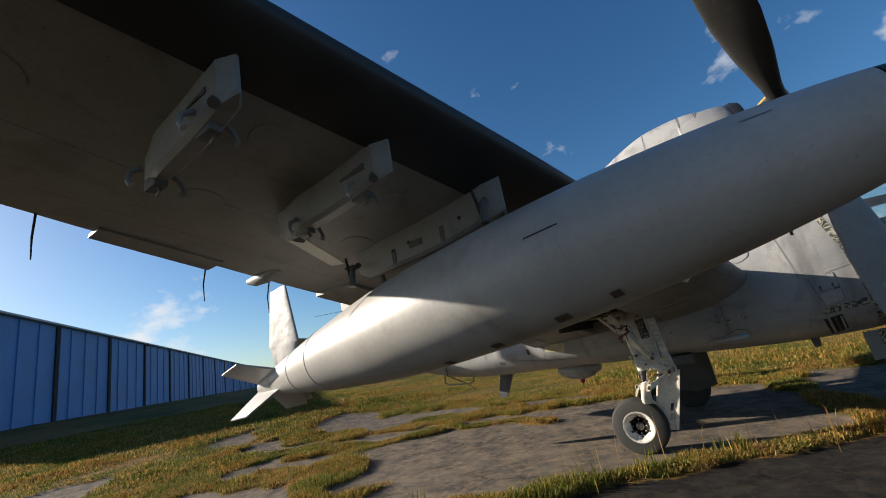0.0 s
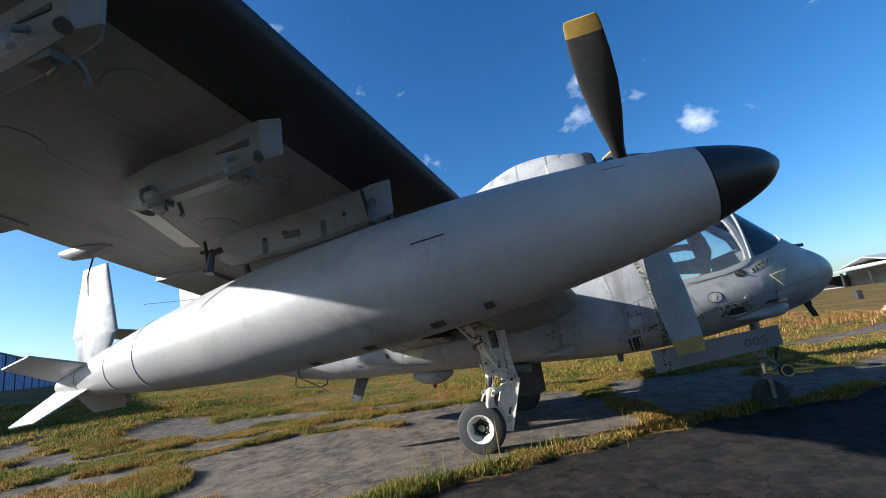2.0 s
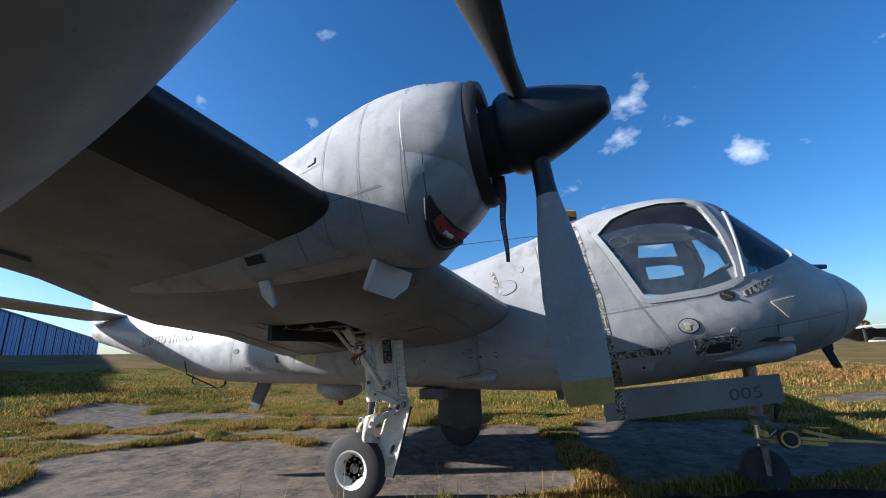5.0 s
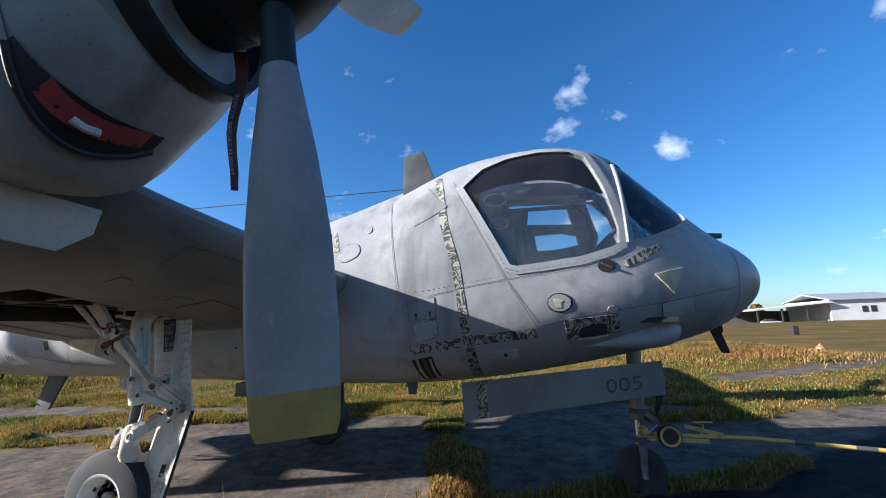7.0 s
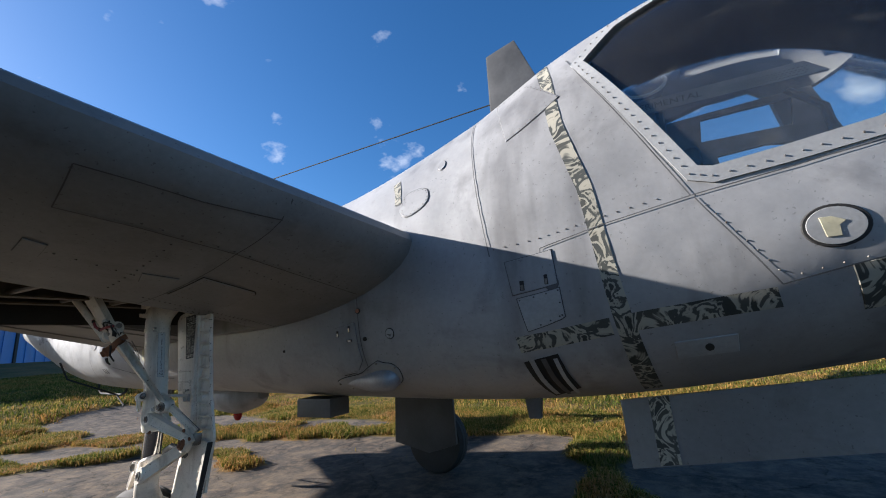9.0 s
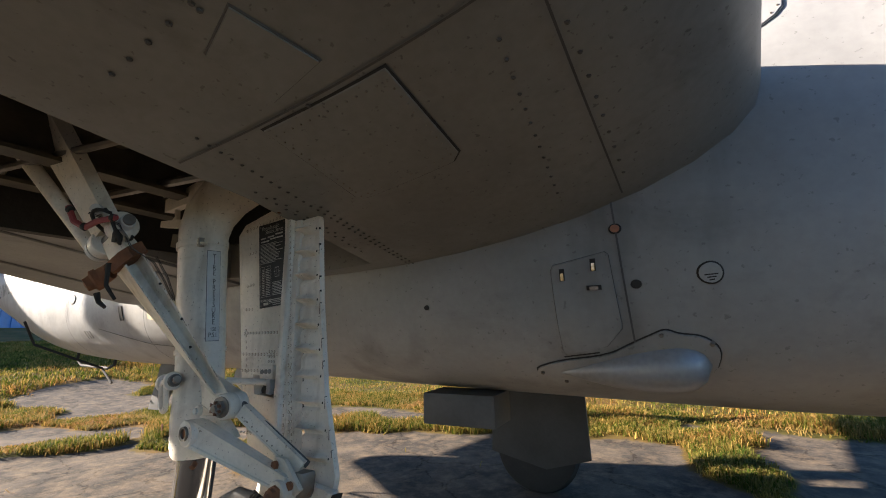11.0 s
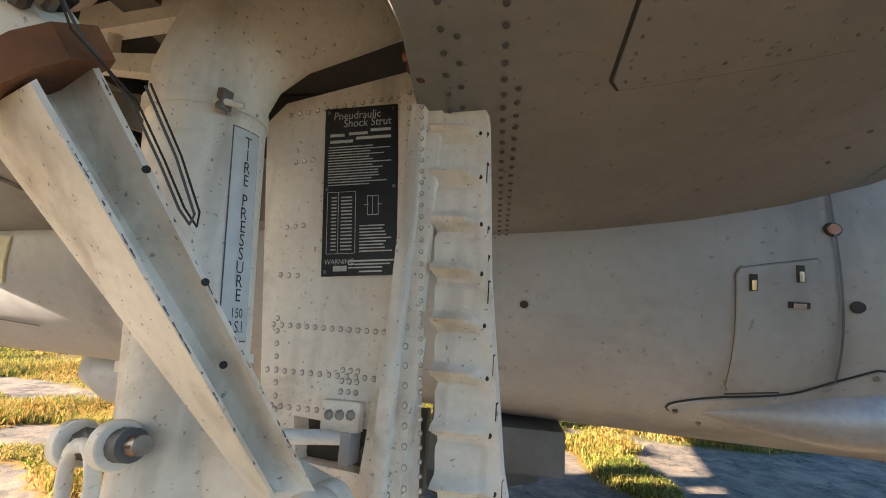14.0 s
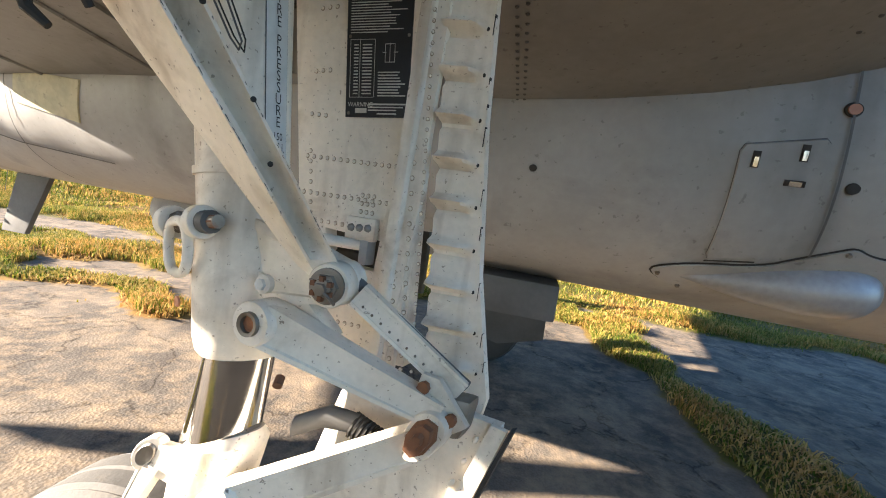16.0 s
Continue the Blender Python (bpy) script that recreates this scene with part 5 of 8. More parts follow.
def under(x, y, out=0.0):
    """The wing's lower skin at x and starboard y, moved down a little."""
    xl, xt, zl, th = lerp_table(WING, abs(y))
    p = wing_point(abs(y), min(1, max(0, (xl - x) / (xl - xt))), -1)
    return Vector((x, y, p.z - out))


def under_strip(path, width, out=0.003):
    bm = bmesh.new()
    pts = []
    for a, b in zip(path, path[1:]):
        a, b = Vector(a), Vector(b)
        k = max(1, round((b - a).length / 0.05))
        pts += [a + (b - a) * i / k for i in range(k)]
    pts.append(Vector(path[-1]))
    rows = []
    for i, p in enumerate(pts):
        d = (pts[min(i + 1, len(pts) - 1)] - pts[max(i - 1, 0)]).normalized()
        n2 = Vector((-d.y, d.x)) * width / 2
        rows.append([bm.verts.new(under(*(p + n2), out)), bm.verts.new(under(*(p - n2), out))])
    for a, b in zip(rows, rows[1:]):
        bm.faces.new((a[0], a[1], b[1], b[0]))
    return bm


def under_patch(poly, out=0.004):
    bm = bmesh.new()
    cx, cy = sum(p[0] for p in poly) / len(poly), sum(p[1] for p in poly) / len(poly)
    edge = along(poly + poly[:1], 0.05)
    rings = [[bm.verts.new(under(cx + (x - cx) * s, cy + (y - cy) * s, o)) for x, y in edge] for s, o in ((1, 0), (0.985, out), (0.6, out), (0.25, out))]
    for r, q in zip(rings, rings[1:]):
        for i in range(len(edge)):
            j = (i + 1) % len(edge)
            bm.faces.new((r[i], r[j], q[j], q[i]))
    bm.faces.new(rings[-1])
    return bm


def under_dots(pts, r=0.005, out=0.003):
    bm = bmesh.new()
    for x, y in pts:
        p = under(x, y)
        tube([p, p - Vector((0, 0, out))], [r, r * 0.6], bm, 6)
    return bm


BAY = [(-0.5, -2.15), (-0.5, -0.92), (0.2, -0.92), (0.215, -1.4), (0.17, -1.7), (0.1, -2.15)]
wings = {}


def build_wing(sgn):
    w = solid(wing_rings(0.5, 7.4, 0.0, 1.0, sgn, ny=40))
    if sgn < 0:
        w = carve(w, ("DIFFERENCE", prism_z(BAY, 0.9, 1.66)))
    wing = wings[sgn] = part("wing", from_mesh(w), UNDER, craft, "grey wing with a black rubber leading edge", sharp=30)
    part("leading_edge_boot", loft(wing_rings(3.1, 7.35, 0.0, 0.15, sgn, 0.006)), BLACK, wing, "black rubber de-icing boot")
    return wing


for sgn in (-1, 1):
    build_wing(sgn)

NY = -2.77
# x, half-width, centre height, height above and below it
NAC = [(-2.3, 0.05, 2.05, 0.06, 0.1), (-1.6, 0.2, 2.05, 0.2, 0.25), (-0.6, 0.3, 2.08, 0.32, 0.34), (0.2, 0.37, 2.18, 0.44, 0.42), (0.8, 0.4, 2.34, 0.56, 0.53), (1.15, 0.41, 2.44, 0.5, 0.66), (1.32, 0.39, 2.46, 0.45, 0.54), (1.44, 0.36, 2.45, 0.4, 0.42), (1.5, 0.3, 2.42, 0.3, 0.32)]
HUB = Vector((1.82, NY, 2.565))
# the engines' thrust lines lean up and outwards
THRUST = Vector((1.0, -0.19, 0.11))


def nac_ring(x, y, n=48, grow=0.0):
    w, zc, up, dn = spline_table(NAC, x)
    return ring_x(x, y, zc, w + grow, up + grow, dn + grow, n, 2.15)


def nac_side(x, a, out=0.0):
    """A point of the starboard nacelle's skin: x, and degrees round from straight down towards outboard."""
    w, zc, up, dn = spline_table(NAC, x)
    s, c = math.sin(radians(a)), math.cos(radians(a))
    h = dn if c > 0 else up
    return Vector((x, NY - (w + out) * math.copysign(abs(s) ** (2 / 2.15), s), zc - (h + out) * math.copysign(abs(c) ** (2 / 2.15), c)))


def nac_patch(grid, out=0.004):
    """A panel on the nacelle: rows of (x, degrees)."""
    bm = bmesh.new()
    vs = [[bm.verts.new(nac_side(x, a, out)) for x, a in row] for row in grid]
    for r, q in zip(vs, vs[1:]):
        for i in range(len(r) - 1):
            bm.faces.new((r[i], r[i + 1], q[i + 1], q[i]))
    return bm


def nac_band(x0, x1, a0, a1, nx=6, na=16, out=0.004):
    return nac_patch([[(x0 + (x1 - x0) * i / nx, a0 + (a1 - a0) * k / na) for i in range(nx + 1)] for k in range(na + 1)], out)


def build_engine(sgn):
    y = -sgn * NY
    rings = [nac_ring(-2.3 + 3.8 * i / 90, y) for i in range(91)]
    body = solid(rings)
    if sgn < 0:
        body = carve(body, ("DIFFERENCE", prism_z(BAY, 0.9, 1.78)))
    nac = part("engine_nacelle", from_mesh(body), HULL, craft, "smooth grey engine nacelle", sharp=30)
    # cowl ring with a dark intake throat
    axis = Vector((THRUST.x, -sgn * THRUST.y, THRUST.z)).normalized()
    d = Vector((1, 0, 0.06)).normalized()
    o = Vector((1.13, y, 2.48))
    part("cowl_ring", turned([(0, 0.415), (0.01, 0.432), (0.12, 0.43), (0.24, 0.42), (0.33, 0.4), (0.36, 0.38)], o, d, n=56), HULL, nac, "pale cowl ring")
    part("intake_lip", turned([(0.35, 0.385), (0.39, 0.39), (0.43, 0.37), (0.42, 0.335), (0.3, 0.31), (0.1, 0.29)], o, d, n=56), BLACK, nac, "black intake lip")
    prop = part("propeller", turned([(-0.16, 0.24), (-0.12, 0.258), (0.0, 0.245), (0.16, 0.195), (0.29, 0.142), (0.38, 0.1), (0.42, 0.082), (0.44, 0.06), (0.446, 0.002)], (HUB.x, y, HUB.z), axis, n=40), NOSE, craft, "three-bladed propeller with a long black spinner")
    part("hub_drum", turned([(-0.34, 0.2), (-0.16, 0.22), (-0.14, 0.2)], (HUB.x, y, HUB.z), axis, n=32), DARK, prop)
    for k in range(3):
        a = radians(180 + 120 * k)
        ax = Vector((0, math.sin(a), math.cos(a)))
        ax = (ax - axis * ax.dot(axis)).normalized()
        tn = axis.cross(ax)

        def blade_ring(r):
            s = (r - 0.2) / 1.4
            half = lerp_table([(0.2, 0.055), (0.42, 0.058), (0.75, 0.11), (1.05, 0.138), (1.3, 0.137), (1.5, 0.126), (1.55, 0.12), (1.58, 0.108)], r)[0]
            th = 0.055 * max(0.0, 1 - s) ** 1.5 + 0.007
            tw = radians(84 - 16 * s)
            e = tn * math.cos(tw) + axis * math.sin(tw)
            nn = ax.cross(e)
            c = Vector((HUB.x, y, HUB.z)) + ax * r
            return [c + e * half * math.cos(q) + nn * th * math.sin(q) for q in (2 * math.pi * j / 24 for j in range(24))]

        for name, r0, r1, mat in (("blade_cuff", 0.18, 0.45, BLACK), ("blade", 0.45, 1.46, BLADE), ("blade_tip", 1.46, 1.58, YELLOW)):
            m = 12 if name == "blade" else 4
            bl = part(name, loft([blade_ring(r0 + (r1 - r0) * i / m) for i in range(m + 1)]), mat, prop, {"blade_tip": "yellow painted blade tip", "blade": "broad blade, grey ahead and black behind", "blade_cuff": "black blade cuff"}[name])
            if name == "blade":
                # the thrust face is painted black
                bl.data.materials.append(BLADEBACK)
                ahead = ax.cross(axis)
                for f in bl.data.polygons:
                    f.material_index = int(f.normal.dot(ahead) < 0)
    return nac


nacelles = {s: build_engine(s) for s in (-1, 1)}


def build_nacelle_details():
    n = nacelles[-1]
    # oil-cooler mouth with its red blanking board
    sweep = [54 - 2.6 * k for k in range(25)]
    rear = [(spline_table([(-9, 1.335), (0, 1.292), (14, 1.25), (30, 1.232), (43, 1.236), (54, 1.25)], a)[0], a) for a in sweep]
    front = [(spline_table([(-9, 1.385), (0, 1.38), (14, 1.362), (30, 1.333), (43, 1.3), (54, 1.272)], a)[0], a) for a in sweep]
    mid = [((p[0] + q[0]) / 2, p[1]) for p, q in zip(rear, front)]
    part("cooler_lip", nac_patch([rear, mid, front], 0.012), BLACK, n, "black rimmed cooler mouth")
    low = [(spline_table([(-2, 1.335), (5, 1.318), (14, 1.298), (23, 1.28), (31, 1.268), (38, 1.262)], a)[0], a) for a in range(38, -3, -2)]
    part("cooler_rim", tube([nac_side(x, a, 0.012) for x, a in rear], 0.013, n=10), BLACK, n, "thick black rounded rim")
    part("blanking_board", nac_patch([low, [(x + 0.035, a) for x, a in low], [(x + 0.055, a) for x, a in low]], 0.018), RED, n, "red intake blanking board")
    part("board_handle", tube([nac_side(1.3, 24, 0.026), nac_side(1.31, 19, 0.032), nac_side(1.32, 14, 0.026)], 0.014, n=8), PALE, n, "pale oval pull handle")
    for x, a in ((1.275, 38), (1.29, 30), (1.315, 9), (1.34, 0)):
        part("board_bolt", tube([nac_side(x, a, 0.016), nac_side(x, a, 0.024)], 0.006, n=6), DARK, n)
    part("latch_plate", nac_band(1.2, 1.26, 68, 72, 2, 2, 0.006), FRAME, n)
    # pale aerial box below, splayed strake, small vents and seams
    part("aerial_plate", plate([(0.838, -2.9, 1.82), (0.9, -2.5, 1.8), (0.87, -2.5, 1.7), (0.8, -2.58, 1.62), (0.758, -2.87, 1.645)], 0.04, bevel=0.006), PALE, n, "pale grey flat aerial box")
    part("strake", plate([(-0.035, -2.84, 1.835), (0.0, -2.85, 1.825), (0.065, -2.86, 1.72), (0.125, -2.87, 1.6), (0.1, -2.87, 1.575), (0.0, -2.86, 1.66), (-0.045, -2.85, 1.75)], 0.02, bevel=0.005), PALE, n, "small white curved strake")
    part("side_vent", nac_band(0.0, 0.14, 40, 50, 3, 3, 0.006), DARK, n)
    part("round_port", nac_band(0.5, 0.56, 101, 106, 3, 3, 0.005), FRAME, n)
    for x in (1.13, 1.25):
        part("cowl_seam", nac_band(x, x + 0.005, 45, 178, 1, 60, 0.004), SEAM, n)
    for x in (0.62, 0.86):
        part("seam", nac_band(x, x + 0.003, 30, 178, 1, 60, 0.003), SEAM, n)
    for a0, a1, x0, x1 in ((70, 70.4, 0.35, 1.0), (24, 24.4, 0.2, 0.8), (98, 98.4, -0.3, 0.6)):
        part("seam", nac_band(x0, x1, a0, a1, 40, 1, 0.003), SEAM, n)
    part("seam", nac_band(0.42, 0.424, 30, 71, 1, 14, 0.002), SEAM, n)
    # warning ribbon hanging from the cowl
    def hang(i, dx, dy=0.0):
        return Vector((1.58 + 0.001 * i + 0.006 * math.sin(i * 1.1) + dx * (1.25 - 0.09 * i), NY + 0.16 + 0.014 * math.sin(i * 0.9) + dy, 2.36 - 0.071 * i))
    rib = part("warning_ribbon", loft([[hang(i, 0.02 * sx, dy) for sx, dy in ((-1, 0), (1, 0.012), (1, 0.014), (-1, 0.002))] for i in range(9)]), RIBBON, craft, "faded red warning ribbon hanging from the cowl")
    bm = from_mesh(text_mesh("REMOVE BEFORE FLIGHT", 0.03))
    for v in bm.verts:
        i = 2.6 + v.co.x / 0.071
        v.co = hang(i, v.co.y - 0.01, -0.005)
    part("lettering", bm, INK, rib)


RIBBON = surface("ribbon_red", (0.16, 0.06, 0.07), (0.1, 0.045, 0.055), 0.8, 0, 14, 90, 0.002)
build_nacelle_details()


def build_bay():
    """The wheel well: liner, ribs and stringers coloured dark as its shade, and pipes."""
    w = wings[-1]
    part("bay_roof", box((-0.52, -2.17, 1.62), (0.23, -0.9, 1.65)), DARK, w, "wheel well liner coloured near-black for the well's shade")
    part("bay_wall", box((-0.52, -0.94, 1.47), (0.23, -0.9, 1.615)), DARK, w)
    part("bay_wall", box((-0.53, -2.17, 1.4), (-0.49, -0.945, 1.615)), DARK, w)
    for x in (-0.38, -0.14):
        bm = bmesh.new()
        box((x - 0.012, -2.13, 1.5), (x + 0.012, -1.16, 1.62), bm)
        box((x - 0.03, -2.13, 1.49), (x + 0.03, -1.16, 1.5), bm)
        part("bay_rib", bm, BAYSHADE, w)
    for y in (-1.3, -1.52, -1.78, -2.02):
        part("bay_stringer", box((-0.48, y - 0.01, 1.57), (0.12, y + 0.01, 1.61)), BAYSHADE, w)
    for y, r in ((-1.4, 0.012), (-1.62, 0.009), (-1.9, 0.014)):
        part("bay_pipe", tube([(-0.48, y, 1.53), (-0.3, y - 0.05, 1.5), (0.08, y + 0.03, 1.52)], r, n=8), STEEL, w)
    # access panel, seams and rivet rows on the lower skin
    pan = [(0.44, -1.56), (0.70, -1.56), (0.71, -1.32), (0.69, -1.3), (0.45, -1.285), (0.44, -1.3)]
    part("panel_gap", under_patch(outset(pan, 0.0035), 0.002), DARK, w)
    part("access_panel", under_patch(pan, 0.004), UNDER, w, "riveted rectangular access panel")
    stuff("rivets", under_dots(along([(0.452, -1.54), (0.69, -1.54), (0.695, -1.325), (0.455, -1.3), (0.452, -1.54)], 0.02), 0.0028, 0.006), STEEL, w)
    stuff("rivets", under_dots(along([(0.32, -1.6), (0.315, -0.7)], 0.024) + along([(0.335, -1.3), (0.33, -0.7)], 0.024) + along([(0.255, -1.42), (0.245, -1.0)], 0.03) + along([(0.27, -1.38), (0.265, -1.1)], 0.034) + along([(0.86, -1.5), (0.84, -1.0)], 0.04), 0.0042, 0.0025), DULL, w)
    stuff("rivets", under_dots(along([(0.9, -1.9), (0.96, -1.4), (0.995, -0.95)], 0.06) + along([(0.55, -2.0), (0.55, -1.5)], 0.06) + along([(0.35, -1.75), (0.9, -1.78)], 0.05), 0.005, 0.003), DULL, w)
    for path in ([(0.83, -2.11), (0.88, -1.89), (0.93, -1.576), (0.95, -1.3), (0.98, -0.92)], [(1.015, -2.136), (1.045, -2.0), (1.08, -1.81), (1.15, -1.54)], [(1.015, -2.136), (0.83, -2.11)], [(0.22, -1.57), (0.67, -1.575), (0.93, -1.576), (1.2, -1.535)], [(-1.45, -3.3), (-1.3, -7.2)], [(0.3, -3.3), (-0.3, -7.2)], [(-1.7, -4.4), (-1.4, -4.4)], [(-0.9, -3.3), (-0.9, -4.3), (-0.85, -6.6)]):
        part("seam", under_strip(path, 0.004), DULL, w)
    for plate_edge in ([(0.587, -1.737), (0.626, -1.618), (0.51, -1.597), (0.5, -1.707)], [(0.606, -2.1), (0.603, -2.037), (0.492, -2.025), (0.49, -2.09)]):
        part("panel_gap", under_patch(outset(plate_edge, 0.003), 0.002), DULL, w)
        part("access_panel", under_patch(plate_edge, 0.004), UNDER, w)
    # plates, filler caps and drips on the outer panel
    for x, y, r in ((-0.3, -4.98, 0.12), (-0.78, -4.8, 0.1), (-0.3, -5.7, 0.1), (-0.9, -5.7, 0.09), (-0.6, -6.5, 0.1)):
        part("round_panel", under_patch(circle2(x, y, r, 24), 0.004), UNDER, w)
    part("access_panel", under_patch([(-0.93, -5.12), (-1.03, -5.16), (-1.2, -4.66), (-1.1, -4.62)], 0.006), PALE, w)
    part("drain_opening", under_patch(circle2(-1.15, -4.53, 0.05, 16, 0.03), 0.006), DARK, w)
    part("drain_opening", under_patch(circle2(-0.98, -5.1, 0.035, 14, 0.05), 0.008), DARK, w)
    for x, y, h in ((-1.83, -4.75, 0.26), (-1.86, -5.22, 0.24), (-1.66, -6.15, 0.24)):
        p = under(x, y)
        part("static_wick", tube([p, p + Vector((-0.04, 0, -h * 0.5)), p + Vector((-0.03, 0, -h))], [0.006, 0.005, 0.003], n=6), DARK, w, "thin static discharge wick")
    part("aileron_tab", plate([under(-1.66, -5.2), under(-1.78, -5.2, 0.004) + Vector((-0.09, 0, 0)), under(-1.7, -5.9, 0.004) + Vector((-0.09, 0, 0)), under(-1.62, -5.9)], 0.025), UNDER, w)
    part("flap_end", plate([under(-1.4, -4.3, 0.005), under(-1.84, -4.3, 0.02), under(-1.88, -3.4, 0.02), under(-1.4, -3.4, 0.005)], 0.04), UNDER, w)
    p = under(-1.75, -4.85)
    part("hinge_fairing", loft([ring_x(x, -4.85, p.z, 0.02 + 0.03 * s, 0.02, 0.02 + 0.05 * s, 12) for x, s in ((-1.95, 0.1), (-1.85, 0.8), (-1.7, 1), (-1.55, 0.1))]), UNDER, w)


# beige ribs darkened: the shade inside the well is put into this brown
BAYSHADE = surface("bay_shade_brown", (0.13, 0.11, 0.075), (0.05, 0.044, 0.034), 0.7, 0, 8, 70, 0.002)
build_bay()


def build_inner_flap():
    """The lowered flap between nacelle and hull."""
    rings = []
    ks = (0, 0.15, 0.3, 0.5, 0.7, 0.85, 1.0)
    for i in range(25):
        t = i / 24
        y = -0.74 - 1.5 * t
        cut = max(0.0, 1 - t / 0.08) ** 2
        xt, zt = -1.4 + 0.1 * cut, 1.25 + 0.34 * t + 0.03 * cut
        f = under(-0.52, y, 0.01)
        low = [(f.x + (xt - f.x) * k, y, f.z + (zt - f.z) * (0.85 * k + 0.15 * k * k)) for k in ks]
        rings.append(low + [(x, y, z + 0.12 * (1 - k) + 0.012) for (x, _, z), k in zip(low[::-1], ks[::-1])])
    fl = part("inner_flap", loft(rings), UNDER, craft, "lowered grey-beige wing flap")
    for k in (1, 4):
        part("flap_bead", tube([Vector(rings[i][k]) + Vector((0, 0, -0.002)) for i in range(1, 24, 2)], 0.006, n=6), UNDER, fl)


build_inner_flap()


def build_pylon(y, x0, x1, drop, hooks=True):
    """A stores pylon: a deep slab with a rounded nose, sway braces and release hooks."""
    rings = []
    for i in range(13):
        t = i / 12
        x = x0 + (x1 - x0) * t
        w = 0.046 * (1 - (1 - min(1, t / 0.12)) ** 2) ** 0.5 if t < 0.12 else 0.046 * min(1, (1.02 - t) / 0.3)
        top, bot = under(x, y, -0.03).z, under(x, y).z - drop * (1 if t < 0.92 else 0.75)
        w = max(w, 0.006)
        rings.append([(x, y - w, top), (x, y + w, top), (x, y + w, bot + 0.02), (x, y + w * 0.6, bot), (x, y - w * 0.6, bot), (x, y - w, bot + 0.02)])
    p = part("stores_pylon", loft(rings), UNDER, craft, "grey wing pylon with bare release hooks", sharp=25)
    if hooks:
        for x in (x0 - 0.2, x0 - 0.62):
            for s in (-1, 1):
                z = under(x, y).z - drop
                part("sway_brace", tube([(x, y + s * 0.05, z + 0.06), (x, y + s * 0.09, z + 0.03), (x + 0.01, y + s * 0.1, z - 0.01), (x + 0.02, y + s * 0.09, z - 0.03)], [0.012, 0.01, 0.009, 0.013], n=8), UNDER, p)
            part("hook_housing", box((x - 0.045, y - 0.025, z - 0.02), (x + 0.05, y + 0.025, z + 0.03), bevel=0.008), DULL, p)
            part("release_hook", tube([(x + 0.02, y, z - 0.01), (x + 0.035, y, z - 0.04), (x + 0.01, y, z - 0.05)], 0.008, n=6), STEEL, p)
        z = under(x0 - 0.08, y).z - drop
        part("socket", turned([(0, 0.02), (0.03, 0.02), (0.028, 0.012)], (x0 - 0.09, y - 0.03, z + 0.03), (0.5, -0.6, -1)), DULL, p)
        part("dark_panel", plate([(x0 - 0.12, y - 0.0485, under(x0 - 0.12, y).z - 0.06), (x0 - 0.28, y - 0.0485, under(x0 - 0.28, y).z - 0.06), (x0 - 0.28, y - 0.0485, z + 0.07), (x0 - 0.12, y - 0.0485, z + 0.07)], 0.006), DULL, p)
    return p


PY = -4.68
p1 = build_pylon(PY, 0.23, -0.9, 0.2, False)
for x in (0.14, -0.86):
    z = under(x, PY).z - 0.2
    for s in (-1, 1):
        part("sway_brace", tube([(x, PY + s * 0.05, z + 0.1), (x + 0.02, PY + s * 0.13, z + 0.06), (x + 0.03, PY + s * 0.16, z - 0.06)], [0.02, 0.018, 0.022], n=8), DULL, p1)
    part("jack_screw", tube([(x - 0.02, PY - 0.14, z + 0.14), (x + 0.02, PY - 0.15, z - 0.03)], [0.008, 0.012], n=6), DARK, p1)
for x, dz in ((-0.04, 0.0), (-0.42, 0.01), (-0.55, 0.0), (-0.92, 0.01)):
    z = under(x, PY).z - 0.1
    part("fastener", turned([(0, 0.012), (0.006, 0.01)], (x, PY - 0.046, z + dz), (0, -1, 0), n=10), DARK, p1)
for x, w in ((-0.17, 0.03), (-0.37, 0.1), (-0.55, 0.03)):
    z = under(x, PY).z - 0.11
    part("stencil", box((x - w / 2, PY - 0.05, z - 0.05 * (w < 0.05) - 0.02), (x + w / 2, PY - 0.044, z + 0.02)), DULL, p1)
build_pylon(-5.35, 0.03, -0.8, 0.17)
build_pylon(-6.0, -0.04, -0.75, 0.16)


def fin_rings(root, tip, th):
    """Sections of a fin from (leading edge, trailing edge) to (leading edge, trailing edge)."""
    rings = []
    up = Vector((0, 1, 0)) if abs(Vector(tip[0]).z - Vector(root[0]).z) > abs(Vector(tip[0]).y - Vector(root[0]).y) else Vector((0, 0, 1))
    for i in range(9):
        t = i / 8
        a, b = Vector(root[0]).lerp(Vector(tip[0]), t), Vector(root[1]).lerp(Vector(tip[1]), t)
        h = th * (1 - 0.35 * t) * (1 if t < 0.9 else 0.7)
        r = []
        for k in range(40):
            q = 2 * math.pi * k / 40
            c = (1 - math.cos(q)) / 2
            s = (1.3 * math.sqrt(c) - 1.3 * c) * (1 if q < math.pi else -1)
            r.append(a.lerp(b, c) + up * h * s)
        rings.append(r)
    return rings


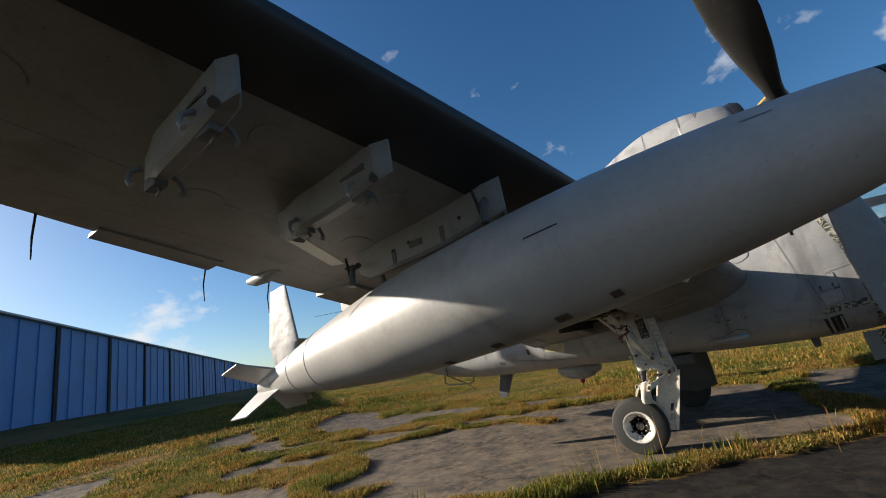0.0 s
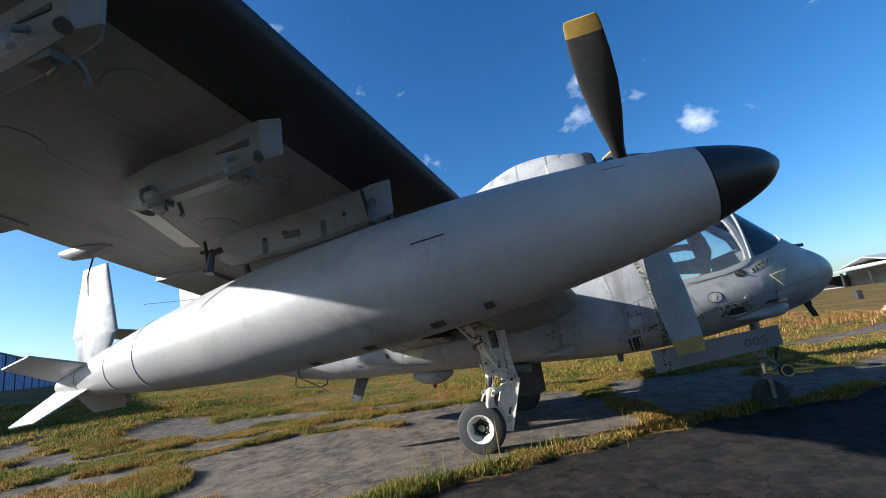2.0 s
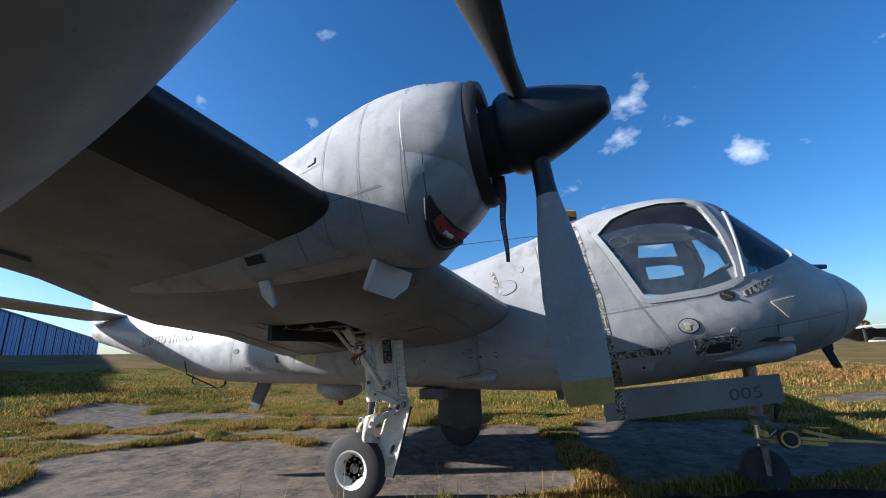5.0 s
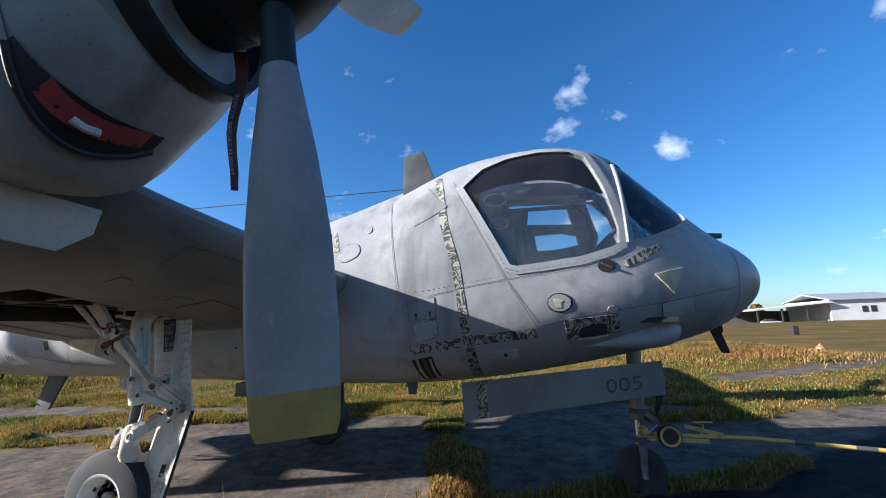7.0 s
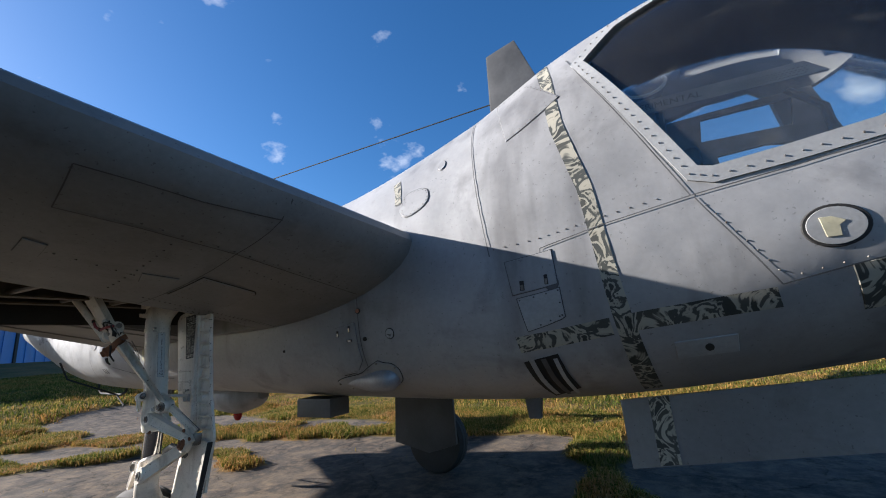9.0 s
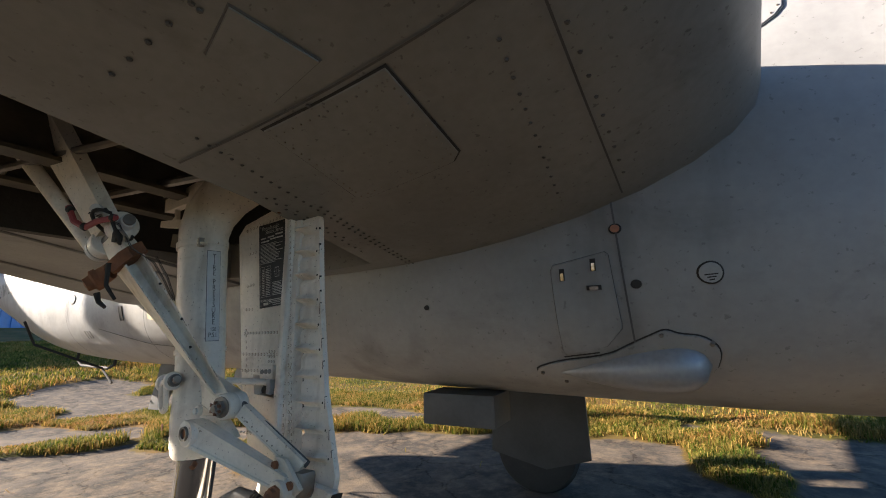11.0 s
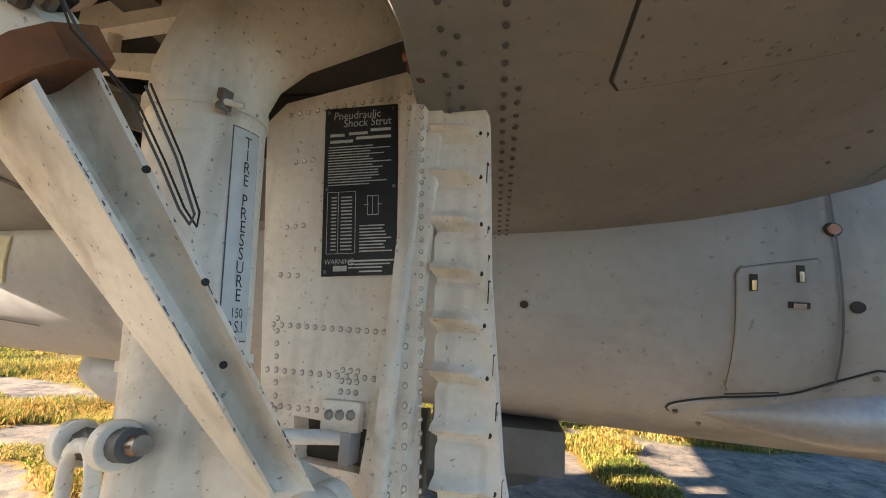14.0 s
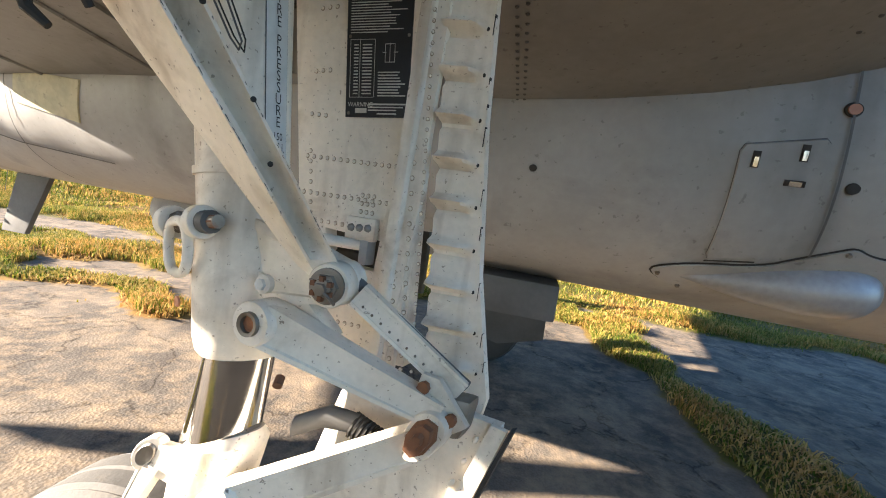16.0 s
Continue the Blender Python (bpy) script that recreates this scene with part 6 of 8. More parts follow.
def build_tail():
    for s in (-1, 1):
        part("tailplane", loft(fin_rings(((-5.1, s * 0.15, 1.98), (-6.1, s * 0.15, 1.96)), ((-5.3, s * 1.95, 2.16), (-6.05, s * 1.95, 2.14)), 0.12)), HULL, craft, "grey horizontal tailplane")
        f = part("tail_fin", loft(fin_rings(((-5.25, s * 1.98, 2.12), (-6.15, s * 1.98, 2.12)), ((-5.5, s * 1.98, 3.2), (-6.0, s * 1.98, 3.16)), 0.1)), HULL, craft, "pale outer tail fin")
        part("fin_foot", loft(fin_rings(((-5.28, s * 1.98, 2.12), (-6.12, s * 1.98, 2.12)), ((-5.5, s * 1.98, 1.62), (-5.95, s * 1.98, 1.62)), 0.1)), HULL, f)
    part("tail_fin", loft(fin_rings(((-4.9, 0, 1.95), (-6.2, 0, 1.9)), ((-5.75, 0, 3.45), (-6.3, 0, 3.45)), 0.12)), HULL, craft, "pale central tail fin")


build_tail()

# faded lettering on the hull
part("lettering", skin_text("UNITED STATES", -4.35, 1.5, 0.2, 0.004, 0.05, 0.85), DULL, fuselage, "faded dark stencil lettering")

# ---- drop tank ----
TN, TT = Vector((1.9, -4.92, 1.865)), Vector((-2.46, -4.47, 1.4))
tank = thing("drop_tank", "long grey drop tank with a black nose hanging under the wing", "fuel tank", TT.lerp(TN, 0.5))
TAX = (TN - TT).normalized()
TLEN = (TN - TT).length
TU, TV = frame_of(TAX)
TPROF = [(0, 0.05), (0.015, 0.075), (0.1, 0.135), (0.22, 0.21), (0.33, 0.265), (0.43, 0.3), (0.53, 0.31), (0.63, 0.305), (0.74, 0.282), (0.83, 0.245), (0.905, 0.195), (0.94, 0.16), (0.97, 0.115), (0.988, 0.072), (0.997, 0.03), (1.0, 0.004)]


def tank_r(s):
    return spline_table(TPROF, s)[0]


def tank_pt(s, a, out=0.0):
    """s along the tank from tail to nose; a: degrees from outboard, upwards."""
    side = Vector((0, -1, 0)) - TAX * TAX.dot(Vector((0, -1, 0)))
    side.normalize()
    up = side.cross(TAX) if side.cross(TAX).z > 0 else TAX.cross(side)
    return TT + TAX * TLEN * s + (side * math.cos(radians(a)) + up * math.sin(radians(a))) * (tank_r(s) + out) - tank.location


def tank_band(s0, s1, a0, a1, ns, na, out):
    bm = bmesh.new()
    vs = [[bm.verts.new(tank_pt(s0 + (s1 - s0) * i / ns, a0 + (a1 - a0) * k / na, out)) for i in range(ns + 1)] for k in range(na + 1)]
    for r, q in zip(vs, vs[1:]):
        for i in range(ns):
            bm.faces.new((r[i], r[i + 1], q[i + 1], q[i]))
    return bm


def build_tank():
    def shell(s0, s1, n):
        return turned([((s0 + (s1 - s0) * i / n) * TLEN, tank_r(s0 + (s1 - s0) * i / n)) for i in range(n + 1)], TT - tank.location, TAX, n=64)

    body = part("tank_body", shell(0, 0.939, 60), TANK, tank)
    part("joint_collar", turned([((0.93 + 0.002 * i) * TLEN, tank_r(0.93 + 0.002 * i) - 0.006) for i in range(9)], TT - tank.location, TAX, n=64), NOSE, tank)
    part("nose_cap", shell(0.94, 1.0, 24), NOSE, tank, "glossy black nose cap")
    for s in (0.686, 0.703):
        part("weld_seam", tank_band(s, s + 0.0009, 0, 360, 1, 64, 0.0015), FRAME, body)
    for s in (0.075, 0.165, 0.24):
        part("joint_ring", turned([((s + ds) * TLEN, tank_r(s + ds) + h) for ds, h in ((0, -0.002), (0.0012, 0.003), (0.0028, 0.003), (0.004, -0.002))], TT - tank.location, TAX, n=64), TANK, body)
    part("filler_mark", tank_band(0.672, 0.708, 14, 15.6, 4, 1, 0.002), INKB, body)
    part("stencil", tank_band(0.86, 0.88, 38, 39.2, 3, 1, 0.002), DULL, body)
    for s, a, w in ((0.66, -64, 0.016), (0.575, -70, 0.014), (0.72, -60, 0.01), (0.5, -74, 0.012)):
        part("drain_cap", tank_band(s, s + w, a - 5, a + 5, 3, 4, 0.004), DULL, body)
        part("drain_screw", tank_band(s + w * 0.3, s + w * 0.7, a - 2, a + 2, 2, 2, 0.008), RUST, body)
    # four tail fins on the cone
    for a, span, c0, c1 in ((32, 0.36, 0.115, 0.0), (-40, 0.34, 0.11, -0.01), (212, 0.36, 0.115, 0.0), (-140, 0.34, 0.11, -0.01)):
        r0 = tank_pt(c0, a, -0.02)
        r1 = tank_pt(c1 + 0.012, a, -0.015)
        t0 = tank_pt(c0 - 0.06, a, span * 0.72)
        t1 = tank_pt(c1 - 0.03 if c1 - 0.03 > 0 else 0.0, a, span * 0.8)
        t1 = t1 - TAX * 0.1
        part("tank_fin", plate([r0, t0, t1, r1], 0.014, bevel=0.003), TANK, tank, "thin grey stabilising fin")


build_tank()

# ---- landing gear ----
def eye(c, axis, r, hole, w, bm=None):
    """A lug with a bored hole."""
    prof = [(-w, hole), (-w, r * 0.94), (-w * 0.85, r), (w * 0.85, r), (w, r * 0.94), (w, hole), (-w * 0.2, hole * 0.95)]
    return turned(prof, c, axis, bm, 24)


def beam(a, b, wide, deep, side, bm=None, web=0.35, n=10):
    """A channel-section arm from a to b: wide across side, deep across the other way, hollowed on its face."""
    a, b = Vector(a), Vector(b)
    d = (b - a).normalized()
    s = (Vector(side) - d * Vector(side).dot(d)).normalized()
    t = d.cross(s)
    rings = []
    for i in range(n + 1):
        k = i / n
        w = wide[0] + (wide[1] - wide[0]) * k
        h = deep[0] + (deep[1] - deep[0]) * k
        c = a.lerp(b, k)
        q = 0.0 if i in (0, n) else web
        f = 0.74
        prof = [(-w, -h), (w, -h), (w, h), (w * f, h), (w * f * 0.92, h * (1 - 2 * q)), (-w * f * 0.92, h * (1 - 2 * q)), (-w * f, h), (-w, h)]
        rings.append([c + s * x + t * y for x, y in prof])
    return loft(rings, bm)


def build_wheel(cx, y, cz, r, w, sgn, name="main_wheel", mat=RIM):
    """Tyre, rim, hub and bolts; sgn says which way the outer face looks."""
    o = Vector((cx, y, cz))
    ax = Vector((0, sgn, 0))
    wh = part(name, turned([(-w, r * 0.55), (-w * 1.0, r * 0.78), (-w * 0.86, r * 0.93), (-w * 0.55, r * 0.985), (-w * 0.5, r * 0.975), (-w * 0.42, r), (-w * 0.05, r), (0, r * 0.985), (w * 0.05, r), (w * 0.42, r), (w * 0.5, r * 0.975), (w * 0.55, r * 0.985), (w * 0.86, r * 0.93), (w, r * 0.78), (w, r * 0.55), (w * 0.5, r * 0.5), (-w * 0.5, r * 0.5)], o, ax, n=56), TYRE, craft, "worn black ribbed tyre on a white rim")
    part("rim", turned([(w * 0.2, 0.01), (w * 0.2, r * 0.32), (w * 0.45, r * 0.36), (w * 0.6, r * 0.44), (w * 0.98, r * 0.5), (w * 1.02, r * 0.55), (w * 0.9, r * 0.58), (w * 0.2, r * 0.56)], o, ax, n=48), mat, wh, "chipped white wheel rim")
    part("axle_cap", turned([(w * 0.2, r * 0.15), (w * 0.42, r * 0.14), (w * 0.5, r * 0.11), (w * 0.54, 0.004)], o, ax, n=24), STEEL, wh)
    for k in range(8):
        a = 2 * math.pi * k / 8
        c = o + Vector((math.cos(a), 0, math.sin(a))) * r * 0.25
        part("wheel_bolt", turned([(w * 0.2, 0.011), (w * 0.36, 0.011), (w * 0.4, 0.006)], c, ax, n=6), STEEL, wh)
    for k in range(6):
        a = 2 * math.pi * (k + 0.5) / 6
        c = o + Vector((math.cos(a), 0, math.sin(a))) * r * 0.37
        part("rim_hole", turned([(w * 0.44, 0.016), (w * 0.5, 0.014)], c, ax, n=12), DARK, wh)
    return wh


def build_main_gear():
    Y = -1.48
    out = (0, -1, 0)
    ax = lambda z: -0.06 + 0.12 * (1.25 - z)
    # upper leg, its bend into the wheel well, and the clamp
    leg = part("shock_strut", tube([(0.2, -1.3, 1.56), (0.12, -1.37, 1.5), (0.05, -1.42, 1.44), (-0.005, -1.455, 1.395), (-0.045, -1.475, 1.34), (-0.06, Y, 1.29), (-0.06, Y, 1.262), (ax(1.12), Y, 1.12), (ax(0.96), Y, 0.96), (ax(0.9), Y, 0.9)], [0.07, 0.071, 0.072, 0.072, 0.069, 0.066, 0.064, 0.062, 0.06, 0.06], n=40), WHITE, craft, "cream-painted shock strut leg")
    part("clamp_band", tube([(ax(1.262), Y, 1.262), (ax(1.246), Y, 1.246)], 0.0675, n=40), WHITE, leg)
    part("clamp_bolt", box((0.003, -1.535, 1.243), (0.012, -1.52, 1.266), bevel=0.002), STEEL, leg)
    part("clamp_screw", tube([(0.0, -1.534, 1.252), (0.03, -1.522, 1.25)], 0.004, n=6), WHITE, leg)
    part("collar", tube([(ax(0.985), Y, 0.985), (ax(0.975), Y, 0.975)], 0.064, n=40), WHITE, leg)
    # stencilled label strip down the leg
    def wrap(u, z, outw=0.0):
        r = 0.0644 - 0.0115 * (1.262 - z) + outw
        a = u / 0.062
        return Vector((ax(z) + r * math.sin(a), Y - r * math.cos(a), z))
    def strip(u0, u1, z0, z1, o, n=6):
        bm = bmesh.new()
        vs = [[bm.verts.new(wrap(u0 + (u1 - u0) * i / n, z0 + (z1 - z0) * j / 10, o)) for i in range(n + 1)] for j in range(11)]
        for r, q in zip(vs, vs[1:]):
            for i in range(n):
                bm.faces.new((r[i], r[i + 1], q[i + 1], q[i]))
        return bm
    U = 0.092
    part("label_border", strip(U - 0.0185, U + 0.0185, 1.236, 1.004, 0.001), DULL, leg)
    part("label_strip", strip(U - 0.0172, U + 0.0172, 1.2345, 1.0055, 0.0016), PALE, leg, "white tyre pressure label")
    bm = bmesh.new()
    z = 1.227
    for ch in "TIRE PRESSURE":
        if ch == " ":
            z -= 0.008
            continue
        me = text_mesh(ch, 0.019, "CENTER")
        g = from_mesh(me)
        for v in g.verts:
            v.co = wrap(U + v.co.x * 0.8, z - 0.013 + v.co.y, 0.0026)
        g.to_mesh(me)
        g.free()
        bm.from_mesh(me)
        z -= 0.0146
    for body, dz, size in (("150", 0.012, 0.014), ("P.S.I.", 0.027, 0.017)):
        me = text_mesh(body, size, "CENTER")
        g = from_mesh(me)
        for v in g.verts:
            v.co = wrap(U + v.co.x * 0.75, z - dz + v.co.y - 0.003, 0.0026)
        g.to_mesh(me)
        g.free()
        bm.from_mesh(me)
    part("lettering", bm, INKB, leg)
    # heavy lower housing
    hou = part("strut_housing", tube([(ax(0.95), Y, 0.95), (ax(0.92), Y, 0.92), (ax(0.88), Y, 0.88), (ax(0.83), Y, 0.83), (ax(0.765), Y, 0.765), (ax(0.74), Y, 0.745), (ax(0.735), Y, 0.735)], [0.057, 0.059, 0.063, 0.067, 0.067, 0.064, 0.058], n=40), WHITE, craft, "cream-painted lower strut housing")
    bm = bmesh.new()
    beam((0.03, -1.49, 0.87), (0.17, -1.505, 0.862), (0.055, 0.028), (0.022, 0.02), (0, 0, 1), bm, 0.1)
    eye((0.172, -1.505, 0.862), out, 0.029, 0.014, 0.022, bm)
    part("brace_lug", bm, WHITE, hou)
    part("housing_web", plate([(0.04, -1.5, 0.86), (0.12, -1.5, 0.84), (0.17, -1.49, 0.79), (0.12, -1.49, 0.775), (0.05, -1.49, 0.77)], 0.03, bevel=0.008, normal=out), WHITE, hou)
    part("boss", turned([(0, 0.0125), (0.008, 0.012), (0.01, 0.009), (0.011, 0.002)], (0.078, -1.532, 0.848), out, n=20), WHITE, hou)
    part("boss_bolt", turned([(0.008, 0.008), (0.014, 0.0075), (0.015, 0.002)], (0.078, -1.533, 0.848), out, n=6), PALE, hou)
    part("red_mark", turned([(0, 0.008), (0.002, 0.007)], (-0.055, -1.547, 0.805), (-0.35, -1, 0), n=14), COPPER, hou)
    # towing ring on its twin lug
    ed = Vector((0.93, -0.27, 0.12)).normalized()
    lug0, lug1 = Vector((-0.095, -1.53, 0.904)), Vector((-0.02, -1.552, 0.913))
    for p in (lug0, lug1):
        part("ring_lug", eye(p, ed, 0.0215, 0.01, 0.009), WHITE, hou)
        part("lug_web", tube([p + Vector((0.0, 0.012, 0.0)), p.lerp(Vector((-0.01, Y, 0.89)), 0.8)], [0.013, 0.016], n=12), WHITE, hou)
    part("ring_pin", tube([lug0 - ed * 0.012, lug1 + ed * 0.045], 0.0085, n=16), STEEL, hou)
    part("pin_nut", turned([(0, 0.0145), (0.018, 0.0145), (0.02, 0.009)], lug1 + ed * 0.01, ed, n=16), DULL, hou)
    part("pin_end", turned([(0, 0.009), (0.012, 0.009), (0.014, 0.005)], lug1 + ed * 0.03, ed, n=6), RUST, hou)
    sv, su = frame_of(ed)
    part("spacer_spring", tube([lug0.lerp(lug1, 0.2 + 0.6 * i / 90) + (sv * math.cos(i * 0.8) + su * math.sin(i * 0.8)) * 0.0125 for i in range(91)], 0.0024, n=5), STEEL, hou)
    ring = []
    rc = Vector((-0.058, -1.55, 0.876))
    for i in range(29):
        a = 2 * math.pi * i / 28
        sa, ca = math.sin(a), math.cos(a)
        ring.append(rc + ed * 0.027 * math.copysign(abs(sa) ** 0.7, sa) + Vector((0, -0.003, 0.034)) * math.copysign(abs(ca) ** 0.85, ca))
    part("tow_ring", tube(ring, [0.0068] * 29, n=10), WHITE, hou, "chipped cream towing ring")
    # polished piston and the lower collar with its fork
    part("piston", tube([(ax(0.75), Y, 0.75), (ax(0.6) + 0.01, Y, 0.6)], 0.047, n=40), CHROME, craft, "polished chrome oleo piston")
    part("guide_rod", tube([(-0.055, -1.485, 0.74), (-0.04, -1.485, 0.585)], 0.008, n=12), CHROME, craft)
    low = part("lower_collar", tube([(0.024, Y, 0.632), (0.026, Y, 0.624), (0.03, Y, 0.58), (0.04, Y + 0.01, 0.5), (0.055, -1.41, 0.43), (0.066, -1.26, 0.37), (0.062, -1.21, 0.24)], [0.046, 0.057, 0.06, 0.058, 0.055, 0.055, 0.05], n=32), WHITE, craft, "cream-painted axle fork")
    part("fork_lug", eye((-0.075, -1.51, 0.596), (0.3, -1, 0), 0.022, 0.01, 0.01), WHITE, low)
    bm = bmesh.new()
    beam((0.01, -1.5, 0.585), (-0.06, -1.508, 0.592), (0.022, 0.018), (0.01, 0.01), (0, 0, 1), bm, 0.05)
    beam((-0.06, -1.51, 0.585), (-0.075, -1.51, 0.515), (0.018, 0.012), (0.01, 0.01), (1, 0, 0), bm, 0.05)
    part("lug_arm", bm, WHITE, low)
    part("lug_bush", turned([(0.01, 0.015), (0.014, 0.013), (0.013, 0.01)], (-0.075, -1.51, 0.596), (0.3, -1, 0), n=18), STEEL, low)
    part("axle", tube([(0.06, -1.15, 0.24), (0.06, -1.4, 0.24)], 0.04, n=20), STEEL, low)
    # drag brace: a channel whose hollow looks forward, between ridge, far flange and outer face
    L0, R0, S0 = Vector((0.148, -1.545, 0.888)), Vector((0.183, -1.53, 0.89)), Vector((0.104, -1.515, 0.878))
    L1, R1, S1 = Vector((0.056, -1.72, 1.158)), Vector((0.056, -1.69, 1.2)), Vector((-0.06, -1.68, 1.15))
    def channel(k0, k1, n):
        rings = []
        for i in range(n + 1):
            k = k0 + (k1 - k0) * i / n
            a, r, s = L0.lerp(L1, k), R0.lerp(R1, k), S0.lerp(S1, k)
            deep = (s - a) * (0.03 if k < 0.02 else 0.5 * min(1, (k - 0.02) / 0.07) ** 0.5)
            w = r - a
            rings.append([a, a + w * 0.1, a + w * 0.2 + deep * 0.85, a + w * 0.32 + deep, a + w * 0.68 + deep, a + w * 0.8 + deep * 0.85, a + w * 0.9, r, r + (s - a) * 0.9, s + w * 0.1, s - w * 0.0])
        return loft(rings)
    br = part("drag_brace", channel(-0.06, 1.06, 34), WHITE, craft, "chipped cream channel-section drag brace")
    nd = Vector((0.25, -1, -0.05)).normalized()
    nut = Vector((0.178, -1.528, 0.863))
    part("brace_eye", eye(nut, nd, 0.028, 0.014, 0.016), WHITE, br)
    part("brace_washer", turned([(0.016, 0.0225), (0.0205, 0.0225), (0.0215, 0.013)], nut, nd, n=28), STEEL, br)
    part("brace_nut", turned([(0.0205, 0.0165), (0.03, 0.0165), (0.0305, 0.0125), (0.036, 0.012), (0.037, 0.008), (0.043, 0.0075), (0.044, 0.002)], nut, nd, n=6), STEEL, br, "rusted castellated nut")
    for k in range(6):
        a = math.pi * 2 * k / 6 + 0.5
        v, u = frame_of(nd)
        part("nut_tooth", box((-0.003, -0.003, -0.003), (0.003, 0.003, 0.003), m=Matrix.Translation(nut + nd * 0.035 + (v * math.cos(a) + u * math.sin(a)) * 0.012)), RUST, br)
    part("split_pin", tube([nut + nd * 0.038 + Vector((-0.016, 0, 0.01)), nut + nd * 0.04 + Vector((0.017, 0, -0.01)), nut + nd * 0.034 + Vector((0.02, 0, -0.016))], 0.0022, n=5), STEEL, br)
    # dark bore holes and paint chips along the flanges
    for k, q in ((0.54, 0.95), (0.36, 0.5), (0.8, 0.93)):
        c = L0.lerp(L1, k).lerp(R0.lerp(R1, k), q)
        part("bore_hole", turned([(0, 0.0032), (0.0015, 0.003)], c + Vector((0.001, -0.0015, 0)), (0.7, -0.6, 0.3), n=12), DARK, br)
    rng = random.Random(11)
    bm = bmesh.new()
    for q, e in ((0.0, L0), (1.0, R0)):
        k = 0.1
        while k < 1.0:
            c = L0.lerp(L1, k).lerp(R0.lerp(R1, k), 0.04 + 0.92 * q)
            t = ((L1 - L0) if q == 0 else (R1 - R0)).normalized()
            w = (R1 - L1).normalized()
            ln, wd = rng.uniform(0.001, 0.0045), rng.uniform(0.0005, 0.0013)
            up3 = Vector((0.35, -0.3, 0.05)).normalized() * 0.0012
            vs = [bm.verts.new(c + up3 + t * ln * math.cos(a) * rng.uniform(0.5, 1) + w * wd * math.sin(a) * rng.uniform(0.5, 1)) for a in (math.pi * 2 * i / 7 for i in range(7))]
            bm.faces.new(vs)
            k += rng.choice((0.006, 0.012, 0.03, 0.075)) * rng.uniform(0.6, 1.4)
    stuff("paint_chipping", bm, DULL, br)
    # upper joint in the brace's own frame: s across, n towards the front, d upwards
    C = (L1 + R1 + S1 * 0.6) / 2.6
    d = ((L1 + R1) - (L0 + R0)).normalized()
    s = (R1 - S1)
    s = (s - d * s.dot(d)).normalized()
    n = d.cross(s)
    if n.y > 0:
        n = -n
    J = lambda a, b, c: C + s * a + n * b + d * c
    sq = [(1, -0.6), (1, 0.6), (0.6, 1), (-0.6, 1), (-1, 0.6), (-1, -0.6), (-0.6, -1), (0.6, -1)]
    part("rusty_clamp", loft([[J(x * r, y * r * 0.62, c) for x, y in sq] for c, r in ((0.016, 0.04), (0.016, 0.05), (0.042, 0.05), (0.042, 0.04))]), RUST, br, "rusted clamp round the brace")
    part("clamp_ear", tube([J(-0.05, 0.02, 0.026), J(-0.078, 0.035, 0.026)], [0.02, 0.022], n=12), RUST, br)
    part("ear_bolt", turned([(0, 0.026), (0.012, 0.026), (0.016, 0.018), (0.03, 0.016), (0.032, 0.002)], J(-0.078, 0.035, 0.026), n - s * 0.5, n=14), RUST, br)
    part("clamp_hook", tube([J(-0.09, 0.05, 0.0), J(-0.095, 0.055, -0.02), J(-0.085, 0.055, -0.04)], [0.008, 0.006, 0.004], n=8), DARK, br)
    part("clamp_hook", tube([J(0.02, 0.055, 0.03), J(0.0, 0.075, -0.01), J(-0.01, 0.07, -0.045)], [0.006, 0.005, 0.004], n=8), DARK, br)
    part("brace_neck", loft([[J(x * r, y * r * 0.6, c) for x, y in sq] for c, r in ((0.02, 0.042), (0.05, 0.04), (0.085, 0.034))]), WHITE, br)
    for a in (-0.045, 0.045):
        part("joint_eye", eye(J(a, 0, 0.09), s, 0.034, 0.013, 0.014), WHITE, br)
    part("joint_pin", tube([J(-0.075, 0, 0.09), J(0.085, 0, 0.09)], 0.0135, n=16), STEEL, br)
    part("pin_cap", turned([(0, 0.032), (0.012, 0.032), (0.016, 0.022), (0.01, 0.012)], J(-0.064, 0, 0.09), -s, n=22), PALE, br, "white bearing cap")
    part("pin_cap", turned([(0, 0.017), (0.018, 0.0165), (0.02, 0.012), (0.014, 0.008)], J(0.06, 0, 0.09), s, n=22), PALE, br)
    link_end = Vector((-0.17, -1.9, 1.6))
    ld = (link_end - J(0, 0, 0.09)).normalized()
    link = part("upper_link", beam(J(0, 0.004, 0.09) + ld * 0.02, link_end, (0.04, 0.055), (0.016, 0.018), s, None, 0.12, 8), WHITE, craft, "riveted cream upper link")
    ln = ld.cross(s)
    if ln.y > 0:
        ln = -ln
    bm = bmesh.new()
    a, b = J(0, 0, 0.09) + ld * 0.06 + ln * 0.014, link_end + ln * 0.016
    for off in (-0.024, 0.0, 0.024):
        rivet_line([p + s * off for p in line3(a, b, 0.03 if off else 0.05)], ln, 0.0062, 0.006, bm)
    stuff("link_rivets", bm, WHITE, link)
    part("link_bolt", turned([(0, 0.013), (0.014, 0.012), (0.016, 0.003)], J(0.035, 0.02, 0.15), n + s, n=12), PALE, link)
    part("side_link", tube([J(-0.075, 0.01, 0.1), (-0.33, -1.95, 1.6)], 0.018, n=14), WHITE, link)
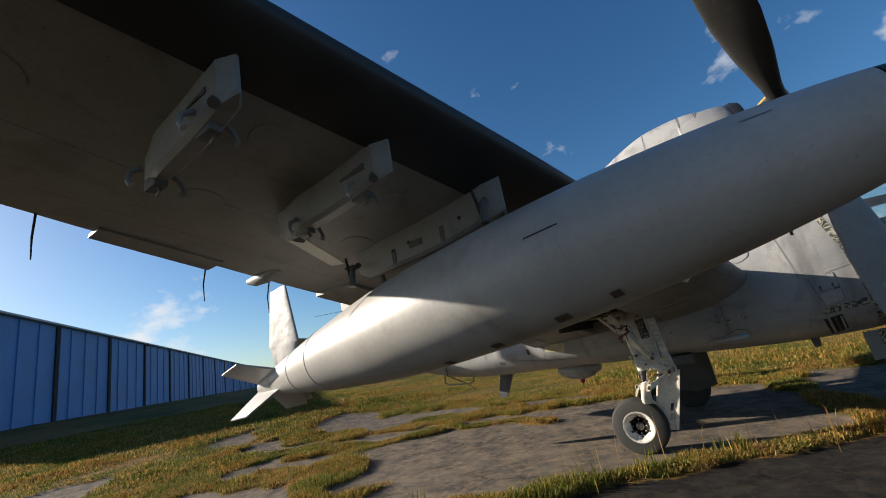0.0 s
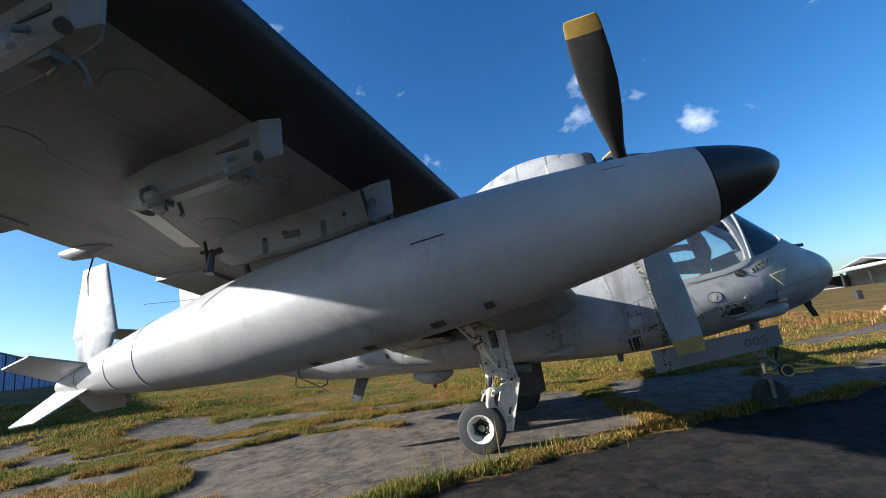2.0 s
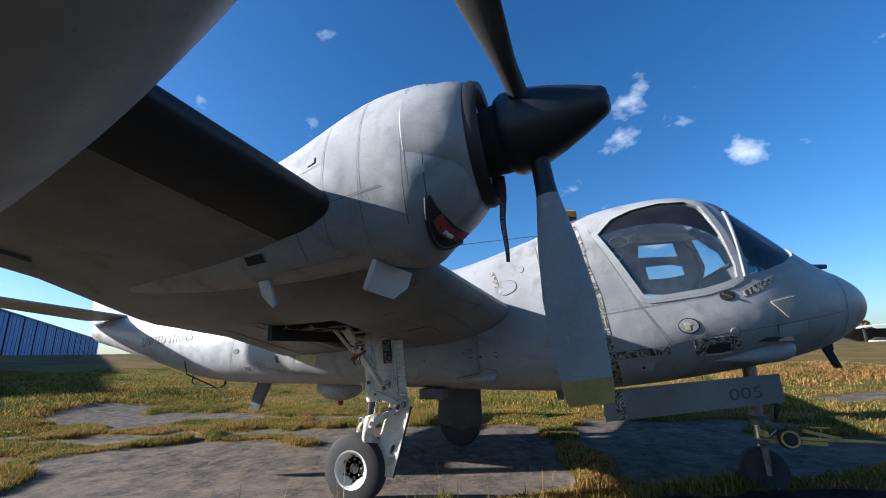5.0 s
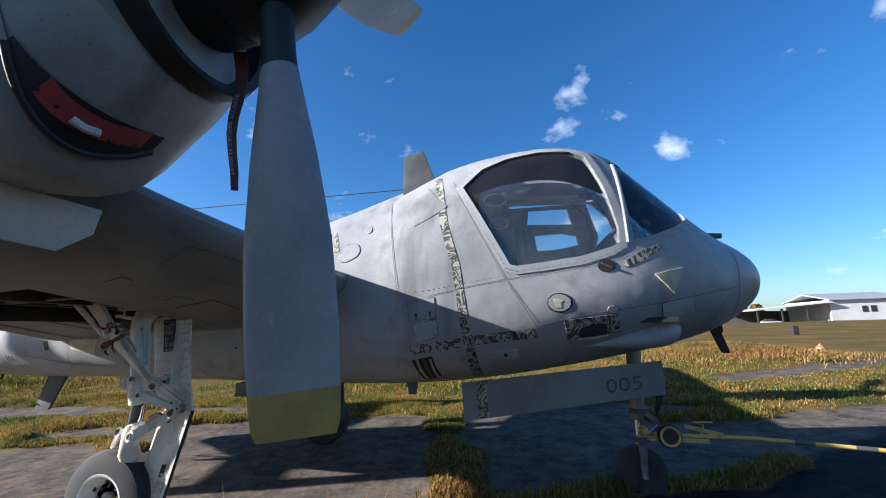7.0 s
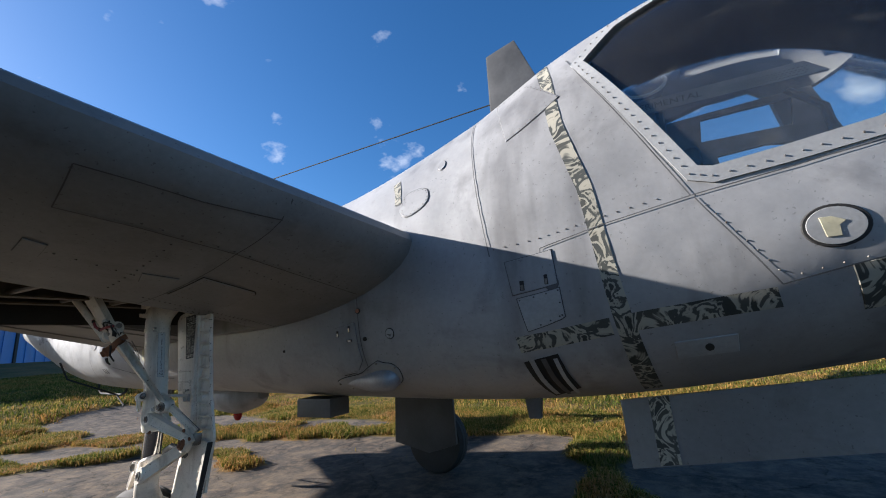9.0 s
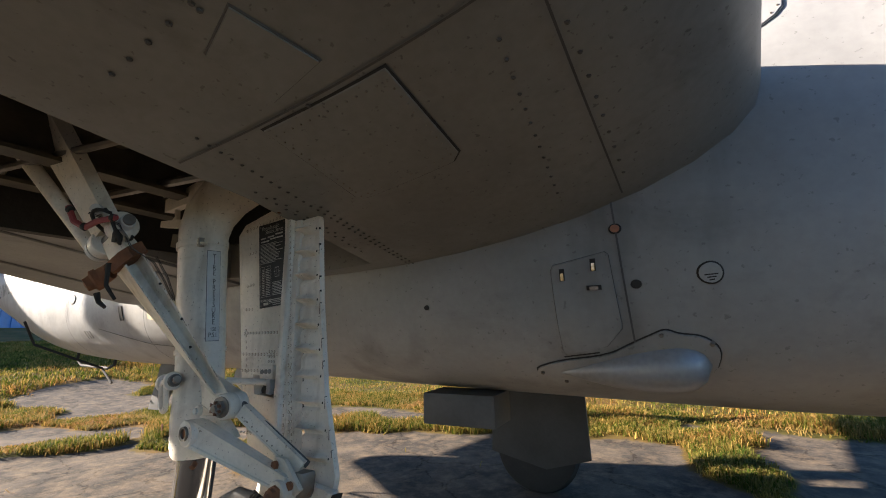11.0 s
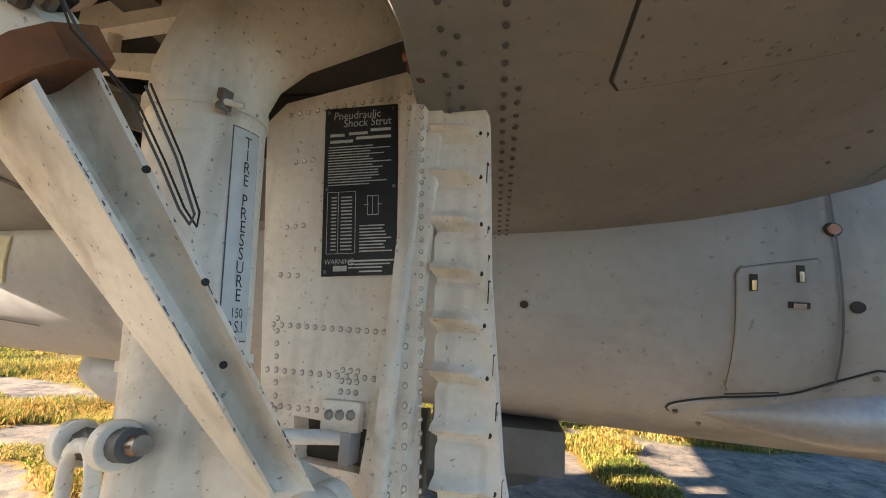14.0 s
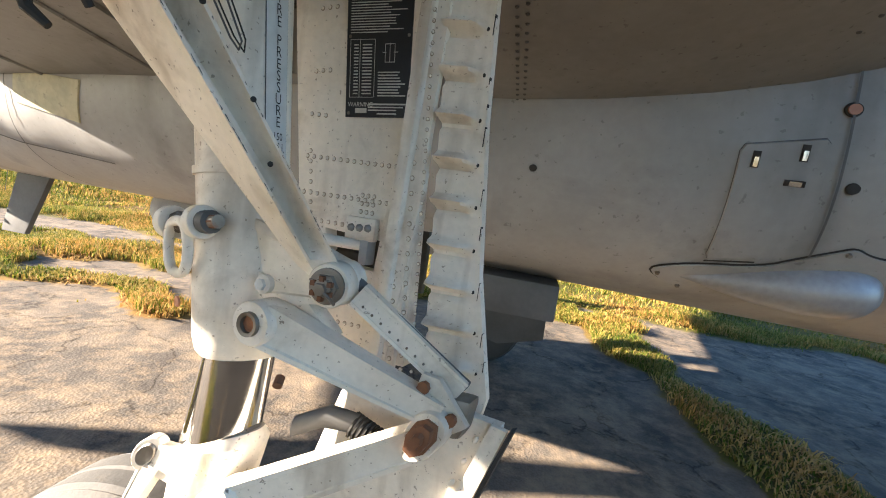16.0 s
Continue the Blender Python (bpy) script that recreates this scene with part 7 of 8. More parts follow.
    # thin wires, hose loops and the red hose at the joint
    for k, (o, r, m) in enumerate(((0.0, 0.0011, DULL), (0.005, 0.0009, DARK))):
        e = lambda q, u, w=0.0: R0.lerp(R1, q) + s * (u + o) + n * w
        part("wire", tube([J(0.03 + o, 0.04, 0.15), J(0.07 + o, 0.02, 0.09), J(0.068, 0.02 + o, 0.03), e(0.93, 0.012), e(0.8, 0.01), e(0.7, 0.012, 0.006), e(0.665 - 0.01 * k, 0.018, 0.01), e(0.68, 0.028, 0.012), e(0.8, 0.026), e(0.95, 0.03)], r, n=5), m, br)
    for k in range(3):
        part("hose_loop", tube([J(0.05, 0.02, 0.1) + (s * math.cos(a) * 0.035 + d * math.sin(a) * 0.045 + n * 0.02 * math.sin(a + k)) for a in (0.4 + k * 0.7 + 4.6 * i / 12 for i in range(13))], 0.0042, n=6), (DARK, STEEL, DARK)[k], br)
    part("grease_block", box((-0.01, -0.008, -0.014), (0.01, 0.008, 0.014), bevel=0.003, m=Matrix.Translation(J(0.06, 0.03, 0.07))), DARK, br)
    part("red_hose", tube([J(-0.035, 0.03, 0.2), J(-0.028, 0.042, 0.16), J(0.0, 0.046, 0.13), J(0.05, 0.046, 0.12), J(0.1, 0.035, 0.1)], 0.007, n=8), RED, br, "red hose")
    for c in ((-0.033, 0.034, 0.19), (0.0, 0.047, 0.131), (0.09, 0.037, 0.103)):
        part("hose_band", tube([J(c[0], c[1], c[2] + 0.004), J(c[0] + 0.006, c[1], c[2] - 0.004)], 0.0085, n=10), DARK, br)
    # torque links and the knee
    knee = Vector((0.335, -1.47, 0.695))
    up = part("torque_link", beam((0.1, -1.55, 0.805), knee + Vector((-0.005, 0, 0.014)), (0.027, 0.017), (0.024, 0.016), (0, 0, 1), None, 0.12, 10), WHITE, craft, "cream-painted upper torque link")
    part("link_eye", eye((0.098, -1.555, 0.806), out, 0.0285, 0.014, 0.022), WHITE, up)
    part("bushing", turned([(0.018, 0.0155), (0.025, 0.015), (0.024, 0.0105), (0.0, 0.01)], (0.098, -1.558, 0.806), out, n=22), STEEL, up, "worn steel bushing")
    part("bush_core", turned([(0.0, 0.011), (0.012, 0.011), (0.013, 0.001)], (0.098, -1.565, 0.806), out, n=6), RUST, up)
    part("grease_nipple", tube([(0.155, -1.58, 0.752), (0.16, -1.59, 0.745)], 0.006, n=8), RUST, up)
    lo = part("torque_link", beam((0.115, -1.54, 0.582), knee + Vector((0, 0, -0.012)), (0.028, 0.022), (0.022, 0.018), (0, 0, 1), None, 0.08, 10), WHITE, craft, "cream-painted lower torque link")
    part("link_eye", eye((0.11, -1.545, 0.58), out, 0.032, 0.015, 0.024), WHITE, lo)
    part("bushing", turned([(0.018, 0.017), (0.026, 0.016), (0.025, 0.011), (0, 0.01)], (0.11, -1.55, 0.58), out, n=20), STEEL, lo)
    part("knee_eye", eye(knee + Vector((-0.008, -0.006, -0.006)), out, 0.03, 0.014, 0.02), WHITE, lo)
    part("knee_bolt", turned([(0.018, 0.022), (0.024, 0.022), (0.025, 0.018), (0.034, 0.017), (0.035, 0.01), (0.043, 0.008), (0.044, 0.001)], knee + Vector((-0.008, -0.008, -0.006)), out, n=8), RUST, lo, "rusted knee bolt")
    part("knee_block", box((0.32, -1.46, 0.68), (0.37, -1.42, 0.73), bevel=0.01), STEEL, lo)
    side = part("guard_strut", beam((0.2, -1.5, 0.852), (0.345, -1.44, 0.735), (0.016, 0.016), (0.012, 0.012), (0, 0, 1), None, 0.1, 6), WHITE, craft, "folded cream strut with riveted edge")
    stuff("strut_rivets", rivet_line(line3((0.215, -1.51, 0.838), (0.32, -1.462, 0.752), 0.016), out, 0.002, 0.002), STEEL, side)
    part("strut_rod", tube([(0.19, -1.5, 0.868), (0.35, -1.43, 0.74)], 0.0085, n=10), DULL, side)
    part("knee_plate", plate([(0.3, -1.475, 0.762), (0.325, -1.47, 0.757), (0.375, -1.465, 0.7), (0.36, -1.465, 0.69), (0.29, -1.47, 0.73)], 0.012, bevel=0.003, normal=out), WHITE, side)
    part("plate_bolt", turned([(0, 0.009), (0.008, 0.009), (0.009, 0.002)], (0.308, -1.482, 0.745), out, n=8), RUST, side)
    part("plate_bolt", turned([(0, 0.009), (0.008, 0.009), (0.009, 0.002)], (0.352, -1.476, 0.708), out, n=8), RUST, side)
    part("brake_line", tube([(0.12, -1.47, 0.655), (0.16, -1.46, 0.672), (0.2, -1.45, 0.668), (0.29, -1.44, 0.642)], [0.014, 0.014, 0.012, 0.011], n=12), DULL, craft)
    part("line_spring", tube([(0.2 + 0.0011 * i, -1.45 + 0.0001 * i + 0.0125 * math.sin(i * 0.9), 0.667 - 0.0003 * i + 0.0125 * math.cos(i * 0.9)) for i in range(70)], 0.003, n=5), DARK, craft)
    # arm and actuator into the wheel well
    rod = part("retraction_rod", tube([(0.196, -1.44, 1.375), (0.15, -1.5, 1.47), (0.085, -1.58, 1.61)], [0.0155, 0.0175, 0.0175], n=16), CHROME, craft, "polished retraction rod with a rusty end")
    part("rod_end", turned([(-0.045, 0.013), (-0.03, 0.02), (-0.022, 0.0195), (-0.02, 0.012), (0.0, 0.016), (0.02, 0.019), (0.028, 0.012), (0.035, 0.004)], (0.2, -1.435, 1.355), (0.1, 0.2, -1), n=12), RUST, rod)
    part("rod_fork", box((-0.006, -0.012, -0.035), (0.006, 0.012, 0.05), bevel=0.003, m=Matrix.Translation((0.216, -1.435, 1.36))), STEEL, rod)
    part("fork_bolt", tube([(0.18, -1.44, 1.35), (0.236, -1.43, 1.352)], 0.007, n=8), COPPER, rod)
    tr = part("trunnion_arm", beam((-0.03, -1.47, 1.43), (-0.36, -1.43, 1.415), (0.03, 0.02), (0.016, 0.014), (0, 0, 1), None, 0.2, 8), WHITE, craft, "cream trunnion arm with a cut-out web")
    part("arm_web", tube([(-0.28, -1.435, 1.42), (-0.3, -1.435, 1.395), (-0.295, -1.435, 1.37), (-0.32, -1.435, 1.355)], 0.009, n=8), WHITE, tr)
    part("lower_arm", beam((-0.1, -1.46, 1.325), (-0.38, -1.43, 1.36), (0.015, 0.01), (0.014, 0.012), (0, 0, 1), None, 0.1, 6), WHITE, tr)
    part("bay_hoop", tube([(-0.5, -1.38, 1.5), (-0.3, -1.44, 1.545), (-0.12, -1.48, 1.57), (0.06, -1.5, 1.6)], [0.03, 0.03, 0.03, 0.02], n=4), WHITE, tr, "beige curved frame in the wheel well")
    part("bay_bracket", beam((-0.1, -1.42, 1.26), (-0.36, -1.4, 1.31), (0.03, 0.02), (0.012, 0.012), (0, 0, 1), None, 0.1, 6), BAYSHADE, tr)


def build_gear_door():
    D = -1.35
    n = (0, -1, 0)
    # main panel with the slot cut through it
    outline = [(-0.09, 1.30), (-0.06, 1.33), (0.155, 1.38), (0.165, 1.378), (0.2, 0.72), (0.02, 0.72), (-0.03, 0.9)]
    slot = [(0.02, 0.915), (0.175, 0.905), (0.18, 0.855), (0.03, 0.865)]
    me = carve(prism_y(outline, D, D + 0.03), ("DIFFERENCE", prism_y(slot, D - 0.1, D + 0.1)))
    door = part("gear_door", from_mesh(me), WHITE, craft, "cream riveted landing-gear door with a placard")
    # the slot's inner shade is put into the brown of backing and rail
    part("slot_backing", box((0.0, D + 0.05, 0.83), (0.19, D + 0.06, 0.93)), BAYSHADE, door)
    part("slot_rail", tube([(0.01, D + 0.035, 0.872), (0.18, D + 0.035, 0.866)], 0.012, n=10), BAYSHADE, door)
    part("slot_rod", tube([(0.02, -1.43, 0.905), (0.1, D - 0.004, 0.897)], 0.0085, n=12), WHITE, door)
    bm = box((0.07, D - 0.016, 0.905), (0.125, D - 0.002, 0.94), bevel=0.004)
    part("hinge_bracket", bm, WHITE, door)
    stuff("bracket_bolts", rivet_line([(0.082, D - 0.016, 0.923), (0.0975, D - 0.016, 0.924), (0.113, D - 0.016, 0.925)], n, 0.0065, 0.006), STEEL, door)
    part("hinge_fork", box((0.1, D - 0.016, 0.868), (0.116, D + 0.01, 0.908), bevel=0.005), FRAME, door)
    # flanged post: two vertical angle strips and a folded cover
    def tilt(z):
        return 0.163 + 0.085 * (1.35 - z)
    def vstrip(x0, x1, z0, z1, y, th, name, bev=0.004):
        bm = plate([(tilt(z0) + x0, y, z0), (tilt(z0) + x1, y, z0), (tilt(z1) + x1, y, z1), (tilt(z1) + x0, y, z1)], th, bevel=bev, normal=n)
        return part(name, bm, WHITE, door)
    vstrip(-0.03, 0.006, 1.345, 1.02, D - 0.006, 0.008, "door_flange")
    vstrip(-0.045, 0.012, 1.02, 0.5, D - 0.008, 0.012, "door_flange")
    vstrip(0.006, 0.026, 1.382, 0.5, D - 0.014, 0.03, "door_post", 0.007)
    vstrip(0.02, 0.045, 1.36, 0.5, D - 0.004, 0.014, "door_edge")
    bm, dirt = bmesh.new(), bmesh.new()

    def row(pts, r=0.0029, h=0.0038):
        rivet_line(pts, n, r, h, bm)
        grime_line(pts, n, r * 1.35, dirt)

    row([Vector((tilt(p.z) - 0.012, D - 0.0145 if p.z < 1.02 else D - 0.0105, p.z)) for p in line3((0, 0, 1.34), (0, 0, 0.72), 0.0225)], 0.0031)
    row([Vector((tilt(p.z) + 0.016, D - 0.029, p.z)) for p in line3((0, 0, 1.34), (0, 0, 0.55), 0.0145)], 0.0024, 0.003)
    row([Vector((tilt(p.z) - 0.034, D - 0.0145, p.z)) for p in line3((0, 0, 1.0), (0, 0, 0.6), 0.0225)], 0.0031)
    for z in (1.248, 1.156, 1.092, 1.028, 0.972, 0.93, 0.775, 0.72):
        pts = line3((-0.03, D, z - 0.006), (tilt(z) - 0.05, D, z - 0.006 + 0.02 * (z > 1.1)), 0.0135)
        row([p for p in pts if not (z > 1.06 and 0.0 < p.x < 0.16)])
    row(line3((-0.05, D, 1.312), (0.145, D, 1.342), 0.0155))
    row(line3((-0.025, D, 1.03), (-0.01, D, 0.92), 0.0155))
    for k in range(3):
        row([Vector((0.085 + 0.011 * k, D, 0.948 + 0.0125 * i)) for i in range(3)])
    stuff("door_rivets", bm, WHITE, door)
    stuff("rivet_grime", dirt, GRIME, door)
    # ribbed outer strip with pressed beads
    def edge(z):
        return lerp_table([(0.2, 0.16), (0.5, 0.135), (0.88, 0.075), (1.1, 0.066), (1.3, 0.07), (1.37, 0.062), (1.392, 0.045)], z)[0]
    rows = []
    bm = bmesh.new()
    zs = [1.392 - 0.892 * i / 179 for i in range(180)]
    beads = [1.288, 1.228, 1.166, 1.104, 1.042, 0.982, 0.92, 0.86, 0.8, 0.74, 0.68, 0.62]
    for z in zs:
        row = []
        for k in range(9):
            u = k / 8
            x = tilt(z) + 0.024 + (edge(z) + 0.012) * u
            h = sum(math.exp(-((z - b) / 0.0065) ** 2) - 0.55 * math.exp(-((z - b + 0.014) / 0.006) ** 2) for b in beads) * 0.02 * max(0, min(1, 6 * (0.8 - u)))
            row.append((x, D - 0.004 - h, z))
        rows.append(row)
    front = [[bm.verts.new(p) for p in r] for r in rows]
    back = [[bm.verts.new((x, D + 0.012, z)) for x, y, z in (r[0], r[-1])] for r in rows]
    for i in range(len(rows) - 1):
        for k in range(8):
            bm.faces.new((front[i][k], front[i + 1][k], front[i + 1][k + 1], front[i][k + 1]))
        bm.faces.new((front[i][8], front[i + 1][8], back[i + 1][1], back[i][1]))
        bm.faces.new((back[i][0], back[i][1], back[i + 1][1], back[i + 1][0]))
        bm.faces.new((front[i + 1][0], front[i][0], back[i][0], back[i + 1][0]))
    part("ribbed_strip", bm, WHITE, door, "cream strip with pressed stiffening beads")
    stuff("strip_holes", rivet_line([(tilt(b) + 0.036 + edge(b) * 0.84, D - 0.004, b - 0.004) for b in beads], n, 0.0034, 0.0012), DARK, door)
    bm = bmesh.new()
    rng = random.Random(4)
    z = 1.33
    while z > 0.6:
        ln = rng.uniform(0.004, 0.03)
        x = tilt(z) + 0.036 + edge(z)
        box((x - rng.uniform(0.0006, 0.0014), D - 0.0046, z - ln), (x + 0.0003, D + 0.002, z), bm)
        z -= ln + rng.uniform(0.01, 0.07)
    stuff("chipped_edge", bm, DARK, door)
    # lower panel by the tyre
    lowp = part("lower_door", plate([(0.12, D - 0.02, 0.68), (0.2, D - 0.03, 0.7), (0.41, D - 0.045, 0.69), (0.425, D - 0.045, 0.66), (0.43, D - 0.03, 0.2), (0.32, D - 0.02, 0.2), (0.14, D - 0.01, 0.3)], 0.022, bevel=0.006, normal=n), WHITE, craft, "cream lower gear door panel")
    part("edge_flange", plate([(0.395, D - 0.06, 0.692), (0.425, D - 0.06, 0.688), (0.432, D - 0.045, 0.2), (0.405, D - 0.045, 0.2)], 0.012, bevel=0.003, normal=n), WHITE, lowp)
    part("edge_rubber", plate([(0.427, D - 0.062, 0.69), (0.433, D - 0.055, 0.69), (0.438, D - 0.045, 0.2), (0.432, D - 0.045, 0.2)], 0.02, normal=n), DARK, lowp)
    stuff("panel_rivets", rivet_line(line3((0.385, D - 0.06, 0.67), (0.393, D - 0.047, 0.23), 0.028), n, 0.005, 0.004), WHITE, lowp)
    part("label_plate", plate([(0.33, D - 0.047, 0.34), (0.4, D - 0.047, 0.34), (0.4, D - 0.045, 0.28), (0.33, D - 0.045, 0.28)], 0.006, normal=n), YTAPE, lowp)
    part("dark_label", plate([(0.33, D - 0.05, 0.42), (0.365, D - 0.05, 0.42), (0.365, D - 0.048, 0.36), (0.33, D - 0.048, 0.36)], 0.006, normal=n), DARK, lowp)
    # data placard
    ax = Vector((0.117, 0, 0.008))
    dz = Vector((0.026, 0, -0.232))
    o = Vector((0.013, D - 0.004, 1.318))
    def at(u, v, k=0.0):
        return o + ax * u + dz * v + Vector((0, -k, 0))
    pl = part("placard", plate([at(0, 0), at(1, 0), at(1, 1), at(0, 1)], 0.003, normal=n), PLAC, door, "black data placard with white print")
    bm = bmesh.new()
    def bar(u0, u1, v, h):
        f = [bm.verts.new(at(*q, 0.0024)) for q in ((u0, v), (u1, v), (u1, v + h), (u0, v + h))]
        bm.faces.new(f)
    rng = random.Random(8)
    for u0, u1, v in ((0.08, 0.28, 0.165), (0.34, 0.6, 0.16), (0.64, 0.92, 0.145), (0.08, 0.4, 0.205), (0.44, 0.92, 0.19)):
        bar(u0, u1, v, 0.018)
    v = 0.245
    while v < 0.49:
        bar(0.06, rng.uniform(0.6, 0.92), v, 0.006)
        v += 0.0165
    v = 0.55
    while v < 0.86:
        bar(0.12, 0.19, v, 0.008)
        bar(0.25, 0.4, v, 0.008)
        v += 0.02
    for q in ((0.06, 0.44, 0.52, 0.003), (0.06, 0.44, 0.875, 0.003)):
        bar(*q)
    for u in (0.06, 0.21, 0.44):
        bar(u, u + 0.008, 0.52, 0.355)
    for k in range(9):
        bar(0.5, rng.uniform(0.8, 0.93), 0.72 + 0.018 * k, 0.007)
    for u0, u1, v0, h in ((0.6, 0.75, 0.55, 0.004), (0.6, 0.75, 0.66, 0.004), (0.56, 0.62, 0.6, 0.004), (0.73, 0.8, 0.6, 0.004)):
        bar(u0, u1, v0, h)
    for u in (0.6, 0.67, 0.745):
        bar(u, u + 0.008, 0.55, 0.11)
    bar(0.36, 0.95, 0.915, 0.01)
    bar(0.36, 0.9, 0.935, 0.008)
    bar(0.36, 0.8, 0.953, 0.008)
    bar(0.5, 0.8, 0.975, 0.008)
    bar(0.16, 0.34, 0.945, 0.03)
    def word(body, size, u, v):
        g = from_mesh(text_mesh(body, size))
        me = bpy.data.meshes.new("w")
        for w in g.verts:
            w.co = at(u, v, 0.0025) + ax.normalized() * w.co.x + Vector((-0.02, 0, 1)).normalized() * w.co.y
        g.to_mesh(me)
        g.free()
        bm.from_mesh(me)
    word("Pneudraulic", 0.0165, 0.12, 0.075)
    word("Shock Strut", 0.0165, 0.26, 0.125)
    word("WARNING", 0.0095, 0.04, 0.935)
    part("print", bm, INK, pl)
    stuff("placard_screws", rivet_line([at(u, v, 0.001) for u in (0.05, 0.95) for v in (0.025, 0.5, 0.975)], n, 0.003, 0.002), STEEL, pl)


def onto_leg(p):
    """The gear's drawing, set to its true size; the fork reaches down to the axle."""
    dx, dy, dz = p.x - 0.1, p.y + 1.4, p.z - 1.05
    low = max(0.0, min(1.0, (0.7 - p.z) / 0.46))
    z = 1.137 + 0.962 * dz if p.z > 0.7 else 0.8 - (0.7 - p.z) * 1.26
    return (0.145 + 0.828 * dx + 0.24 * dy - 0.2 * low, -1.301 + 0.75 * dy, z)


placed(build_main_gear, onto_leg)
placed(build_gear_door, onto_leg)
build_wheel(-0.17, -1.28, 0.235, 0.305, 0.1, -1)


# the shade beyond the belly is put into this near-black door colour
DOORSHADE = surface("door_shade_grey", (0.06, 0.06, 0.058), (0.035, 0.035, 0.034), 0.6, 0, 4, 60, 0.001)


def build_port_gear():
    build_wheel(0.14, 1.25, 0.235, 0.305, 0.1, 1)
    part("shock_strut", tube([(0.1, 1.3, 1.5), (-0.02, 1.42, 1.29), (0.02, 1.42, 0.75), (0.06, 1.4, 0.5), (0.06, 1.24, 0.24)], [0.09, 0.09, 0.1, 0.07, 0.05], n=24), WHITE, craft, "cream-painted shock strut leg")
    part("gear_door", plate([(-0.02, 0.82, 1.2), (0.56, 0.82, 1.2), (0.58, 0.82, 0.3), (0.3, 0.82, 0.22), (-0.06, 0.82, 0.3)], 0.03, bevel=0.006), DOORSHADE, craft, "landing-gear door beyond the belly, its shade put into the colour")


build_port_gear()


def build_nose_gear():
    st = part("nose_strut", tube([(3.46, 0, 1.2), (3.44, 0, 0.8), (3.43, 0, 0.55)], [0.06, 0.06, 0.055], n=20), STEEL, craft, "worn grey nose gear strut")
    part("nose_piston", tube([(3.43, 0, 0.56), (3.42, 0, 0.36)], 0.035, n=20), CHROME, st)
    for z in (0.84, 0.62, 0.4):
        part("strut_band", tube([(3.434, 0, z + 0.02), (3.434, 0, z - 0.02)], 0.072, n=20), DULL, st)
    part("fork_leg", beam((3.42, -0.09, 0.4), (3.41, -0.1, 0.12), (0.03, 0.022), (0.018, 0.015), (1, 0, 0)), STEEL, st)
    part("torque_link", beam((3.47, -0.03, 0.62), (3.58, -0.03, 0.52), (0.02, 0.016), (0.02, 0.02), (0, 0, 1)), STEEL, st)
    part("torque_link", beam((3.47, -0.03, 0.4), (3.58, -0.03, 0.5), (0.02, 0.016), (0.02, 0.02), (0, 0, 1)), STEEL, st)
    part("strut_lug", turned([(-0.05, 0.03), (0.05, 0.035), (0.07, 0.02)], (3.44, -0.06, 0.48), (0, -1, 0), n=14), TOWY, st)
    for k in range(3):
        part("hose", tube([(3.5, -0.04, 0.82 - 0.03 * k), (3.58 + 0.02 * k, -0.08, 0.74), (3.56, -0.06, 0.62 - 0.02 * k)], 0.008, n=6), DARK, st)
    part("nose_tyre", turned([(-0.07, 0.1), (-0.07, 0.16), (-0.05, 0.2), (0, 0.205), (0.05, 0.2), (0.07, 0.16), (0.07, 0.1)], (3.4, 0.0, 0.145), (0, 1, 0), n=40), TYRE, craft, "small dark nose wheel tyre")
    part("nose_rim", turned([(0.02, 0.02), (0.03, 0.09), (0.066, 0.1), (0.06, 0.11)], (3.4, 0.0, 0.145), (0, -1, 0), n=32), RIM, craft)
    d = part("nose_gear_door", plate([(2.11, -0.4, 0.84), (2.12, -0.4, 0.545), (3.65, -0.4, 0.745), (3.65, -0.4, 0.99)], 0.02, bevel=0.004), UNDER, craft, "long grey nose gear door with a stencilled number")
    bm = from_mesh(text_mesh("005", 0.17))
    for v in bm.verts:
        v.co = Vector((3.22 + v.co.x * 1.1, -0.4125, 0.755 + v.co.y * 0.85 + 0.115 * v.co.x * 1.1))
    part("stencil", bm, STENCIL, d, "faint dark stencilled number")
    part("masking_tape", plate([(2.23, -0.412, 0.85), (2.235, -0.412, 0.565), (2.32, -0.412, 0.577), (2.315, -0.412, 0.86)], 0.004), TAPE, d)


placed(build_nose_gear, lambda p: (p.x + (0.1 if p.y > -0.38 else 0.0), p.y, p.z if p.y < -0.38 or p.z > 0.9 else p.z - 0.06))


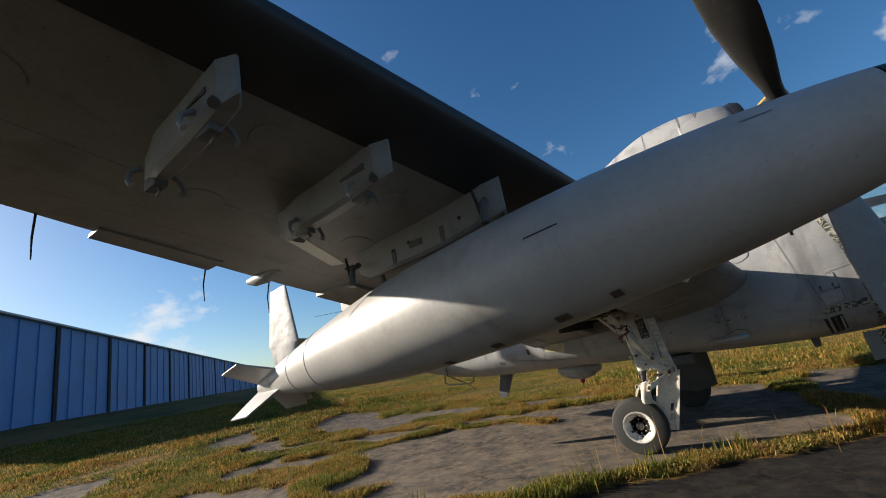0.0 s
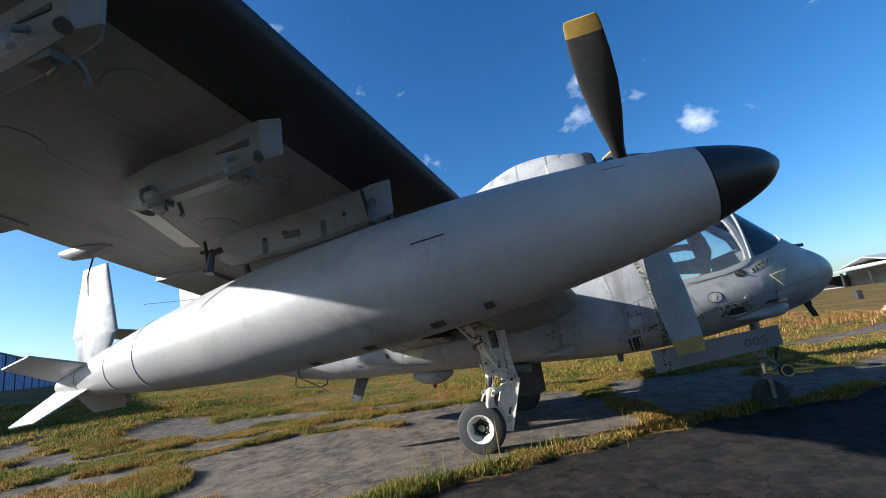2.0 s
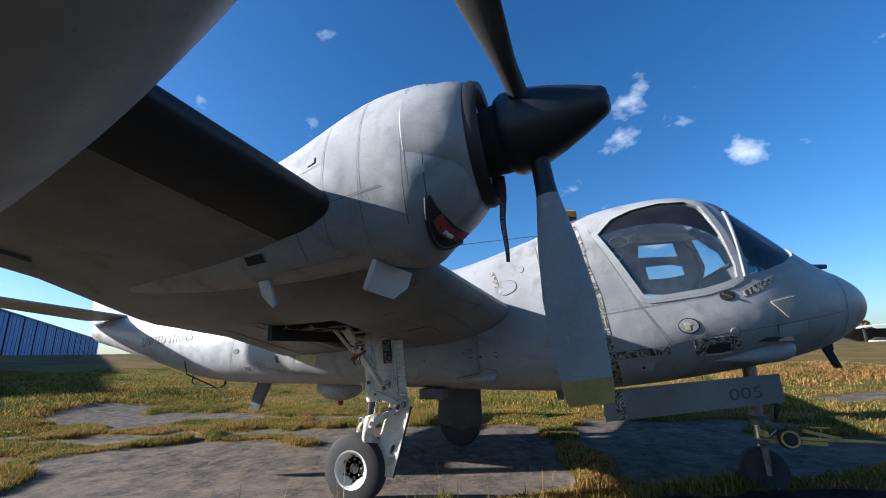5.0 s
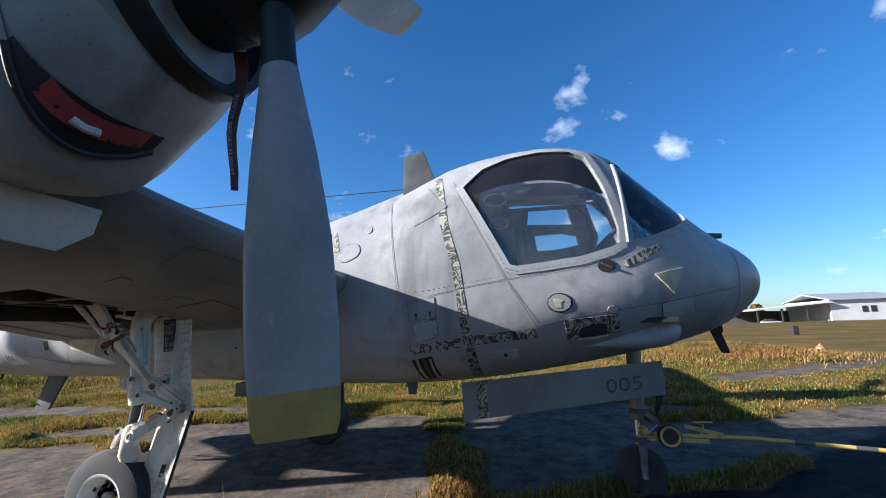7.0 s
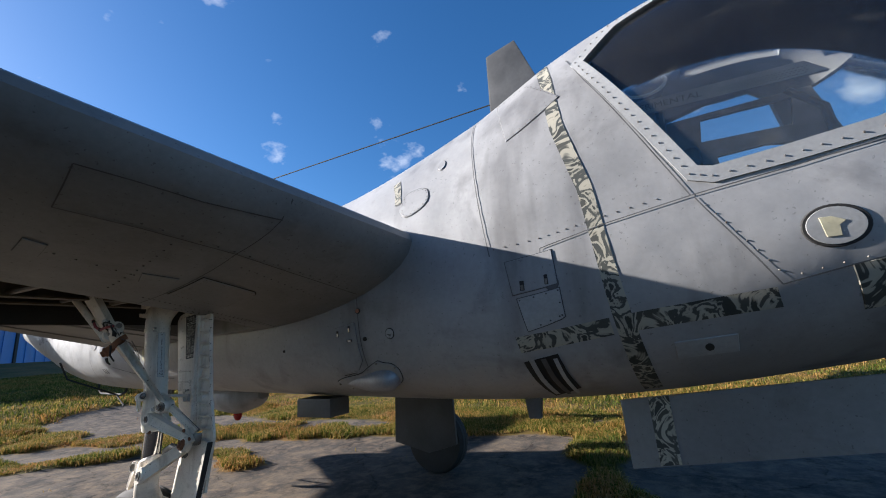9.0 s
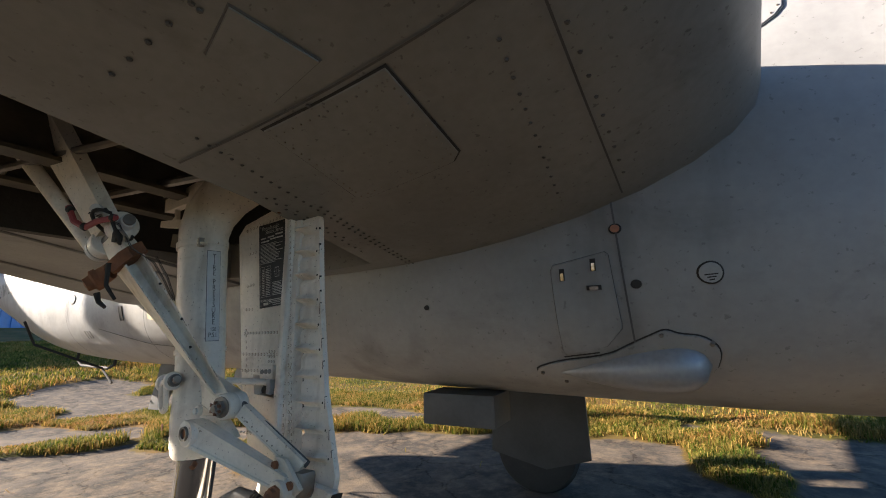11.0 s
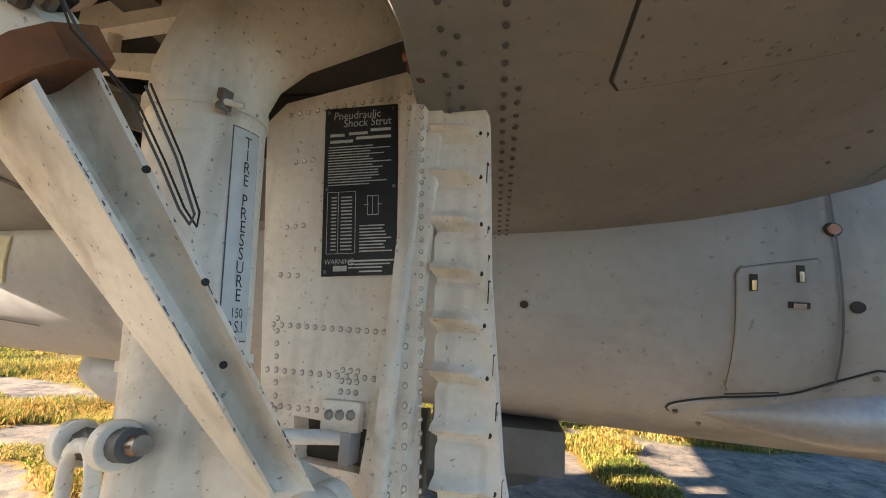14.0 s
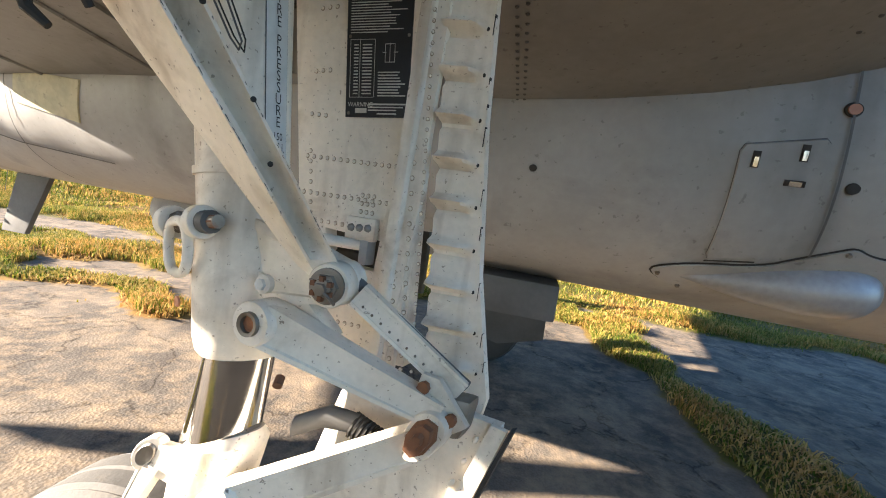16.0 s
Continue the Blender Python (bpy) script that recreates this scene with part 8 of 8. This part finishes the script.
def build_tow_bar():
    bar = thing("tow_bar", "chipped yellow tow bar lying at the nose wheel", "tow bar", (3.76, -0.08, GROUND))
    o = Vector(bar.location)
    pt = lambda x, y, z: Vector((x + 0.1, y + 0.075, 0.85 * z - 0.035)) - o
    part("bar_tube", tube([pt(3.52, -0.15, 0.5), pt(4.2, -0.25, 0.5), pt(6.4, -0.6, 0.36)], 0.015, n=14), TOWY, bar, "peeling yellow tube")
    w = part("bar_wheel", turned([(-0.03, 0.05), (-0.03, 0.082), (0, 0.092), (0.03, 0.082), (0.03, 0.05)], pt(3.62, -0.2, 0.5), (0, 1, 0), n=36), TYRE, bar)
    part("wheel_disc", turned([(0.01, 0.012), (0.02, 0.05), (0.033, 0.062), (0.036, 0.076), (0.025, 0.08)], pt(3.62, -0.2, 0.5), (0, -1, 0), n=32), TOWY, w, "yellow wheel disc")
    part("wheel_cap", turned([(0.0, 0.014), (0.036, 0.012), (0.04, 0.002)], pt(3.62, -0.2, 0.5), (0, -1, 0), n=12), DARK, w)
    part("jaw_arm", beam(pt(3.4, -0.12, 0.46), pt(3.9, -0.22, 0.46), (0.014, 0.014), (0.012, 0.012), (0, 0, 1)), TOWY, bar)
    part("jaw_arm", beam(pt(3.75, -0.17, 0.58), pt(4.0, -0.24, 0.52), (0.012, 0.012), (0.012, 0.012), (0, 0, 1)), TOWY, bar)
    part("crank", tube([pt(3.86, -0.2, 0.52), pt(3.88, -0.2, 0.6), pt(3.8, -0.2, 0.62), pt(3.95, -0.2, 0.62)], 0.007, n=8), TOWY, bar)
    for x in (4.45, 4.8, 5.3, 5.6):
        part("bare_patch", tube([pt(x, -0.25 - 0.159 * (x - 4.2), 0.5 - 0.0636 * (x - 4.2)), pt(x + 0.12, -0.269 - 0.159 * (x - 4.2), 0.4924 - 0.0636 * (x - 4.2))], 0.0162, n=14), DULL, bar)
    part("rest_leg", tube([pt(6.3, -0.585, 0.38), pt(6.35, -0.6, GROUND)], 0.02, n=8), TOWY, bar)


build_tow_bar()
